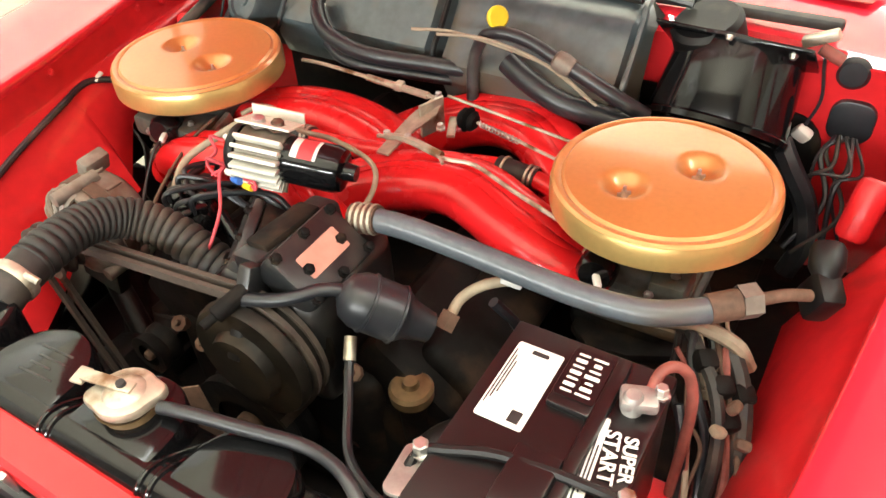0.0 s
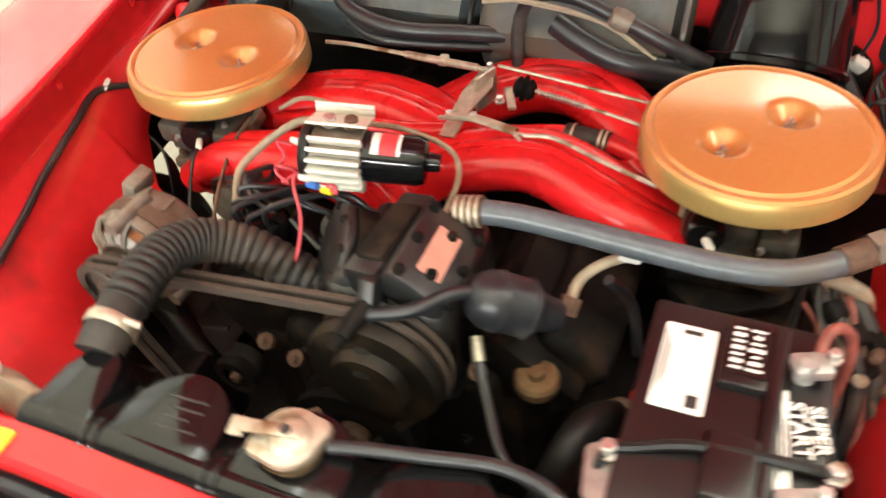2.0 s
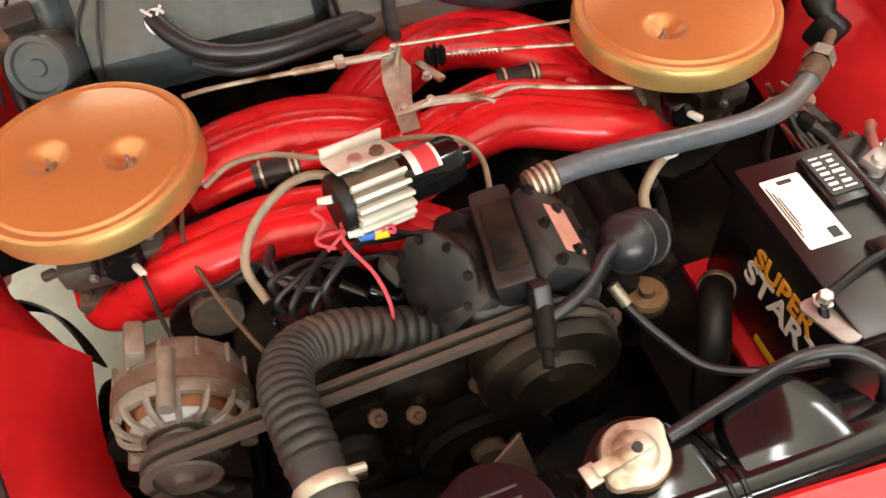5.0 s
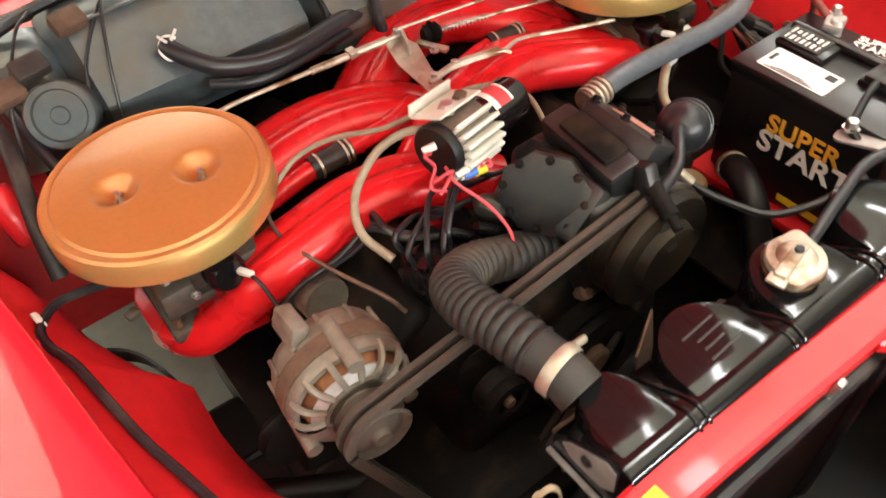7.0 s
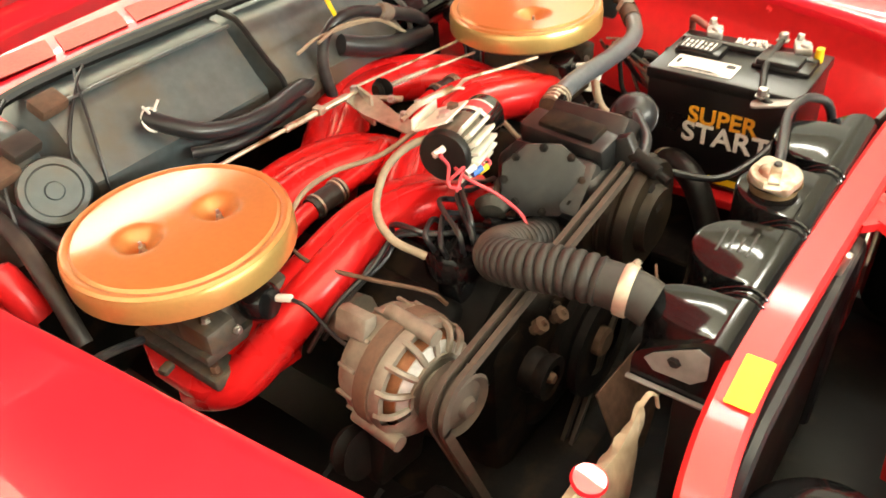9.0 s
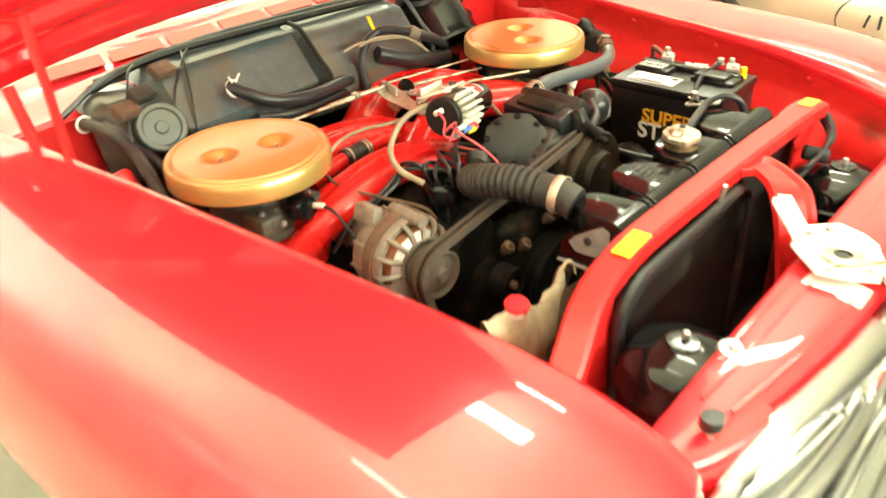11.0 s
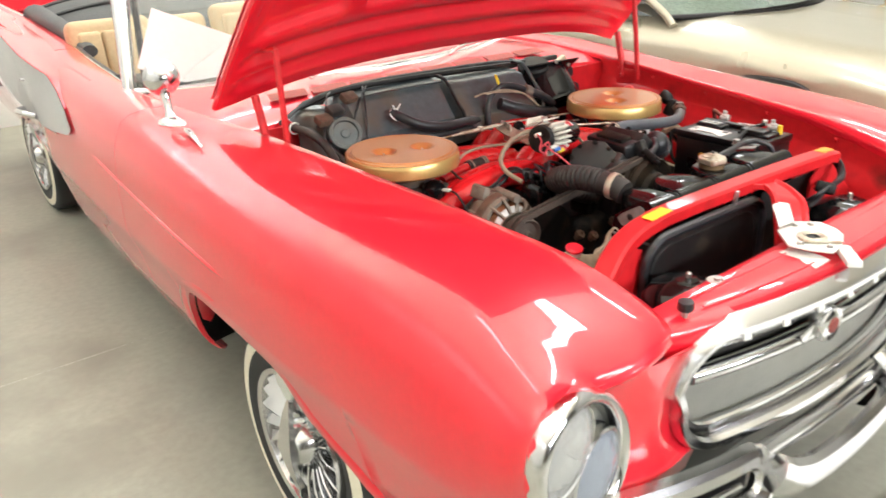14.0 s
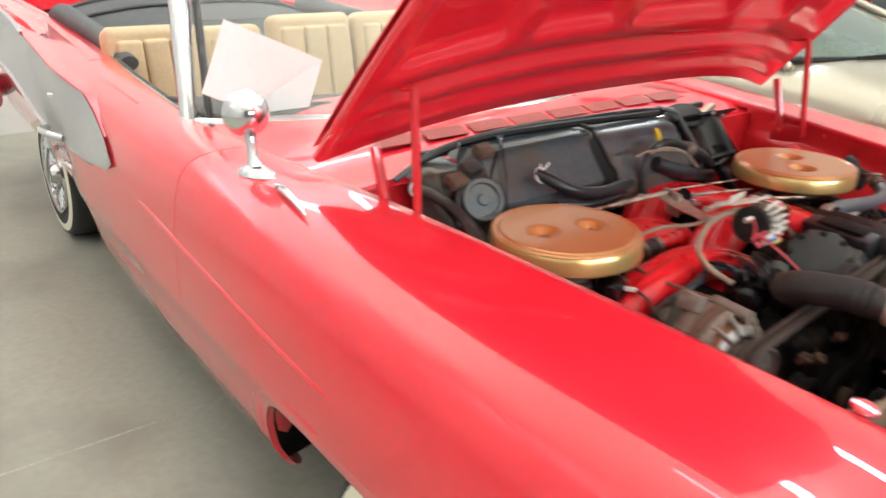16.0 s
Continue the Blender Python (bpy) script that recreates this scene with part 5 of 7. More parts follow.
for k, (yy, ll) in enumerate(((0.60, 0.085), (0.45, 0.10))):
    part("cell_cover", block((0.05, ll, 0.012), pose(0.475, yy - 0.005, zt + 0.012), 0.004), BATTERY, top)
part("carry_rib", block((0.017, 0.25, 0.018), pose(0.507, 0.52, zt + 0.012), 0.005), BATTERY, top)
lab = part("label", plate(rounded(0.056, 0.115, 0.003), 0.0008, pose(0.4155, 0.565, zt + 0.0095)), LABEL, top, "white paper label with black print")
part("print_bar", plate(rounded(0.013, 0.016, 0.001), 0.0006, pose(0.430, 0.522, zt + 0.0105)), INK, lab)
part("print_bar", plate(rounded(0.020, 0.006, 0.001), 0.0006, pose(0.418, 0.613, zt + 0.0105)), INK, lab)
for i in range(3):
    part("print_bar", plate(rounded(0.0014, 0.085 - 0.018 * i, 0.0005), 0.0006, pose(0.3905 + 0.0035 * i, 0.568, zt + 0.0105)), INK, lab)
m_side = Matrix.Translation((x0 - 0.0015, 0.535, 0.80)) @ Matrix(((0, 0, -1, 0), (-1, 0, 0, 0), (0, 1, 0, 0), (0, 0, 0, 1)))
part("lettering", words("SUPER", 0.045, m_side @ pose(0.030, 0.046, 0), 0.0008, True), ORANGE, batt, "orange lettering")
part("lettering", words("START", 0.055, m_side @ pose(0.040, 0.010, 0), 0.0008, True), LABEL, batt, "white lettering")
part("stripe", plate(rounded(0.10, 0.014, 0.002), 0.0008, m_side @ pose(0.07, -0.075, 0)), YELLOW, batt, "yellow stripe")
for yy, zz in ((0.59, 0.0), (0.428, 0.0)):
    post = part("terminal", lathe([(0.012, zt), (0.011, zt + 0.03), (0.008, zt + 0.034), (0, zt + 0.034)], Matrix.Translation((0.533, yy, 0)), 16), LEAD, batt, "grey lead post")
    part("clamp", block((0.04, 0.03, 0.016), pose(0.538, yy + 0.006, zt + 0.022, 0, 0, 20), 0.005), LEAD, post)
    part("bolt", bolt((0.557, yy + 0.018, zt + 0.028), (0, 0, 1), 0.007, 0.012), STEEL, post)

# bulky black parts of the engine's front
comp = thing("ac_compressor", (0.06, 0.6, 0.72), "black V-twin air conditioning compressor with a pink metal tag", "compressor")
part("crankcase", block((0.17, 0.18, 0.19), pose(0.06, 0.635, 0.83), 0.02, 3), COMPBLACK, comp)
part("neck", block((0.09, 0.15, 0.08), pose(0.0, 0.632, 0.885, 0, -45, 0), 0.012, 2), COMPBLACK, comp)
hm = along((-0.035, 0.628, 0.912), (-0.16, 0.56, 1.0))
octo = [(0.058 * math.cos(radians(22.5 + 45 * i)) * 1.15, 0.058 * math.sin(radians(22.5 + 45 * i))) for i in range(8)]
cover = part("head_cover", plate(octo, 0.016, hm @ pose(0, 0, 0.0), 0.004), COMPBLACK, comp, "black eight-sided head cover")
part("head_base", plate([(x * 0.98, y * 0.98) for x, y in octo], 0.045, hm @ pose(0, 0, -0.047), 0.003), GRIME, comp)
for i in range(8):
    p = hm @ Vector((0.052 * math.cos(radians(45 * i)) * 1.1, 0.047 * math.sin(radians(45 * i)), 0.016))
    part("bolt", bolt(p, hm.to_3x3() @ Vector((0, 0, 1)), 0.005, 0.005), GRIME, cover)
part("ridge", block((0.052, 0.155, 0.05), pose(0.045, 0.63, 0.938, 0, -10, -6), 0.008, 2), COMPBLACK, comp)
part("ridge_cap", block((0.040, 0.10, 0.012), pose(0.043, 0.625, 0.966, 0, -10, -6), 0.004, 2), GRIME, comp)
rm = pose(0.0993, 0.613, 0.938, 0, 38, 0)
head = part("head", block((0.088, 0.13, 0.05), rm, 0.008, 2), COMPBLACK, comp)
part("head_neck", block((0.075, 0.11, 0.07), pose(0.080, 0.615, 0.905, 0, 38, 0), 0.01, 2), GRIME, comp)
part("tag", plate(rounded(0.034, 0.075, 0.003), 0.0012, rm @ pose(0.0, 0.0, 0.0255)), SALMON, head, "faded pink metal tag")
for p in ((0.003, -0.033), (0.003, 0.033), (0.036, -0.055), (-0.034, -0.055), (0.036, 0.055), (-0.034, 0.055), (0.036, 0.0), (-0.034, 0.0)):
    part("bolt", bolt(rm @ Vector((*p, 0.026)), rm.to_3x3() @ Vector((0, 0, 1)), 0.006, 0.007), GRIME, head)
part("bracket_arm", block((0.022, 0.045, 0.13), pose(0.055, 0.525, 0.905, -28, 0, 0), 0.005, 2), COMPBLACK, comp)
part("bracket_bolt", lathe([(0, -0.02), (0.012, -0.02), (0.012, 0.03), (0.007, 0.032), (0.007, 0.05), (0, 0.05)], along((0.05, 0.51, 0.935), (0.03, 0.44, 0.915)), 12), GRIME, comp)
part("clutch_pulley", lathe([(0, -0.045), (0.05, -0.045), (0.055, -0.03), (0.088, -0.03), (0.091, -0.024), (0.091, -0.012), (0.083, -0.004), (0.083, 0.002), (0.091, 0.010), (0.091, 0.016), (0.083, 0.022), (0.083, 0.028), (0.091, 0.034), (0.091, 0.040), (0, 0.040)], along((0.058, 0.525, 0.835), (0.058, 0.7, 0.835)), 56), OILED, comp, "oily brown-black pulley")
silencer = thing("hose_muffler", (0.222, 0.604, 0.88), "black bulbous muffler on a metal pipe", "hose muffler")
part("can", lathe([(0, -0.036), (0.012, -0.035), (0.028, -0.026), (0.036, -0.010), (0.037, 0.0), (0.039, 0.001), (0.039, 0.004), (0.037, 0.005), (0.037, 0.04), (0.039, 0.041), (0.039, 0.044), (0.036, 0.046), (0.026, 0.06), (0.02, 0.09), (0, 0.09)], along((0.190, 0.592, 0.922), (0.25, 0.625, 0.88)), 28), RUBBER, silencer)
part("pipe", tube([(0.18, 0.588, 0.935), (0.15, 0.57, 0.945), (0.11, 0.535, 0.94), (0.07, 0.52, 0.935), (0.04, 0.515, 0.93)], 0.009, 10), RUBBER, silencer, "grey pipe")
big = thing("suction_hose", (0.35, 0.73, 0.9), "thick grey-blue rubber refrigerant hose across the bay", "hose")
part("rubber", tube([(0.125, 0.700, 0.955), (0.18, 0.705, 0.955), (0.25, 0.712, 0.945), (0.34, 0.72, 0.93), (0.43, 0.728, 0.918), (0.50, 0.742, 0.914), (0.55, 0.768, 0.916), (0.575, 0.787, 0.918)], 0.0165, 14), HOSEGREY, big)
part("outlet_pipe", tube([(0.606, 0.812, 0.921), (0.635, 0.838, 0.92), (0.66, 0.862, 0.91)], 0.008, 10), RUST, big, "thin rusty pipe")
part("valve", block((0.035, 0.05, 0.06), pose(0.672, 0.885, 0.895, 20, 10, 30), 0.010, 2), SATIN, big, "black expansion valve")
part("valve_head", lathe([(0, 0.03), (0.018, 0.03), (0.022, 0.022), (0.022, 0), (0.012, -0.02)], along((0.668, 0.905, 0.925), (0.655, 0.96, 0.96)), 18), SATIN, big)
part("end_fitting", tube([(0.10, 0.697, 0.95), (0.14, 0.701, 0.956)], 0.02, 14, smooth_path=False), RUST, big, "rusty end fitting")
part("collar", tube([(0.560, 0.776, 0.917), (0.590, 0.799, 0.920)], 0.0190, 14, smooth_path=False), RUST, big, "rusty crimped collar")
for k in range(4):
    part("ridge", tube([(0.105 + 0.009 * k, 0.6975 + 0.001 * k, 0.951 + 0.0013 * k), (0.109 + 0.009 * k, 0.698 + 0.001 * k, 0.9515 + 0.0013 * k)], 0.0215, 14, smooth_path=False), ZINC, big)
part("nut", lathe([(0.022, -0.012), (0.022, 0.012), (0, 0.012)], along((0.598, 0.806, 0.921), (0.615, 0.82, 0.921)), 6), ALU, big, "grimy hexagonal nut")

coil = thing("ignition_coil", (-0.06, 0.75, 0.92), "black ignition coil in a ribbed silver clamp", "ignition coil")
ca, cb = Vector((-0.130, 0.735, 0.972)), Vector((0.035, 0.775, 0.955))
cd = (cb - ca).normalized()
cf = cd.cross(Vector((0, 0, 1))).normalized()
cu = cf.cross(cd)
part("can", lathe([(0, 0.0), (0.030, 0.0), (0.035, 0.006), (0.035, 0.155), (0.031, 0.165), (0.014, 0.168), (0.012, 0.185), (0, 0.185)], along(ca, cb), 32), BLACK, coil)
part("end_disc", lathe([(0, 0.008), (0.036, 0.008), (0.039, 0.004), (0.039, -0.006)], along(ca, ca - cd), 28), SATIN, coil, "dull black end cap")
sleeve = part("ribbed_clamp", lathe([(0.0352, 0.008), (0.0372, 0.009), (0.0372, 0.078), (0.0352, 0.079)], along(ca, cb), 32), ALU, coil, "ribbed silver aluminium clamp")
FIN = mat("bright_cast_fins", (0.74, 0.72, 0.64), 0.42, 0.2, 0.12, 20, 0.03)
for a in (60, 42, 24, 6, -12, -30, -48, -66):
    way = cf * math.cos(radians(a)) + cu * math.sin(radians(a))
    m = Matrix((( *(cd), 0), (*way, 0), (*cd.cross(way), 0), (0, 0, 0, 1))).transposed()
    part("fin", block((0.074, 0.016, 0.0058), Matrix.Translation(ca + cd * 0.044 + way * 0.043) @ m, 0.0012), FIN, sleeve)
tm = Matrix(((*cd, 0), (*(-cf), 0), (*cu, 0), (0, 0, 0, 1))).transposed()
topp = part("mount_plate", block((0.085, 0.055, 0.004), Matrix.Translation(ca + cd * 0.042 + cu * 0.041 - cf * 0.022) @ tm @ pose(0, 0, 0, -22), 0.001), FIN, coil, "bent silver mounting plate")
part("mount_lip", block((0.085, 0.004, 0.018), Matrix.Translation(ca + cd * 0.042 + cu * 0.040 - cf * 0.050) @ tm, 0.001), FIN, topp)
for k, mm in ((0.03, STEEL), (0.06, RUST)):
    part("bolt", bolt(ca + cd * k + cu * 0.043 - cf * 0.012, cu, 0.0095, 0.012), mm, topp)
PRINT = mat("red_print", (0.6, 0.05, 0.06), 0.5, 0, 0.1, 20, 0.0)
for name, off, half, mm in (("label", 0.112, 0.020, LABEL), ("label_print", 0.115, 0.012, PRINT)):
    rows = [[ca + cd * (off + k) + (cf * math.cos(radians(a)) + cu * math.sin(radians(a))) * (0.0356 if name == "label" else 0.036) for k in (-half, half)] for a in np.linspace(45, 110, 9)]
    part(name, skin(rows), mm, coil, "red and white label")

alt = thing("alternator", (-0.385, 0.62, 0.73), "dusty cast aluminium alternator with open vents", "alternator")
am = along((-0.388, 0.572, 0.822), (-0.375, 0.75, 0.826)) @ Matrix.Diagonal((0.93, 0.93, 0.93, 1))
COPPER = mat("dark_copper_windings", (0.22, 0.085, 0.035), 0.55, 0.4, 0.3, 40, 0.08, 120)
part("front_ring", lathe([(0.0, -0.012), (0.022, -0.012), (0.028, 0.0), (0.040, 0.002), (0.046, -0.004), (0.052, -0.004), (0.05, 0.004), (0.045, 0.008)], am, 36), ALU, alt)
part("winding", lathe([(0.030, 0.003), (0.068, 0.010), (0.074, 0.035)], am, 36), COPPER, alt, "dark copper windings")
part("rotor", lathe([(0.05, 0.000), (0.066, 0.008), (0.068, 0.03)], am, 36), LEAD, alt)
part("front_band", lathe([(0.076, 0.022), (0.085, 0.022), (0.087, 0.028), (0.087, 0.04), (0.082, 0.042)], am, 40), ALU, alt)
part("stator_band", lathe([(0.084, 0.041), (0.090, 0.042), (0.090, 0.066), (0.084, 0.067)], am, 40), RUST, alt, "rusty laminated band")
part("rear_housing", lathe([(0.086, 0.067), (0.085, 0.088), (0.078, 0.105), (0.06, 0.118), (0.03, 0.124), (0, 0.124)], am, 40), ALU, alt)
for i in range(14):
    a = 2 * math.pi * i / 14
    rib = [am @ Vector((r * math.cos(a), r * math.sin(a), h)) for r, h in ((0.046, 0.0), (0.066, 0.004), (0.080, 0.014), (0.085, 0.03))]
    part("vent_rib", tube(rib, 0.0048, 6, 3), ALU, alt)
for i in range(12):
    a = 2 * math.pi * i / 12
    part("rear_rib", block((0.006, 0.006, 0.03), am @ pose(0.086 * math.cos(a), 0.086 * math.sin(a), 0.085, 0, 0, math.degrees(a)), 0.0015), ALU, alt)
bm = bmesh.new()
for i in range(48):
    a, b = 2 * math.pi * i / 48, 2 * math.pi * (i + 1) / 48
    if (am @ Vector((0.07 * math.cos(a), 0.07 * math.sin(a), 0))).z < 0.808:
        rows = [[am @ Vector((r * math.cos(t), r * math.sin(t), h)) for r, h in ((0.044, -0.004), (0.060, -0.003), (0.076, 0.003), (0.087, 0.016), (0.088, 0.034))] for t in (a, b)]
        skin(rows, 0, bm)
bmesh.ops.remove_doubles(bm, verts=bm.verts, dist=0.0004)
part("closed_shell", bm, ALU, alt, "closed dusty lower half of the end housing")
part("pulley", lathe([(0, -0.062), (0.012, -0.064), (0.016, -0.056), (0.036, -0.05), (0.044, -0.058), (0.048, -0.055), (0.040, -0.046), (0.040, -0.042), (0.048, -0.034), (0.048, -0.030), (0.040, -0.024), (0.040, -0.020), (0.046, -0.014), (0, -0.012)], am, 36), BELT, alt)
for a in (95, 215, 330):
    part("boss", lathe([(0, -0.004), (0.012, -0.004), (0.012, 0.08), (0, 0.08)], am @ pose(0.088 * math.cos(radians(a)), 0.088 * math.sin(radians(a)), 0), 12), ALU, alt)
part("terminal_block", block((0.024, 0.05, 0.034), pose(-0.412, 0.668, 0.902, 0, 20, 0), 0.005), ALU, alt)

belt = thing("drive_belt", (-0.17, 0.53, 0.77), "worn brown-black fan belts between pulleys", "belt", "drive belts")
for yy in (0.523, 0.5395):
    wheels = [(-0.388, 0.822, 0.046), (0.058, 0.835, 0.089), (-0.22, 0.40, 0.075)]
    pts = []
    for i, (x, z, r) in enumerate(wheels):
        ends = []
        for (xa, za, ra), (xb, zb, rb) in ((wheels[i - 1], wheels[i]), (wheels[i], wheels[(i + 1) % 3])):
            ends.append(math.atan2(zb - za, xb - xa) + math.pi / 2 + math.asin((rb - ra) / math.hypot(xb - xa, zb - za)))
        first, last = ends
        while last > first:
            last -= 2 * math.pi
        pts += [(x + r * math.cos(a), yy, z + r * math.sin(a)) for a in np.linspace(first, last, 14)]
    bm = bmesh.new()
    sweep(bm, pts + pts[:2], [(-0.007, -0.004), (0.007, -0.004), (0.006, 0.004), (-0.006, 0.004)], None, False, up=(0, 1, 0))
    part("belt_strand", bm, BELT, belt)
cap = thing("oil_filler_cap", (0.24, 0.597, 0.7), "round brassy oil filler cap on a dark tube", "oil cap")
part("tube", tube([(0.235, 0.61, 0.66), (0.24, 0.597, 0.77)], 0.022, 14, smooth_path=False), GRIME, cap)
part("cap", lathe([(0.03, 0.765), (0.031, 0.78), (0.027, 0.785), (0.012, 0.786), (0.01, 0.795), (0, 0.796)], Matrix.Translation((0.24, 0.597, 0)), 24), BRASS, cap, "brassy steel cap")

# heater box along the firewall
heater = thing("heater_box", (-0.15, 1.25, 0.86), "dark grey moulded heater and air box on the firewall", "heater box")


def moulded(x0, x1, front, top, drop, name, lean=0.0):
    """A moulded box between x0 and x1 that stands out to front, with a sloping shoulder."""
    rows = []
    for x in np.linspace(x0, x1, 15):
        k = max(0.0, min(1, (x - x0) / 0.035, (x1 - x) / 0.035)) ** 0.5
        dep = (1.335 - front) * (0.55 + 0.45 * k)
        tp = top + lean * (x - x0) - 0.03 * (1 - k)
        rows.append([Vector((x, 1.335 - dep * a, tp - b)) for a, b in ((0, 0.0), (0.35, 0.004), (0.52, 0.012), (0.60, 0.03), (0.86, 0.085), (1.0, 0.11), (1.0, 0.15), (0.9, drop), (0.0, drop + 0.02))])
    bm = skin(rows)
    bmesh.ops.holes_fill(bm, edges=[e for e in bm.edges if e.is_boundary])
    bmesh.ops.recalc_face_normals(bm, faces=bm.faces)
    return part(name, bm, HEATER, heater)


moulded(-0.46, -0.05, 1.165, 1.06, 0.19, "main_box")
moulded(-0.065, 0.31, 1.15, 1.05, 0.19, "air_box", -0.02)
moulded(-0.58, -0.44, 1.20, 1.03, 0.17, "end_box")
for x, m in ((-0.056, SATIN), (0.30, HEATER)):
    part("seam_strip", tube([(x, 1.32, 1.062), (x, 1.26, 1.058), (x + 0.003, 1.24, 1.042), (x + 0.004, 1.19, 0.987), (x + 0.004, 1.158, 0.955), (x + 0.004, 1.155, 0.90)], 0.006, 6), m, heater)
part("lid_edge", tube([(-0.44, 1.245, 1.050), (-0.36, 1.242, 1.053), (-0.2, 1.242, 1.054), (-0.075, 1.245, 1.050)], 0.005, 6, squash=0.6), HEATER, heater)
part("top_rail", tube([(-0.55, 1.32, 1.035), (-0.42, 1.31, 1.065), (-0.2, 1.30, 1.068), (0.05, 1.30, 1.06), (0.28, 1.30, 1.05)], 0.010, 8), SATIN, heater, "black seal strip")
cover = part("round_cover", lathe([(0, 0.014), (0.012, 0.014), (0.014, 0.010), (0.036, 0.010), (0.0385, 0.016), (0.047, 0.016), (0.050, 0.012), (0.0505, 0.0), (0.0505, -0.05)], along((-0.495, 1.165, 0.972), (-0.53, 1.04, 1.05)), 40), HEATER, heater, "round grey cover")
for x, y, z, c in ((-0.545, 1.19, 1.02, RUST), (-0.50, 1.20, 1.038, RUBBER_DIRTY), (-0.42, 1.25, 1.055, RUST)):
    part("relay", block((0.05, 0.035, 0.022), pose(x, y, z, 30, 0, 10), 0.005), c, heater)
booster = thing("blower_housing", (0.45, 1.2, 0.9), "gloss black round housing with a flange at its back", "blower housing")
part("drum", lathe([(0, 0.16), (0.08, 0.16), (0.104, 0.152), (0.112, 0.138), (0.100, 0.0), (0.112, -0.002), (0.112, -0.008)], along((0.447, 1.318, 0.975), (0.441, 1.222, 0.853)) @ Matrix.Diagonal((1.04, 1.0, 0.90, 1)), 48), BLACK, booster)
part("front_bead", lathe([(0.106, 0.150), (0.115, 0.146), (0.116, 0.136), (0.110, 0.130)], along((0.447, 1.318, 0.975), (0.441, 1.222, 0.853)) @ Matrix.Diagonal((1.04, 1.0, 0.90, 1)), 48), BLACK, booster)
for a in (40, 90, 140, 220, 320):
    fm = along((0.447, 1.318, 0.975), (0.441, 1.222, 0.853)) @ Matrix.Diagonal((1.04, 1.0, 0.90, 1))
    part("bolt", bolt(fm @ Vector((0.114 * math.cos(radians(a)), 0.114 * math.sin(radians(a)), 0.0)), fm.to_3x3() @ Vector((0, 0, 1)), 0.005, 0.006), STEEL, booster)
part("square_flange", block((0.235, 0.215, 0.006), along((0.447, 1.321, 0.979), (0.441, 1.225, 0.857)) @ Matrix.Diagonal((1.04, 0.98, 1, 1)), 0.002), BLACK, booster, "black square flange")
part("rear_box", lathe([(0, 0.05), (0.05, 0.05), (0.058, 0.042), (0.058, 0.0), (0, 0.0)], along((0.40, 1.30, 0.995), (0.375, 1.27, 1.10)), 24), SATIN, booster, "dull black motor housing")

# cans ahead of the radiator, hood latch
for name, x, y in (("vacuum_canister", -0.318, 0.118), ("vacuum_canister", 0.40, 0.125)):
    can = thing(name, (x, y, 0.6), "gloss black domed steel canister ahead of the radiator", "canister", "canisters")
    at = Matrix.Translation((x, y, 0))
    part("dome", lathe([(0.027, 0.8235), (0.048, 0.820), (0.072, 0.808), (0.086, 0.788), (0.091, 0.762)], at, 40), BLACK, can)
    part("crown_plate", lathe([(0, 0.828), (0.024, 0.8275), (0.027, 0.8235), (0.03, 0.8232)], at, 28), BLACK, can)
    part("seam_band", lathe([(0.091, 0.762), (0.095, 0.757), (0.095, 0.749), (0.090, 0.747)], at, 40), BLACK, can)
    part("body", lathe([(0.090, 0.747), (0.090, 0.58), (0, 0.58)], at, 40), BLACK, can)
    part("fitting", lathe([(0.006, 0.826), (0.006, 0.838), (0.0035, 0.84), (0, 0.84)], Matrix.Translation((x + 0.008, y, 0)), 10), STEEL, can, "small steel fitting")
latch = thing("hood_latch", (0.03, 0.0, 0.85), "pale zinc-plated hood latch on the header panel", "latch")
part("base", plate([(-0.13, -0.06), (-0.078, -0.062), (-0.072, -0.04), (-0.075, 0.026), (-0.115, 0.03)], 0.004, pose(0, 0, 0.860, 0, -4, 0), 0.001), LABEL, latch, "pale angled foot plate")
part("upper_plate", plate([(-0.110, 0.015), (-0.052, 0.073), (-0.03, 0.078), (0.024, 0.077), (0.064, 0.034), (0.05, -0.01), (0.029, -0.035), (-0.026, -0.061), (-0.078, -0.067), (-0.10, -0.03)], 0.005, pose(0, 0, 0.872), 0.001), LABEL, latch)
part("tongue", plate([(-0.052, 0.07), (0.003, 0.067), (0.085, 0.125), (0.07, 0.15), (0.04, 0.142)], 0.005, pose(0, 0, 0.879, 4, 0, 0), 0.001), LABEL, latch)
part("foot", block((0.09, 0.03, 0.014), pose(-0.045, -0.085, 0.863, 0, 0, 42), 0.003), LABEL, latch)
part("striker_slot", plate(rounded(0.034, 0.020, 0.009), 0.002, pose(-0.047, -0.004, 0.8795, 0, 0, 40)), INK, latch, "dark striker hole")
part("safety_lever", block((0.085, 0.010, 0.005), pose(-0.055, -0.028, 0.881, 0, 0, -48), 0.002), ZINC, latch, "yellowed zinc lever")
part("keeper", lathe([(0.014, 0.877), (0.03, 0.878), (0.031, 0.884), (0.022, 0.887), (0.014, 0.884)], Matrix.Translation((-0.045, -0.004, 0)), 24), ZINC, latch)
for bx, by in ((-0.09, 0.0), (0.03, 0.04), (0.0, 0.06), (-0.06, -0.05)):
    part("bolt", bolt((bx, by, 0.877), (0, 0, 1), 0.006, 0.007), STEEL, latch)
for x, y in ((-0.321, 0.043),):
    solo("header_bolt", lathe([(0, 0.858), (0.008, 0.858), (0.009, 0.853), (0.022, 0.852), (0.024, 0.846)], Matrix.Translation((x, y, 0)), 24), STEEL, "round bright washer bolt on the header panel", "bolt")
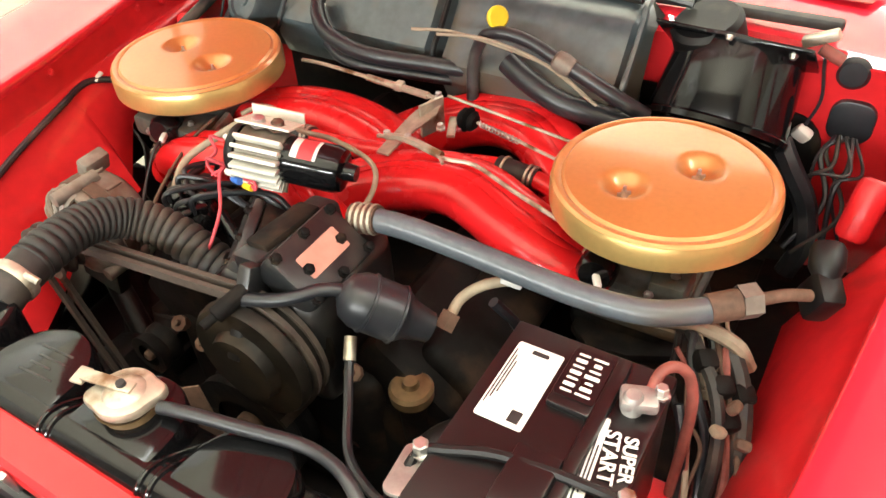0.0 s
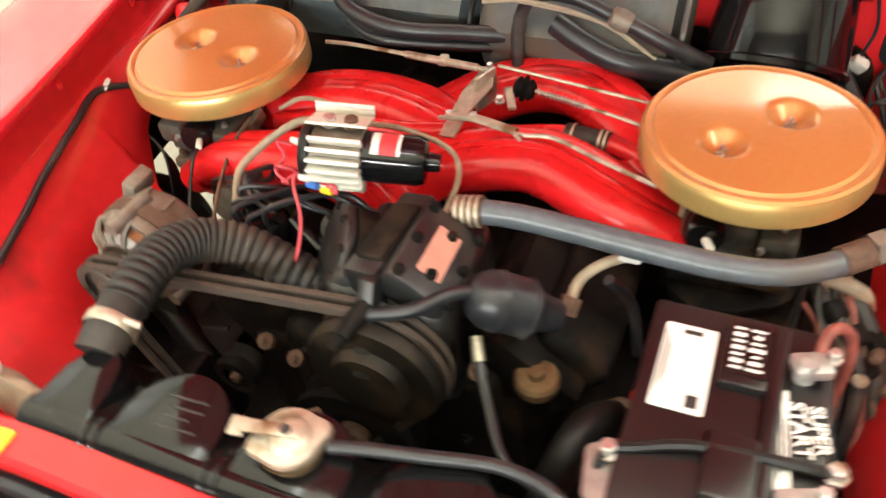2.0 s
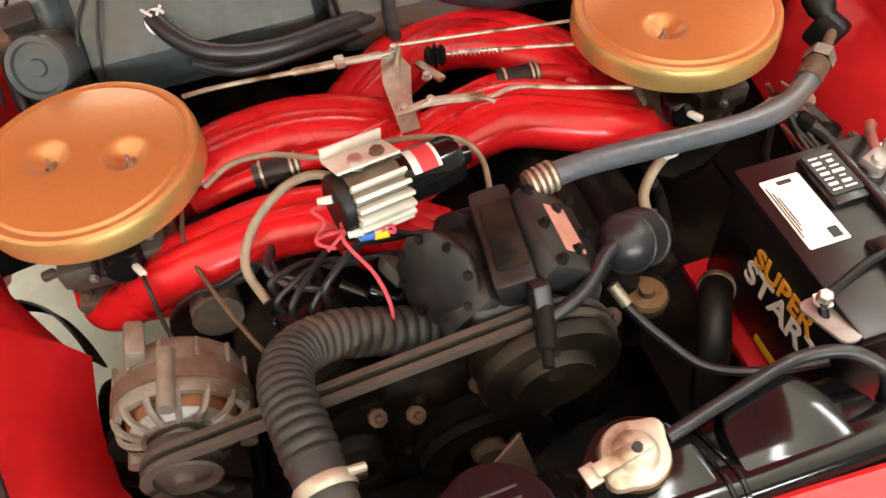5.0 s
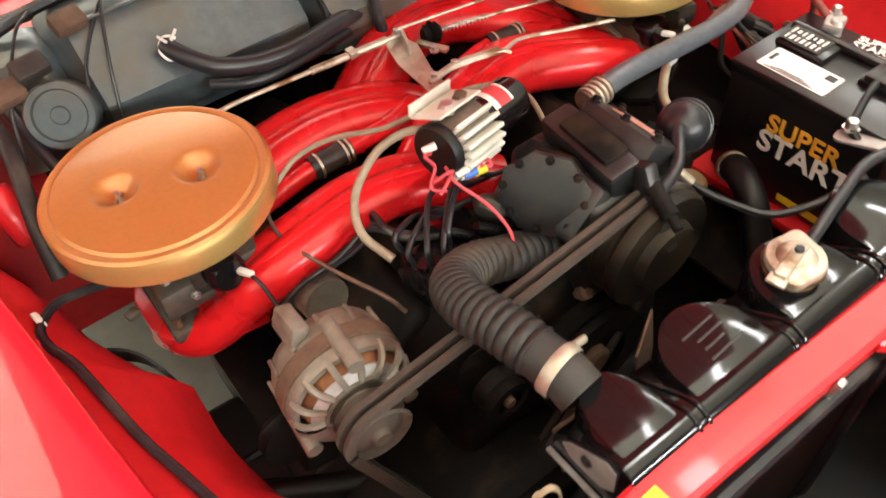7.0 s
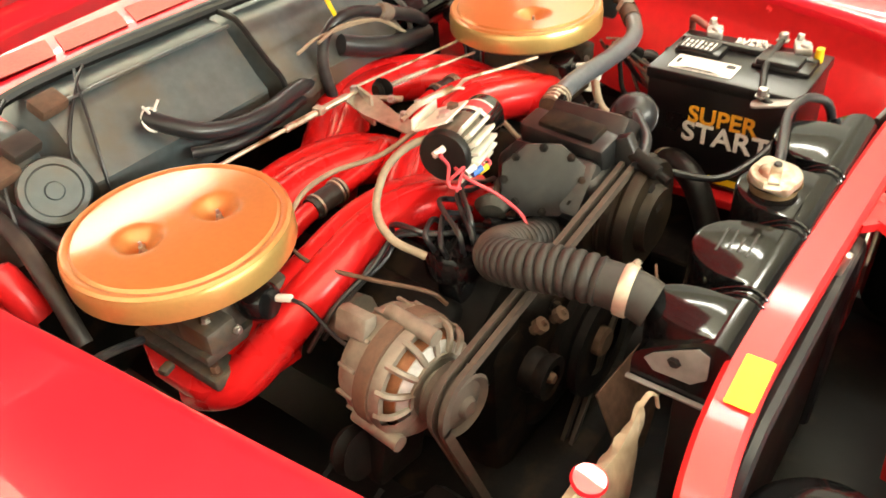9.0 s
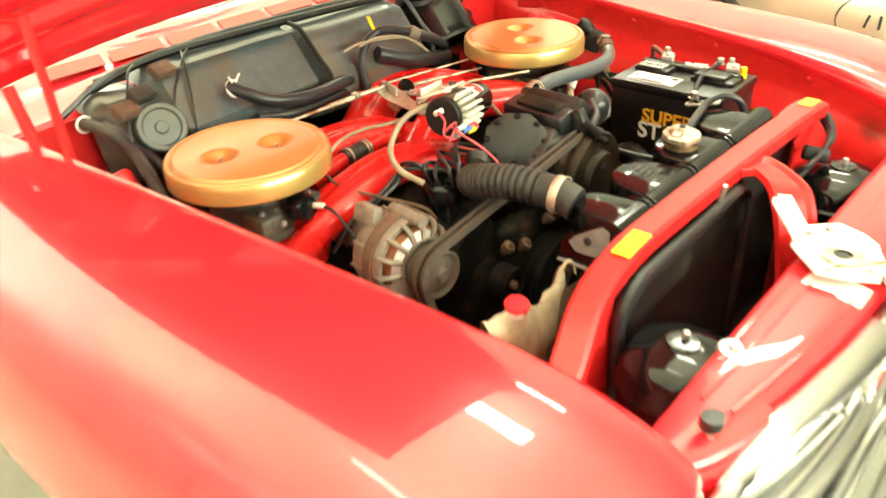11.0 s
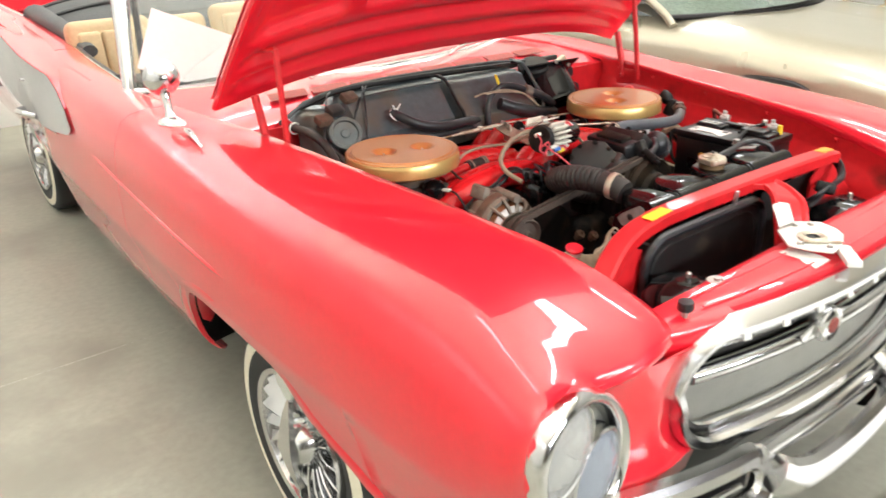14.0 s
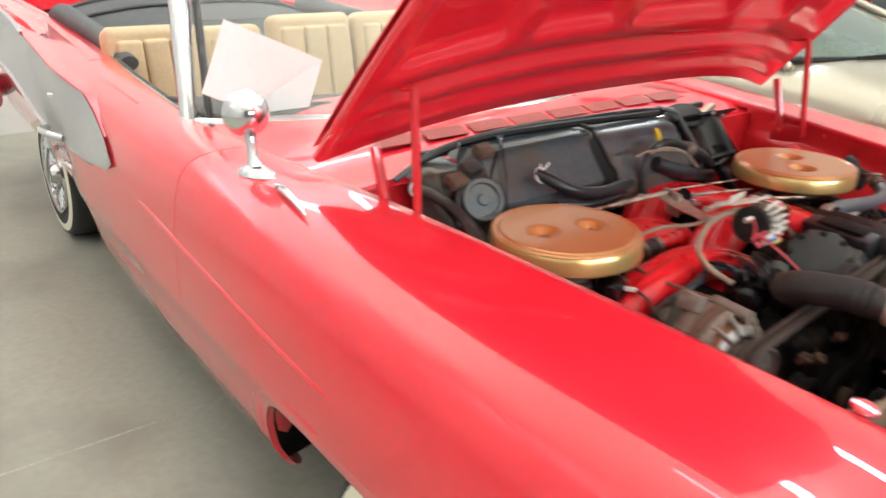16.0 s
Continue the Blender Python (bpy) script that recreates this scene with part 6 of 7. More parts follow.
for x in (-0.492, 0.56):
    st = thing("hood_stop", (x, 0.0, 0.845), "black rubber hood stop on a threaded stud", "hood stop", "hood stops")
    part("stud", tube([(x, 0.0, 0.845), (x, 0.0, 0.868)], 0.006, 8, smooth_path=False), STEEL, st)
    part("pad", lathe([(0.014, 0.862), (0.016, 0.866), (0.015, 0.88), (0, 0.882)], Matrix.Translation((x, 0.0, 0)), 20), RUBBER, st)

# ---- carburettors, linkage, lines and wiring ----
def line(name, pts, r, material, label, category, group="", ends=None, n=8):
    """A loose hose, pipe or wire, with end fittings if asked for."""
    t = thing(name, Vector(pts[len(pts) // 2]) - Vector((0, 0, r)), label, category, group)
    part("run", tube(pts, r, n, 6), material, t)
    for k in ends or ():
        a, b = (pts[0], pts[1]) if k == 0 else (pts[-1], pts[-2])
        d = (Vector(b) - Vector(a)).normalized()
        part("end_fitting", tube([Vector(a) - d * r, Vector(a) + d * r * 4], r * 1.35, 10, smooth_path=False), STEEL if r < 0.006 else ZINC, t)
    return t


CARB = mat("grimy_carburettor", (0.085, 0.078, 0.066), 0.55, 0.35, 0.35, 25, 0.06, 90, dirt=(0.12, 0.075, 0.04), dirt_amount=0.3, dirt_scale=22)
for s in (-1, 1):
    x, y = s * 0.445, 0.945
    carb = thing("carburettor", (x, y, 0.80), "grimy grey four-barrel carburettor under the air cleaner", "carburettor", "carburettors")
    part("base", block((0.15, 0.18, 0.018), pose(x, y, 0.815), 0.004), CARB, carb)
    part("bowl", block((0.14, 0.16, 0.055), pose(x, y, 0.845), 0.012, 2), CARB, carb)
    part("horn", lathe([(0.065, 0.87), (0.062, 0.916), (0, 0.916)], Matrix.Translation((x, y, 0)), 24), CARB, carb)
    for k in (-1, 1):
        part("float_cover", block((0.05, 0.07, 0.04), pose(x + k * 0.05, y - 0.075, 0.855), 0.008), CARB, carb)
        part("screw", bolt((x + k * 0.055, y - 0.085, 0.876), (0, 0, 1), 0.005), STEEL, carb)
        part("screw", bolt((x + k * 0.03, y - 0.113, 0.855), (0, -1, 0), 0.005), STEEL, carb)
    part("choke_housing", lathe([(0, 0.03), (0.022, 0.03), (0.028, 0.022), (0.028, 0), (0.02, -0.02)], along((-0.43 if s < 0 else 0.40, 0.845, 0.868), (-0.415 if s < 0 else 0.41, 0.72, 0.885)), 24), BLACK, carb, "gloss black choke housing")
    part("connector", block((0.011, 0.026, 0.010), pose((-0.408 if s < 0 else 0.41), 0.808, 0.872, 0, 0, 30), 0.004), WHITEPLASTIC, carb, "white wire connector")
    part("lever", block((0.012, 0.06, 0.025), pose(x - s * 0.078, y - 0.04, 0.85, 15), 0.003), ZINC, carb)
    fl = thing("manifold_flange", (x, y - 0.05, 0.755), "red manifold flange below the carburettor", "manifold flange", "manifold flanges")
    rim = [(-0.545, 0.905), (-0.538, 0.872), (-0.515, 0.848), (-0.46, 0.822), (-0.40, 0.815), (-0.365, 0.845), (-0.36, 0.95), (-0.38, 1.03), (-0.52, 1.03), (-0.545, 0.97)]
    part("plate" if s < 0 else "lower_plate", plate([(q, w) if s < 0 else (-q, w) for q, w in (rim if s < 0 else rim[::-1])], 0.022, pose(0, 0, 0.742 if s < 0 else 0.715), 0.006), RED_TUBE if s < 0 else GRIME, fl)
    part("neck", block((0.15, 0.17, 0.05), pose(x - s * 0.02, y + 0.0, 0.73), 0.02, 3), RED_TUBE if s < 0 else GRIME, fl)
    part("gasket", block((0.15, 0.19, 0.022), pose(x - s * -0.005, y - 0.005, 0.776), 0.006, 2), CARB, fl, "grimy carburettor gasket")
    for k in (-1, 1):
        part("stud", bolt((x + k * 0.065, y - 0.085, 0.788), (0, 0, 1), 0.007, 0.014), RUST, fl)

linkage = thing("throttle_linkage", (0.03, 1.0, 0.88), "tarnished steel throttle linkage bracket with a bell crank", "throttle linkage")
part("bracket", plate([(-0.022, -0.085), (0.006, -0.09), (0.012, -0.03), (0.03, 0.03), (0.018, 0.075), (-0.006, 0.075), (-0.02, 0.02)], 0.004, pose(0.008, 0.99, 0.908, 6, -12, 0), 0.001), ZINC, linkage)
part("upright", block((0.006, 0.05, 0.06), pose(0.02, 1.03, 0.905, 0, 0, -20), 0.001), ZINC, linkage)
part("bell_crank", lathe([(0, -0.016), (0.012, -0.016), (0.018, -0.010), (0.012, -0.004), (0.022, 0.0), (0.012, 0.004), (0.018, 0.010), (0.012, 0.016), (0, 0.016)], along((0.082, 1.045, 0.907), (0.2, 1.03, 0.90)), 20), GRIME, linkage)
part("crank_arm", block((0.014, 0.06, 0.007), pose(0.065, 1.02, 0.902, 0, 0, 25), 0.002), ZINC, linkage)
for p in ((0.0, 0.925, 0.922), (0.04, 0.925, 0.926), (0.02, 1.055, 0.93), (0.055, 1.0, 0.908)):
    part("bolt", bolt(p, (0, 0, 1), 0.006, 0.009), STEEL, linkage)
RODL = "bare steel throttle rod with a threaded end"
for pts, r, fat in (
    ([(-0.31, 1.093, 0.912), (-0.25, 1.087, 0.918), (-0.118, 1.067, 0.925), (0.02, 1.052, 0.928)], 0.0038, (2, 3)),
    ([(0.028, 1.072, 0.925), (0.126, 1.063, 0.92), (0.31, 1.037, 0.915)], 0.0028, ()),
    ([(0.10, 1.044, 0.906), (0.15, 1.035, 0.905), (0.31, 0.995, 0.90)], 0.003, (0,)),
    ([(-0.014, 0.918, 0.922), (0.04, 0.919, 0.926), (0.119, 0.903, 0.926), (0.169, 0.912, 0.922), (0.25, 0.885, 0.916), (0.33, 0.861, 0.91)], 0.0036, (0, 1)),
):
    rod = thing("throttle_rod", Vector(pts[1]) - Vector((0, 0, r)), RODL, "rod", "throttle rods")
    part("rod", tube(pts, r, 8, 6), ZINC, rod)
    if fat == (2, 3):
        part("sleeve", tube([Vector(pts[2]).lerp(Vector(pts[3]), f) for f in (-0.15, 0.85)], 0.0065, 8, smooth_path=False), ZINC, rod)
        part("clip", block((0.016, 0.02, 0.014), pose(-0.065, 1.062, 0.928), 0.003), ZINC, rod)
    if fat == (0, 1):
        part("sleeve", tube([(0.0, 0.92, 0.924), (0.045, 0.922, 0.928), (0.115, 0.905, 0.929)], 0.006, 8), ZINC, rod)
        part("hook", tube([(0.10, 0.906, 0.93), (0.118, 0.895, 0.93), (0.126, 0.888, 0.927)], 0.003, 6), ZINC, rod)
    if fat == (0,):
        part("spring", tube([(0.105 + 0.0012 * i, 1.0425 - 0.0003 * i + 0.005 * math.cos(i * 1.1), 0.906 + 0.005 * math.sin(i * 1.1)) for i in range(70)], 0.0011, 5, 1), STEEL, rod)

# runner couplers: short dark sleeves with wire clips
for a, b in (((-0.235, 0.928, 0.868), (-0.165, 0.928, 0.870)), ((0.165, 0.995, 0.868), (0.235, 0.99, 0.866))):
    cpl = thing("pipe_coupler", Vector(a) - Vector((0, 0, 0.02)), "black rubber coupler with spring clips on the balance pipe", "coupler", "couplers")
    part("sleeve", tube([a, b], 0.019, 16, smooth_path=False), RUBBER_DIRTY, cpl)
    for f in (0.15, 0.78, 0.9):
        p = Vector(a).lerp(Vector(b), f)
        part("clip", tube([p, p + (Vector(b) - Vector(a)).normalized() * 0.004], 0.0215, 16, smooth_path=False), ZINC, cpl)
line("balance_pipe", [(-0.33, 0.925, 0.85), (-0.23, 0.928, 0.868), (-0.10, 0.935, 0.868), (-0.02, 0.965, 0.86)], 0.016, RED_TUBE, "red balance pipe between the intake runners", "pipe", "balance pipes", n=12)
line("balance_pipe", [(0.31, 0.975, 0.85), (0.235, 0.99, 0.866), (0.16, 0.995, 0.866), (0.09, 0.985, 0.86)], 0.016, RED_TUBE, "red balance pipe between the intake runners", "pipe", "balance pipes", n=12)

# heater hoses
H1 = line("heater_hose", [(-0.318, 1.178, 1.003), (-0.298, 1.145, 0.988), (-0.262, 1.118, 0.968), (-0.20, 1.108, 0.952), (-0.134, 1.112, 0.945), (-0.052, 1.142, 0.935), (0.035, 1.172, 0.922)], 0.0145, RUBBER, "black rubber heater hose with a wire clamp", "hose", "heater hoses", n=12)
part("wire_clamp", tube([Vector((-0.312, 1.168, 0.999)) + Vector((0.016 * math.cos(a), 0.008 * math.sin(a) - 0.0, 0.016 * math.sin(a))) for a in np.linspace(0.6, 6.2, 14)], 0.0026, 6, 2), LABEL, H1, "bright wire clamp")
for k in (-1, 1):
    part("clamp_ear", tube([(-0.312 + 0.004 * k, 1.163, 1.014), (-0.312 + 0.014 * k, 1.158, 1.03)], 0.0024, 6, smooth_path=False), LABEL, H1)
H2 = line("heater_hose", [(-0.60, 1.285, 0.993), (-0.585, 1.215, 0.985), (-0.582, 1.127, 0.965), (-0.60, 1.03, 0.92), (-0.61, 0.98, 0.86)], 0.012, RUBBER_DIRTY, "dusty heater hose beside the heater box", "hose", "heater hoses", n=12)
part("wire_clamp", tube([Vector((-0.598, 1.265, 0.991)) + Vector((0.016 * math.cos(a), 0.004, 0.016 * math.sin(a))) for a in np.linspace(0.6, 6.2, 14)], 0.0026, 6, 2), LABEL, H2)
line("heater_hose", [(-0.56, 1.30, 0.99), (-0.553, 1.22, 0.965), (-0.54, 1.14, 0.93), (-0.52, 1.08, 0.88)], 0.011, RUBBER, "black rubber heater hose", "hose", "heater hoses", n=12)
H4 = line("brake_vacuum_hose", [(0.04, 1.135, 0.885), (0.038, 1.145, 0.95), (0.055, 1.145, 1.0), (0.09, 1.138, 1.024), (0.143, 1.142, 1.018), (0.20, 1.137, 0.998)], 0.011, RUBBER, "grey vacuum hose arching to a check valve", "hose", n=12)
part("check_valve", lathe([(0.010, -0.02), (0.016, -0.016), (0.018, 0), (0.016, 0.014), (0.010, 0.018)], along((0.212, 1.137, 0.993), (0.292, 1.14, 0.958)), 16), ALU, H4, "grey check valve")
part("second_run", tube([(0.225, 1.137, 0.988), (0.292, 1.138, 0.958), (0.35, 1.155, 0.922)], 0.0135, 12), RUBBER, H4)
line("drain_hose", [(0.10, 1.155, 0.965), (0.15, 1.14, 0.945), (0.215, 1.13, 0.925), (0.29, 1.15, 0.905), (0.36, 1.16, 0.89)], 0.02, RUBBER, "thick dull black hose below the heater box", "hose", n=14)
line("heater_hose", [(-0.28, 1.14, 0.93), (-0.21, 1.105, 0.925), (-0.10, 1.125, 0.915), (0.0, 1.165, 0.90)], 0.010, RUBBER, "black rubber heater hose", "hose", "heater hoses", n=10)
solo("yellow_plug", lathe([(0, 0.004), (0.016, 0.004), (0.019, 0.001), (0.019, -0.004)], along((0.085, 1.15, 1.045), (0.245, 1.03, 1.115)), 20), YELLOW, "yellow plastic cap on the heater box", "cap")
for x in (-0.035, 0.015):
    line("control_cable", [(x - 0.02, 1.10, 1.02), (x + 0.06, 1.12, 1.018), (0.18, 1.13, 0.99), (0.27, 1.14, 0.93)], 0.003, TANWIRE, "tan heater control cable", "cable", "control cables")
for x0, x1, y1 in ((-0.345, -0.40, 1.17), (-0.33, -0.43, 1.19), (-0.46, -0.55, 1.16)):
    line("heater_wire", [(x0, 1.29, 1.07), (x0 * 0.6 + x1 * 0.4, 1.25, 1.062), (x1, y1 + 0.02, 1.0), (x1 - 0.02, y1 - 0.01, 0.93)], 0.0026, RUBBER, "thin black wire over the heater box", "wire", "heater wires")
line("firewall_harness", [(-0.62, 1.32, 1.0), (-0.50, 1.315, 1.055), (-0.3, 1.31, 1.075), (-0.05, 1.31, 1.072), (0.18, 1.31, 1.066), (0.36, 1.31, 1.05)], 0.007, RUBBER, "black wiring harness along the firewall", "wiring")

# ignition wiring
dist = thing("distributor", (-0.20, 0.665, 0.8), "black distributor cap with plug wires", "distributor")
part("body", lathe([(0.028, 0.78), (0.03, 0.84), (0.044, 0.845), (0.046, 0.87), (0.036, 0.885), (0, 0.886)], Matrix.Translation((-0.205, 0.67, 0)), 24), BLACK, dist)
for i in range(8):
    a = 2 * math.pi * i / 8
    part("tower", lathe([(0.009, 0.86), (0.009, 0.892), (0, 0.892)], Matrix.Translation((-0.205 + 0.03 * math.cos(a), 0.67 + 0.03 * math.sin(a), 0)), 10), BLACK, dist)
rnd = random.Random(4)
for i in range(8):
    a = 2 * math.pi * i / 8 + 0.3
    x, y = -0.205 + 0.03 * math.cos(a), 0.67 + 0.03 * math.sin(a)
    ex, ey = ((-0.30 + 0.03 * i, 0.74 + 0.02 * rnd.random()) if i < 3 else (-0.16 + 0.03 * (i - 3), 0.715 + 0.03 * rnd.random()))
    line("plug_wire", [(x, y, 0.885), (x + (ex - x) * 0.2 - 0.02, y + 0.01, 0.905 + 0.015 * rnd.random()), (x + (ex - x) * 0.6, y + (ey - y) * 0.8 + 0.02 * rnd.random(), 0.90), (ex, ey, 0.875), (ex + 0.06 * (1 if i > 2 else -1), ey + 0.02, 0.84), (ex + 0.1 * (1 if i > 2 else -1), ey + 0.05, 0.77)], 0.0042, RUBBER, "dusty black spark plug wire", "wire", "plug wires")
for k in range(3):
    bx = -0.16 + k * 0.035
    solo("plug_boot", tube([(bx, 0.69 - 0.02 * k, 0.872), (bx + 0.05, 0.665 - 0.015 * k, 0.842)], 0.010, 12, smooth_path=False), BLACK, "gloss black plug wire boot", "plug boot", "plug boots")
line("coil_wire", [(-0.128, 0.765, 0.99), (-0.155, 0.785, 0.983), (-0.195, 0.795, 0.962), (-0.243, 0.776, 0.93), (-0.265, 0.732, 0.91), (-0.25, 0.685, 0.888)], 0.0062, TANWIRE, "grey-tan high tension coil wire", "wire", n=10)
line("vacuum_line", [(-0.302, 0.907, 0.895), (-0.257, 0.91, 0.92), (-0.2, 0.898, 0.93), (-0.128, 0.86, 0.935), (-0.036, 0.836, 0.955), (0.042, 0.822, 0.945), (0.07, 0.786, 0.93), (0.066, 0.734, 0.90)], 0.0042, TANWIRE, "thin tan vacuum line", "vacuum line", "vacuum lines")
line("vacuum_line", [(-0.338, 0.873, 0.895), (-0.342, 0.818, 0.882), (-0.316, 0.735, 0.872), (-0.283, 0.661, 0.86), (-0.268, 0.640, 0.835)], 0.0032, RUST, "brown steel vacuum line", "vacuum line", "vacuum lines")
line("choke_wire", [(-0.405, 0.80, 0.872), (-0.40, 0.775, 0.865), (-0.395, 0.74, 0.83), (-0.385, 0.71, 0.80)], 0.003, RUBBER, "thin black choke wire", "wire")
for k, pts in enumerate(([(-0.135, 0.715, 0.96), (-0.137, 0.69, 0.95), (-0.113, 0.655, 0.92), (-0.105, 0.619, 0.89), (-0.116, 0.602, 0.86)],
                         [(-0.15, 0.715, 0.95), (-0.165, 0.70, 0.962), (-0.15, 0.69, 0.975), (-0.135, 0.70, 0.96), (-0.16, 0.695, 0.94)],
                         [(-0.15, 0.725, 0.985), (-0.165, 0.715, 0.995), (-0.155, 0.71, 0.975), (-0.17, 0.70, 0.955), (-0.15, 0.695, 0.94)],
                         [(-0.09, 0.70, 0.945), (-0.075, 0.695, 0.94), (-0.08, 0.70, 0.95), (-0.11, 0.70, 0.945)])):
    line("coil_lead", pts, 0.0026, PINKWIRE, "red coil lead wire", "wire", "coil leads")
BLUE = mat("blue_plastic", (0.05, 0.16, 0.55), 0.4, 0, 0.1, 20, 0.0)
for p, c, w in (((-0.118, 0.697, 0.945), BLUE, "blue"), ((-0.10, 0.70, 0.937), YELLOW, "yellow"), ((-0.13, 0.70, 0.953), WHITEPLASTIC, "white"), ((-0.155, 0.735, 0.985), WHITEPLASTIC, "white")):
    solo("crimp_connector", tube([p, (p[0] + 0.018, p[1] - 0.004, p[2] + 0.003)], 0.0055, 10, smooth_path=False), c, w + " crimp connector on the coil leads", "connector", "crimp connectors")
solo("vacuum_advance", lathe([(0.006, -0.05), (0.007, -0.02), (0.02, -0.012), (0.03, 0), (0.02, 0.012), (0, 0.014)], along((-0.085, 0.685, 0.872), (-0.12, 0.67, 0.86)), 20), CARB, "grimy vacuum advance diaphragm", "diaphragm")

# cables round the battery
line("ground_cable", [(0.172, 0.571, 0.862), (0.185, 0.545, 0.842), (0.21, 0.505, 0.825), (0.245, 0.455, 0.815), (0.30, 0.42, 0.83), (0.36, 0.395, 0.86)], 0.0062, RUBBER, "black ground cable with a brass end", "cable", ends=(0,))
line("battery_cable", [(0.545, 0.605, 0.932), (0.548, 0.632, 0.945), (0.562, 0.650, 0.942), (0.577, 0.655, 0.92), (0.584, 0.655, 0.86), (0.58, 0.66, 0.70)], 0.0065, COPPERRED, "faded red battery cable", "cable", n=10)
for k, (pts, r, m) in enumerate((
    ([(0.54, 0.80, 0.855), (0.565, 0.77, 0.845), (0.595, 0.735, 0.83), (0.615, 0.70, 0.79), (0.62, 0.68, 0.70), (0.61, 0.67, 0.58)], 0.009, RUBBER_DIRTY),
    ([(0.575, 0.82, 0.845), (0.607, 0.79, 0.825), (0.63, 0.75, 0.80), (0.64, 0.72, 0.74), (0.63, 0.70, 0.6)], 0.013, RUBBER_DIRTY),
    ([(0.50, 0.79, 0.86), (0.551, 0.80, 0.862), (0.60, 0.80, 0.85), (0.62, 0.82, 0.80)], 0.010, TANWIRE),
    ([(0.59, 0.80, 0.84), (0.61, 0.74, 0.80), (0.635, 0.70, 0.72), (0.64, 0.66, 0.6)], 0.006, COPPERRED),
    ([(0.56, 0.72, 0.80), (0.575, 0.70, 0.77), (0.59, 0.68, 0.70), (0.585, 0.66, 0.6)], 0.007, RUBBER),
    ([(0.30, 0.72, 0.86), (0.33, 0.74, 0.80), (0.35, 0.72, 0.72)], 0.008, RUBBER))):
    line("harness_run", pts, r, m, "dusty cable of the engine bay harness", "wiring", "harness")
for p in ((0.572, 0.765, 0.842), (0.60, 0.745, 0.828), (0.625, 0.76, 0.81), (0.618, 0.72, 0.80)):
    solo("junction", block((0.03, 0.028, 0.026), pose(*p, 20, 15, 40), 0.008, 2), GRIME, "grimy cable junction by the battery", "cable junction", "junctions")
rng = random.Random(21)
for k in range(11):
    m = (TANWIRE, RUBBER_DIRTY, RUST, RUBBER, COPPERRED)[k % 5]
    q = Vector((0.53 + 0.05 * rng.random(), 0.76 + 0.08 * rng.random(), 0.845 + 0.02 * rng.random()))
    pts = [q]
    for i in range(6):
        q = q + Vector((0.014 + rng.uniform(-0.016, 0.016), -0.022 + rng.uniform(-0.024, 0.020), -0.026 - 0.012 * i + rng.uniform(-0.022, 0.022)))
        pts.append(Vector((min(q.x, 0.655), max(q.y, 0.655), max(q.z, 0.62))))
    line("loose_wire", pts, 0.0026 + 0.003 * rng.random(), m, "brittle dusty wire tangled behind the battery", "wire", "loose wires")
for k in range(5):
    p = (0.575 + 0.07 * rng.random(), 0.69 + 0.09 * rng.random(), 0.79 + 0.05 * rng.random())
    solo("wire_clip", block((0.02, 0.014, 0.016), pose(*p, 90 * rng.random(), 40 * rng.random(), 90 * rng.random()), 0.005, 2), (RUST, TANWIRE, ZINC)[k % 3], "tarnished metal wire clip", "clip", "wire clips")
# added sheet that imitates the shade at the bottom of the bay
tray2 = thing("dark_under_sheet", (CX, 0.7, 0.26), "black sheet added under the engine to keep the bay's bottom dark", "splash tray")
part("sheet", block((0.80, 1.2, 0.006), pose(CX, 0.72, 0.265), 0.002), SATIN, tray2)
part("lip", tube([(CX - 0.40, 0.12, 0.27), (CX + 0.40, 0.12, 0.27)], 0.01, 8, smooth_path=False), SATIN, tray2)
hold = thing("battery_hold_down", (0.44, 0.46, 0.90), "black steel battery hold-down with a bright bolt", "battery bracket")
part("strap", tube([(0.356, 0.42, 0.905), (0.363, 0.443, 0.918), (0.39, 0.452, 0.925), (0.438, 0.466, 0.932), (0.5, 0.473, 0.934), (0.57, 0.478, 0.93)], 0.006, 8), SATIN, hold)
part("foot", plate(rounded(0.03, 0.075, 0.012), 0.005, pose(0.36, 0.42, 0.908, -12, 0, 10), 0.001), LEAD, hold, "grey steel foot")
part("bolt", bolt((0.363, 0.443, 0.917), (0, 0, 1), 0.009, 0.014), STEEL, hold)
part("bolt", bolt((0.568, 0.478, 0.93), (0, 0, 1), 0.009, 0.014), STEEL, hold)
solo("battery_tray", block((0.23, 0.31, 0.02), pose(0.467, 0.52, 0.69), 0.004), RED_BAY, "red battery tray on the inner wing", "battery tray")
part("top_label", plate(rounded(0.045, 0.07, 0.003), 0.0008, pose(0.476, 0.60, 0.9315)), BATTERY, batt)
for i in range(7):
    for a, w in ((-0.011, 0.013), (0.008, 0.017 - 0.004 * (i % 3))):
        part("print_bar", plate(rounded(w, 0.0028 + 0.0022 * (i % 2), 0.0008), 0.0006, pose(0.476 + a, 0.573 + 0.009 * i, 0.9325)), LABEL, batt)
lab2 = part("label", plate(rounded(0.015, 0.12, 0.002), 0.0008, pose(0.519, 0.505, 0.9235, 0, 0, 6)), LABEL, batt, "white paper label with black print")
for i in range(3):
    part("print_bar", plate(rounded(0.0018, 0.09 - 0.02 * i, 0.0005), 0.0006, pose(0.515 + 0.004 * i, 0.505, 0.9245, 0, 0, 6)), INK, lab2)
part("vent_cap", block((0.05, 0.075, 0.014), pose(0.476, 0.452, 0.932), 0.005), BATTERY, batt)
part("lettering", words("SUPER", 0.020, pose(0.552, 0.527, 0.9240, 0, 0, -78), 0.0005, True), LABEL, batt, "white lettering")
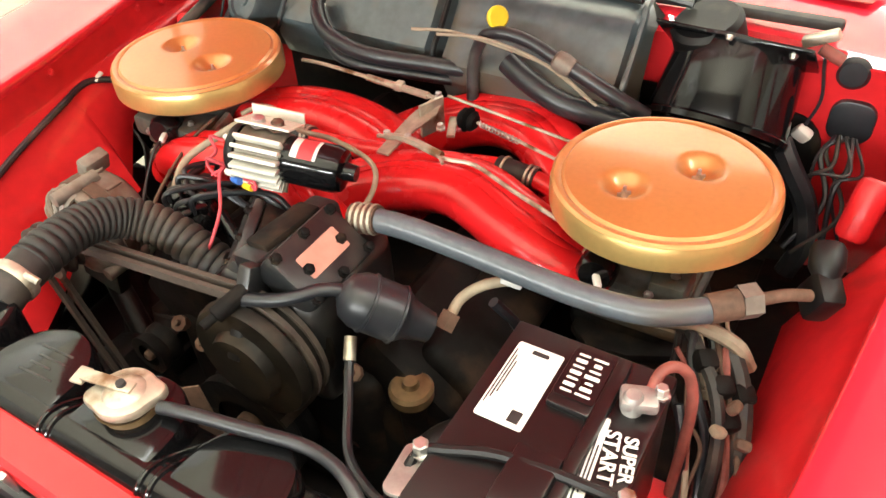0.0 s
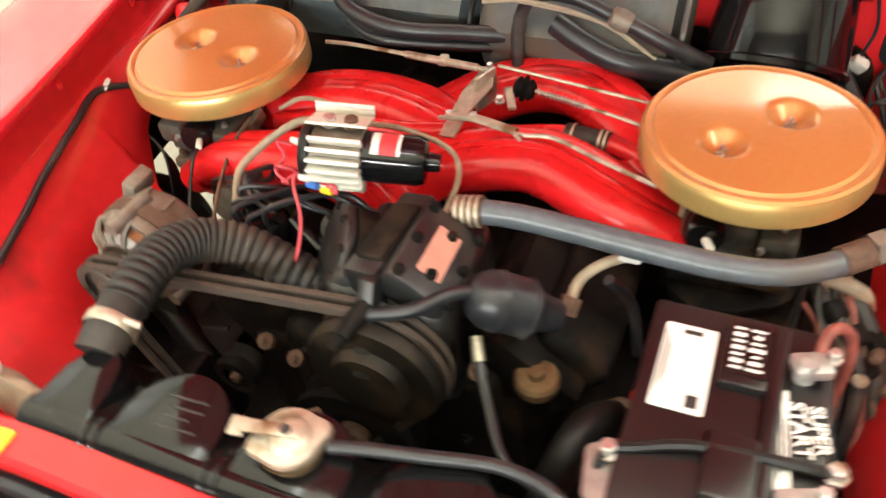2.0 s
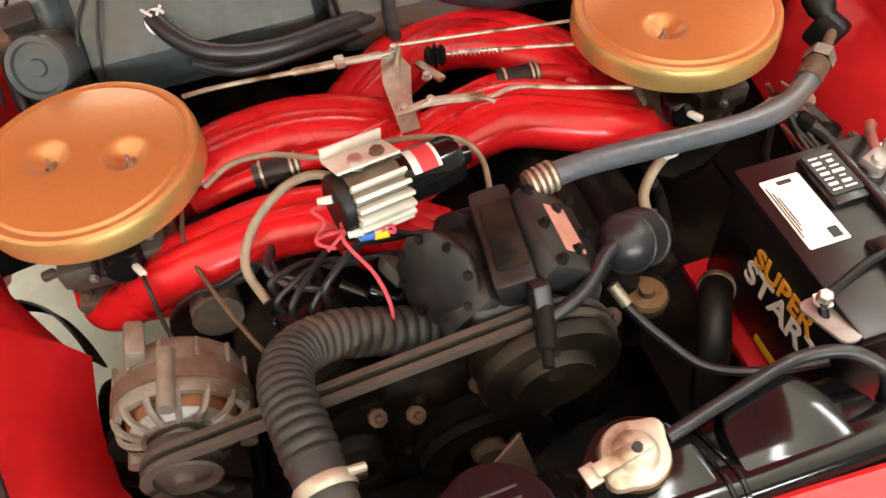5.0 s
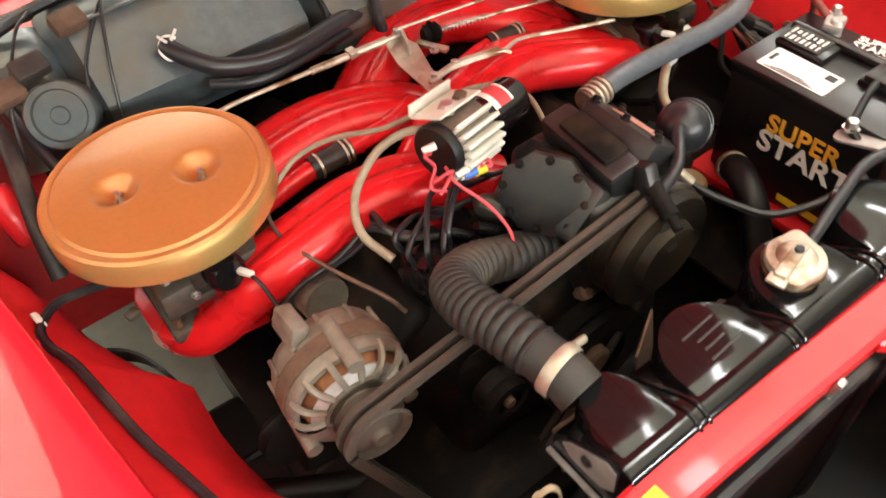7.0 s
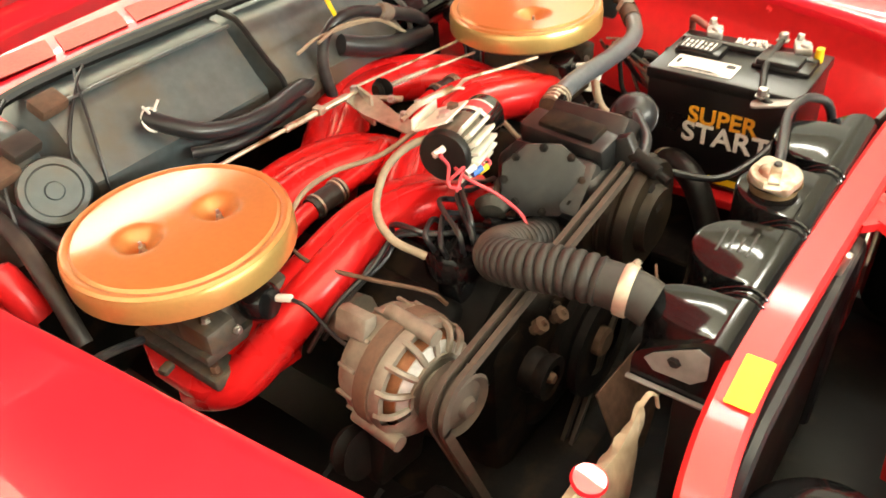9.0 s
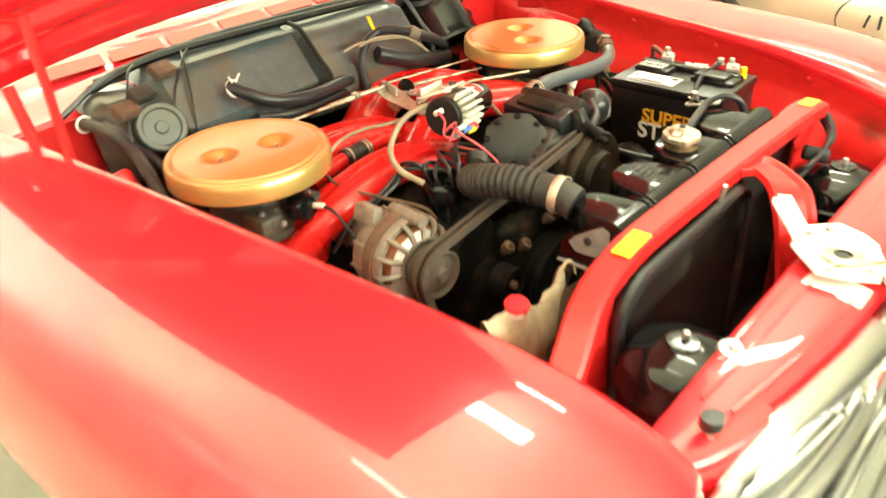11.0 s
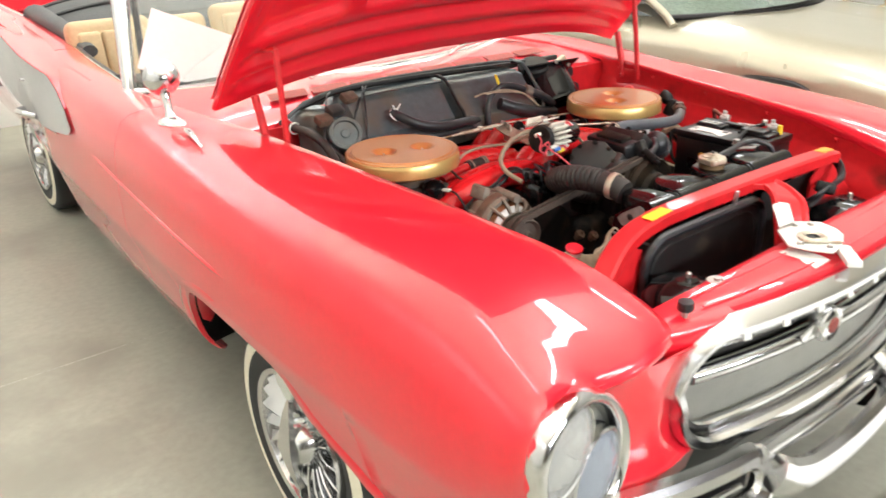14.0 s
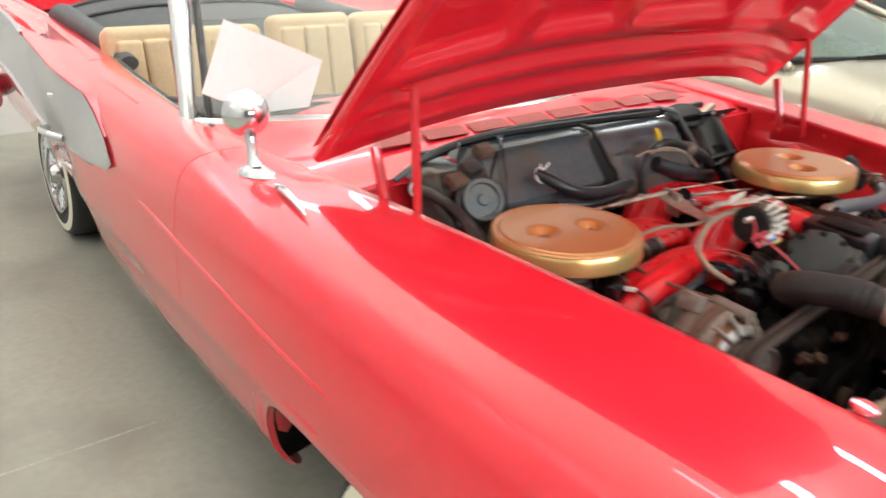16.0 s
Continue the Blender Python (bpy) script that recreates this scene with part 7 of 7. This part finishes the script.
part("lettering", words("START", 0.022, pose(0.534, 0.522, 0.9240, 0, 0, -78), 0.0005, True), LABEL, batt, "white lettering")
solo("battery_plug", lathe([(0, 0.95), (0.007, 0.95), (0.008, 0.935), (0.008, 0.925)], Matrix.Translation((0.515, 0.40, 0)), 12), YELLOW, "yellow plastic plug on the battery", "plug")

# firewall and wing fittings, driver's side
solo("grommet", lathe([(0, 0.01), (0.02, 0.009), (0.026, 0.003), (0.027, 0)], along((0.619, 1.334, 0.972), (0.619, 1.2, 0.985)), 20), RUBBER, "round black rubber grommet in the firewall", "grommet", "grommets")
gr = thing("grommet", (0.635, 1.32, 0.86), "large oval black rubber grommet with wires", "grommet", "grommets")
part("pad", plate(rounded(0.07, 0.075, 0.025), 0.014, pose(0.637, 1.334, 0.893, 90), 0.004), RUBBER, gr)
for k in range(7):
    sway = (0.0, 0.018, -0.012, 0.03, -0.022, 0.010, 0.024)[k]
    part("wire", tube([(0.622 + 0.005 * k, 1.315, 0.87), (0.605 + 0.008 * k + sway, 1.285 - sway, 0.84), (0.605 + 0.01 * k - sway, 1.25, 0.79 + sway), (0.585 + 0.012 * k + sway, 1.22 + sway, 0.70)], 0.0030 + 0.0008 * (k % 3), 6), (RUBBER, RUBBER_DIRTY, RUBBER)[k % 3], gr)
pl = thing("wire_plug", (0.572, 1.29, 0.85), "cream plastic wire plug hanging at the firewall", "plug")
part("body", block((0.03, 0.02, 0.026), pose(0.573, 1.29, 0.874, 20, 30, 0), 0.007, 2), WHITEPLASTIC, pl)
part("wire", tube([(0.573, 1.292, 0.886), (0.585, 1.31, 0.93), (0.575, 1.322, 0.98), (0.572, 1.33, 1.01)], 0.003, 6), RUBBER, pl)
sw = thing("door_switch_bracket", (0.573, 1.32, 1.0), "zinc bracket with a spring switch on the firewall", "bracket")
part("plate", block((0.055, 0.02, 0.016), pose(0.56, 1.325, 1.024, 0, -25, 0), 0.003), ZINC, sw)
part("switch", tube([(0.565, 1.31, 1.015), (0.60, 1.31, 1.0)], 0.010, 12, smooth_path=False), COPPERRED, sw)
for s, y, z in ((1, 1.11, 0.90), (-1, 1.12, 0.905)):
    x = CX + s * 0.665
    cup = thing("spring_cup", (x, y, z - 0.05), "red painted tubular spring cup on the inner wing", "bracket", "spring cups")
    part("tube", lathe([(0.019, -0.050), (0.023, -0.042), (0.024, 0.026), (0.021, 0.036), (0.013, 0.040), (0.012, 0.028)], along((x - s * 0.008, y - 0.02, z), (x + s * 0.006, y + 0.03, z + 0.085)), 24), RED_BAY, cup)
    part("hole", lathe([(0.0125, 0.029), (0, 0.028)], along((x - s * 0.008, y - 0.02, z), (x + s * 0.006, y + 0.03, z + 0.085)), 20), GRIME, cup)
    part("tail", tube([(x, y + 0.02, z - 0.02), (x - s * 0.01, y + 0.04, z - 0.07), (x, y + 0.06, z - 0.12)], 0.007, 8), RED_BAY, cup)

line("heater_hose", [(0.545, 1.26, 0.87), (0.572, 1.245, 0.835), (0.612, 1.235, 0.775), (0.625, 1.23, 0.70), (0.612, 1.22, 0.64)], 0.019, RUBBER, "thick black heater hose down the firewall", "hose")
# passenger side: cable along the wing, black splash flap
fc = thing("wing_cable", (-0.66, 0.85, 0.83), "black cable clipped along the inner wing", "cable")
part("run", tube([(-0.530, 0.30, 0.815), (-0.550, 0.40, 0.832), (-0.572, 0.50, 0.847), (-0.597, 0.596, 0.861), (-0.614, 0.656, 0.872), (-0.627, 0.724, 0.885), (-0.640, 0.794, 0.897), (-0.655, 0.834, 0.899), (-0.655, 0.870, 0.899), (-0.630, 0.912, 0.884), (-0.594, 0.936, 0.86), (-0.55, 0.95, 0.835)], 0.0065, 8), RUBBER, fc)
part("clip", block((0.010, 0.026, 0.006), pose(-0.652, 0.882, 0.902, 20, 30, 20), 0.003), WHITEPLASTIC, fc, "cream plastic clip")
fl = thing("splash_flap", (-0.55, 0.80, 0.74), "black rubber splash flap with a tarnished tab beside the carburettor", "rubber flap")
rows = [[Vector(p) + Vector((0.004, 0.012, -0.045)) * k for k in (0, 0.5, 1)] for p in spline([(-0.648, 0.90, 0.80), (-0.625, 0.893, 0.795), (-0.60, 0.888, 0.785), (-0.575, 0.875, 0.765), (-0.556, 0.85, 0.73), (-0.545, 0.823, 0.69)], 5)]
part("flap", skin(rows, 0.004), SATIN, fl)
part("tab", block((0.022, 0.016, 0.012), pose(-0.555, 0.90, 0.812, 10, 0, 15), 0.005), CARB, fl, "tarnished tab")

# washer bag ahead of the alternator
wash = thing("washer_bag", (-0.40, 0.36, 0.68), "yellowed translucent washer bag with a red cap", "washer bag")
BAG = mat("yellowed_plastic", (0.38, 0.32, 0.23), 0.5, 0, 0.35, 22, 0.04, 40)
top = spline([(-0.492, 0.348, 0.858), (-0.46, 0.343, 0.856), (-0.426, 0.338, 0.852), (-0.385, 0.337, 0.832), (-0.35, 0.337, 0.826), (-0.325, 0.336, 0.84), (-0.308, 0.334, 0.866)], 5)
rows = []
for i, a in enumerate(top):
    f = i / (len(top) - 1)
    row = []
    for k, (dy, dz) in enumerate(((0.0, 0.0), (0.012, -0.006), (0.022, -0.03), (0.026, -0.07), (0.018, -0.11), (0.0, -0.125), (-0.016, -0.11), (-0.018, -0.06), (-0.012, -0.02), (0.0, 0.0))):
        wide = 0.35 + 0.65 * math.sin(math.pi * min(1, f * 1.15)) ** 0.6 if f < 0.87 else 0.3
        row.append(Vector(a) + Vector((0, dy * wide, dz * wide)) + Vector((0, 0.006, 0.004)) * noise.noise(Vector((f * 9, k * 1.3, 2))) * min(k, 9 - k, 1))
    rows.append(row)
part("bag", skin(rows, 0), BAG, wash)
neck = along((-0.426, 0.338, 0.846), (-0.43, 0.325, 0.93))
part("neck_ring", lathe([(0.012, -0.004), (0.017, -0.002), (0.017, 0.009), (0.012, 0.010)], neck, 22), WHITEPLASTIC, wash, "cream plastic neck ring")
part("cap", lathe([(0.019, 0.009), (0.0205, 0.014), (0.018, 0.0175), (0, 0.018)], neck, 22), RED, wash, "red cap")
part("hook", tube([(-0.31, 0.335, 0.862), (-0.30, 0.33, 0.875), (-0.292, 0.325, 0.868), (-0.29, 0.322, 0.85)], 0.004, 8, squash=0.5), BAG, wash)

# wiring at the core support's far end
for k in range(4):
    line("lamp_wire", [(0.40 + 0.01 * k, 0.27, 0.90 - 0.01 * k), (0.452 + 0.006 * k, 0.25, 0.915), (0.475, 0.20, 0.90 - 0.008 * k), (0.44 - 0.012 * k, 0.165, 0.865), (0.38 - 0.02 * k, 0.17, 0.845), (0.33, 0.19 + 0.01 * k, 0.80)], 0.0048, RUBBER, "black headlamp wire over the core support", "wire", "lamp wires")
solo("lamp_connector", block((0.03, 0.05, 0.03), pose(0.37, 0.175, 0.85, 10, 20, 30), 0.006), SATIN, "black plastic wiring connector", "connector")

# fan and lower hardware in the dark
fan = thing("cooling_fan", (0.0, 0.43, 0.45), "dark steel fan behind the radiator with rusty blades", "fan")
part("hub", lathe([(0, -0.02), (0.04, -0.02), (0.045, 0.03), (0, 0.03)], along((0.0, 0.44, 0.62), (0.0, 0.6, 0.62)), 20), GRIME, fan)
for i in range(5):
    a = 2 * math.pi * i / 5 + 0.5
    m = Matrix.Translation((0.0, 0.435, 0.62)) @ Matrix.Rotation(-a, 4, "Y")
    part("blade", block((0.15, 0.004, 0.075), m @ pose(0.105, 0, 0, 28, 0, 0), 0.0015), RUST, fan)
for x, y, z, r, w in ((-0.02, 0.54, 0.62, 0.10, 0.05), (-0.20, 0.53, 0.70, 0.035, 0.04)):
    pw = thing("pulley_wheel", (x, y, z - r), "grimy black accessory pulley", "pulley", "pulleys")
    axle = along((x, y, z), (x, y + 1, z))
    part("rim", lathe([(r * 0.6, -w / 2), (r, -w / 2), (r, -w / 5), (r * 0.88, 0), (r, w / 5), (r, w / 2), (r * 0.6, w / 2)], axle, 36), GRIME, pw)
    part("web", lathe([(0, -w * 0.2), (r * 0.62, -w * 0.3), (r * 0.62, w * 0.3), (0, w * 0.3)], axle, 28), GRIME, pw)
    part("hub", lathe([(0, -w * 0.6), (r * 0.2, -w * 0.6), (r * 0.26, -w * 0.5), (r * 0.26, -w * 0.15)], axle, 18), RUST, pw, "rusty hub bolt")
front = thing("timing_cover", (0.02, 0.60, 0.45), "grimy black engine front cover with bolts", "engine cover")
part("cover", block((0.34, 0.07, 0.30), pose(0.02, 0.605, 0.62), 0.03, 3), GRIME, front)
for a, c in ((-0.10, 0.74), (0.12, 0.74), (0.14, 0.62), (-0.13, 0.60), (0.02, 0.77)):
    part("bolt", bolt((a, 0.568, c), (0, -1, 0), 0.008, 0.01), GRIME, front)
for x, y, z in ((-0.16, 0.56, 0.745), (-0.11, 0.555, 0.73), (-0.02, 0.56, 0.75), (0.17, 0.57, 0.80)):
    solo("sensor", lathe([(0, -0.012), (0.008, -0.012), (0.008, 0), (0.013, 0), (0.013, 0.012), (0.006, 0.014), (0.004, 0.02), (0, 0.02)], along((x, y, z), (x + 0.1, y - 0.4, z + 0.5)), 8), RUST, "small tarnished brass sender on the engine front", "sender", "senders")
solo("thermostat_housing", block((0.09, 0.07, 0.07), pose(-0.04, 0.64, 0.80, 10, 0, 20), 0.018, 3), GRIME, "grimy cast thermostat housing", "housing")
cross = thing("cross_member", (CX, 0.55, 0.28), "black steel front cross member under the engine", "chassis part")
for s in (-1, 1):
    part("frame_rail", block((0.11, 1.0, 0.13), pose(CX + s * 0.46, 0.55, 0.45), 0.012, 2), SATIN, cross, "black steel frame rail")
    part("control_arm", tube([(CX + s * 0.42, 0.60, 0.50), (CX + s * 0.56, 0.70, 0.52), (CX + s * 0.68, 0.78, 0.50)], 0.028, 10), GRIME, cross, "grimy suspension arm")
part("beam", block((0.95, 0.28, 0.16), pose(CX, 0.62, 0.36), 0.03, 2), GRIME, cross)
for s in (-1, 1):
    part("rail", block((0.10, 1.3, 0.12), pose(CX + s * 0.44, 0.75, 0.42), 0.02, 2), SATIN, cross)
    part("control_arm", tube([(CX + s * 0.42, 0.62, 0.52), (CX + s * 0.60, 0.70, 0.56), (CX + s * 0.74, 0.77, 0.50)], 0.022, 10), SATIN, cross)
    part("splash_apron", block((0.10, 0.34, 0.16), pose(CX + s * 0.42, 0.45, 0.48, 0, s * 20, 0), 0.02, 2), SATIN, cross)
tower = part("spring_tower", block((0.25, 0.40, 0.12), pose(-0.50, 0.725, 0.44, 4, 6, 0), 0.04, 3), SATIN, cross, "black pressed steel spring tower")
for k in range(3):
    part("pressed_rib", tube([(-0.60, 0.60 + 0.10 * k, 0.492), (-0.50, 0.585 + 0.10 * k, 0.503), (-0.40, 0.60 + 0.10 * k, 0.51)], 0.010, 8), SATIN, tower)
brk = thing("alternator_bracket", (-0.42, 0.60, 0.68), "black steel bracket below the alternator", "bracket")
part("arm", block((0.09, 0.03, 0.10), pose(-0.42, 0.62, 0.72, 0, 15, 0), 0.008), GRIME, brk)
part("roller", lathe([(0, -0.02), (0.03, -0.02), (0.035, -0.01), (0.024, 0), (0.035, 0.01), (0, 0.012)], along((-0.475, 0.64, 0.735), (-0.47, 0.5, 0.76)), 24), GRIME, brk)
exh = thing("exhaust_manifold", (-0.33, 0.8, 0.7), "rough rusty grey exhaust manifold beside the block", "exhaust manifold")
part("casting", tube([(-0.33, 0.75, 0.80), (-0.335, 0.82, 0.79), (-0.34, 0.95, 0.77), (-0.33, 1.1, 0.74)], 0.036, 14), ALU, exh)

solo("refrigerant_pipe", tube([(0.264, 0.665, 0.862), (0.268, 0.69, 0.878), (0.29, 0.712, 0.893), (0.325, 0.735, 0.898), (0.36, 0.76, 0.89)], 0.0075, 10), TANWIRE, "dirty tan refrigerant pipe with a brass nut", "pipe")
solo("pipe_nut", lathe([(0.014, -0.012), (0.014, 0.012), (0, 0.012)], along((0.263, 0.662, 0.86), (0.266, 0.68, 0.875)), 6), RUST, "rusty brass pipe nut", "nut")
solo("wire_tag", block((0.03, 0.012, 0.022), pose(0.325, 0.728, 0.905, 10, 20, 20), 0.003), LABEL, "white tape tag on the pipe", "tag")
lower = thing("lower_hose", (0.32, 0.55, 0.74), "thick dull black lower radiator hose", "hose")
part("hose", tube([(0.36, 0.60, 0.74), (0.325, 0.56, 0.77), (0.30, 0.51, 0.75), (0.28, 0.46, 0.66)], 0.024, 14), SATIN, lower)
part("clamp", lathe([(0.024, -0.006), (0.0265, -0.006), (0.0265, 0.006), (0.024, 0.006)], along((0.352, 0.592, 0.748), (0.34, 0.577, 0.758)), 20), ZINC, lower)
# ---- the neighbouring car ----
other = thing("coupe_car", (2.8, 1.9, 0), "champagne coloured coupe parked alongside with a round number decal", "car")
OX, OW = 2.82, 0.92


def coupe_half(y):
    return float(np.interp(y, (0.05, 0.2, 0.5, 1.0, 2.0, 4.2), (0.55, 0.74, 0.86, 0.91, 0.92, 0.90)))


def coupe_top(y):
    return float(np.interp(y, (0.05, 0.15, 0.4, 0.9, 1.7, 2.2, 4.2), (0.62, 0.72, 0.84, 0.93, 1.0, 1.01, 1.01)))


for s in (-1, 1):
    ys = sorted(set(stations(0.05, 4.2, 0.08) + [0.8499, 0.86, 0.88, 1.56, 1.58, 1.5901]))
    rows = []
    for y in ys:
        hw, tz = coupe_half(y), coupe_top(y)
        low = arch(y, 1.22, 0.37, 0.76, 0.22)
        side = [(0.0, tz), (0.30 * hw, tz - 0.004), (0.6 * hw, tz - 0.012), (0.78 * hw, tz - 0.03), (0.9 * hw, tz - 0.07), (0.97 * hw, tz - 0.105), (hw, tz - 0.15)]
        top_z = tz - 0.15
        side += [(hw + 0.005, top_z + (low - top_z) * f if low < top_z else top_z) for f in (0.3, 0.6, 0.85)] + [(hw - 0.01, min(low, top_z))]
        rows.append([Vector((OX + s * x, y, z)) for x, z in side])
    part("body_side", skin(rows, 0.01), BEIGE, other, "champagne metallic paint")
    rim = [Vector((OX + s * (coupe_half(y) + 0.004), y, min(arch(y, 1.22, 0.37, 0.76, 0.22), coupe_top(y) - 0.15))) for y in np.linspace(0.852, 1.588, 25)]
    part("arch_liner", tube(rim, 0.02, 8, smooth_path=False), SATIN, other)
    m = pose(OX + s * 0.80, 1.22, 0.34, 0, s * 90, 0)
    t = part("wheel", lathe([(0.2, -0.1), (0.30, -0.1), (0.32, -0.06), (0.32, 0.06), (0.30, 0.09), (0.2, 0.08)], m, 36), TYRE, other, "black tyre")
    part("rim", lathe([(0.2, 0.07), (0.19, 0.09), (0.05, 0.06), (0, 0.065)], m, 24), ALU, t)
    # black block imitates the shade below the sill
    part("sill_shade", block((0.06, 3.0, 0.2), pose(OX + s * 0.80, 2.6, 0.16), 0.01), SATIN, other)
    part("door_seam", tube([(OX + s * (coupe_half(2.0) + 0.006), 1.98, 0.3), (OX + s * (coupe_half(2.0) + 0.008), 1.96, 0.72), (OX + s * (coupe_half(2.0) * 0.97), 1.94, 0.88), (OX + s * coupe_half(2.0) * 0.9, 1.93, 0.93)], 0.004, 6), SATIN, other)
    part("pillar", tube([(OX + s * 0.815, 1.86, 0.95), (OX + s * 0.79, 1.98, 1.03), (OX + s * 0.69, 2.35, 1.18), (OX + s * 0.61, 2.62, 1.262), (OX + s * 0.60, 3.2, 1.28), (OX + s * 0.66, 4.0, 1.12)], 0.022, 10), BEIGE, other)
    part("side_window", skin([[Vector((OX + s * 0.83, y, 0.99)), Vector((OX + s * (0.83 - 0.5 * (z - 0.99)), y + 0.1, z))] for y, z in ((1.98, 1.01), (2.2, 1.10), (2.6, 1.22), (3.1, 1.25), (3.7, 1.10))], 0.004), mat("dark_window", (0.03, 0.035, 0.035), 0.08, 0, 0.1, 3, 0.0), other, "dark side window")
    part("door_mirror", block((0.14, 0.07, 0.10), pose(OX + s * 0.95, 2.25, 1.02), 0.03, 4), BEIGE, other)
WSCREEN = mat("green_reflecting_screen", (0.10, 0.135, 0.11), 0.06, 0, 0.3, 2.5, 0.0, spec=0.8)
part("windscreen", skin([[Vector((OX + u * (0.80 - 0.19 * f), 1.92 - 0.30 * (1 - u * u) + 0.70 * f + 0.16 * (1 - u * u) * f, 0.985 + 0.275 * f)) for u in np.linspace(-1, 1, 15)] for f in np.linspace(0, 1, 6)], 0.006), WSCREEN, other, "greenish windscreen")
part("roof", skin([[Vector((OX + u * 0.63, y, z + 0.03 * (1 - u * u))) for u in np.linspace(-1, 1, 11)] for y, z in ((2.58, 1.255), (2.8, 1.265), (3.3, 1.265), (3.8, 1.19), (4.2, 1.0))], 0.01), BEIGE, other)
part("wiper_cowl", tube([(OX + u * 0.79, 1.90 - 0.30 * (1 - u * u), 0.988) for u in np.linspace(-1, 1, 17)], 0.016, 8), SATIN, other, "black wiper cowl")
part("wiper", tube([(OX - 0.5, 1.70, 1.0), (OX - 0.1, 1.60, 1.01), (OX + 0.3, 1.60, 1.02)], 0.008, 8), SATIN, other)
flank = OX - coupe_half(0.55) - 0.006
ringpts = [Vector((flank - 0.004, 0.47 + 0.15 * math.cos(a), 0.70 + 0.10 * math.sin(a))) for a in np.linspace(0, 2 * math.pi, 41)]
decal = part("number_decal", tube(ringpts, 0.003, 6, smooth_path=False), INK, other, "black decal ring")
for k in range(3):
    part("decal_bar", block((0.003, 0.010, 0.05), pose(flank - 0.004, 0.42 + 0.045 * k, 0.70, 15 * (k - 1)), 0.001), INK, decal)
part("nose", block((1.1, 0.1, 0.35), pose(OX, 0.09, 0.42), 0.05, 3), BEIGE, other)

# ---- far end of the hall ----
FAR_RED = mat("faded_red_paint", (0.42, 0.05, 0.04), 0.5, 0, 0.2, 8, 0.02)
BLUEGREY = mat("pale_blue_panel", (0.42, 0.55, 0.66), 0.5, 0, 0.08, 3, 0.01)
cab = thing("storage_cabinet", (9.0, 5.25, 0), "pale blue steel storage cabinet against the wall", "cabinet")
part("body", block((0.5, 1.15, 1.9), pose(9.0, 5.25, 0.96), 0.01), BLUEGREY, cab)
for s in (-1, 1):
    d = part("door", block((0.02, 0.55, 1.8), pose(8.74, 5.25 + s * 0.285, 0.96), 0.005), BLUEGREY, cab)
    part("handle", block((0.03, 0.02, 0.12), pose(8.715, 5.25 + s * 0.05, 1.0), 0.004), STEEL, d)
    for k in range(4):
        part("louvre", block((0.008, 0.3, 0.012), pose(8.728, 5.25 + s * 0.285, 1.55 + 0.04 * k), 0.002), BLUEGREY, d)
cart = thing("tool_cart", (8.6, 4.5, 0), "red tool cart with a black tray and odds and ends", "tool cart")
part("body", block((0.42, 0.5, 0.55), pose(8.6, 4.5, 0.42), 0.015), FAR_RED, cart)
for k in range(3):
    dr = part("drawer", block((0.02, 0.44, 0.14), pose(8.38, 4.5, 0.26 + 0.165 * k), 0.006), FAR_RED, cart)
    part("handle", block((0.02, 0.2, 0.015), pose(8.365, 4.5, 0.30 + 0.165 * k), 0.004), STEEL, dr)
part("tray", block((0.40, 0.48, 0.03), pose(8.6, 4.5, 0.71), 0.008), RUBBER, cart)
for sx in (-1, 1):
    for sy in (-1, 1):
        part("caster", lathe([(0, -0.02), (0.06, -0.02), (0.07, 0), (0.06, 0.02), (0, 0.02)], pose(8.6 + sx * 0.15, 4.5 + sy * 0.18, 0.075, 90, 0, 0), 20), RUBBER, cart)
solo("plastic_jug", lathe([(0, 0), (0.08, 0), (0.09, 0.02), (0.09, 0.16), (0.05, 0.22), (0.03, 0.24), (0.03, 0.27), (0, 0.27)], Matrix.Translation((8.58, 4.62, 0.725)), 20), FAR_RED, "red plastic jug standing on the tool cart", "jug")
solo("tool_bag", block((0.26, 0.2, 0.16), pose(8.6, 4.38, 0.806), 0.04, 3), DARKCLOTH, "dark cloth tool bag on the tool cart", "bag")
solo("yellow_can", lathe([(0, 0), (0.06, 0), (0.06, 0.17), (0.055, 0.18), (0, 0.18)], Matrix.Translation((8.66, 4.68, 0.725)), 20), YELLOW, "yellow tin can on the tool cart", "can")
lad = thing("step_ladder", (9.2, 4.0, 0), "wooden step ladder leaning on the wall", "ladder")
for s in (-1, 1):
    part("rail", block((0.08, 0.05, 2.2), pose(9.2, 4.0 + s * 0.24, 1.1, 0, 8, 0), 0.006), TAN, lad)
for k in range(7):
    part("rung", block((0.08, 0.46, 0.025), pose(9.08 + 0.04 * k, 4.0, 0.25 + 0.28 * k), 0.004), TAN, lad)
solo("white_slab", block((1.7, 1.1, 0.02), pose(1.02, -0.685, 0.011, 0, 0, 1), 0.004), PAPER, "flat white slab lying on the floor ahead of the bumper", "display board")
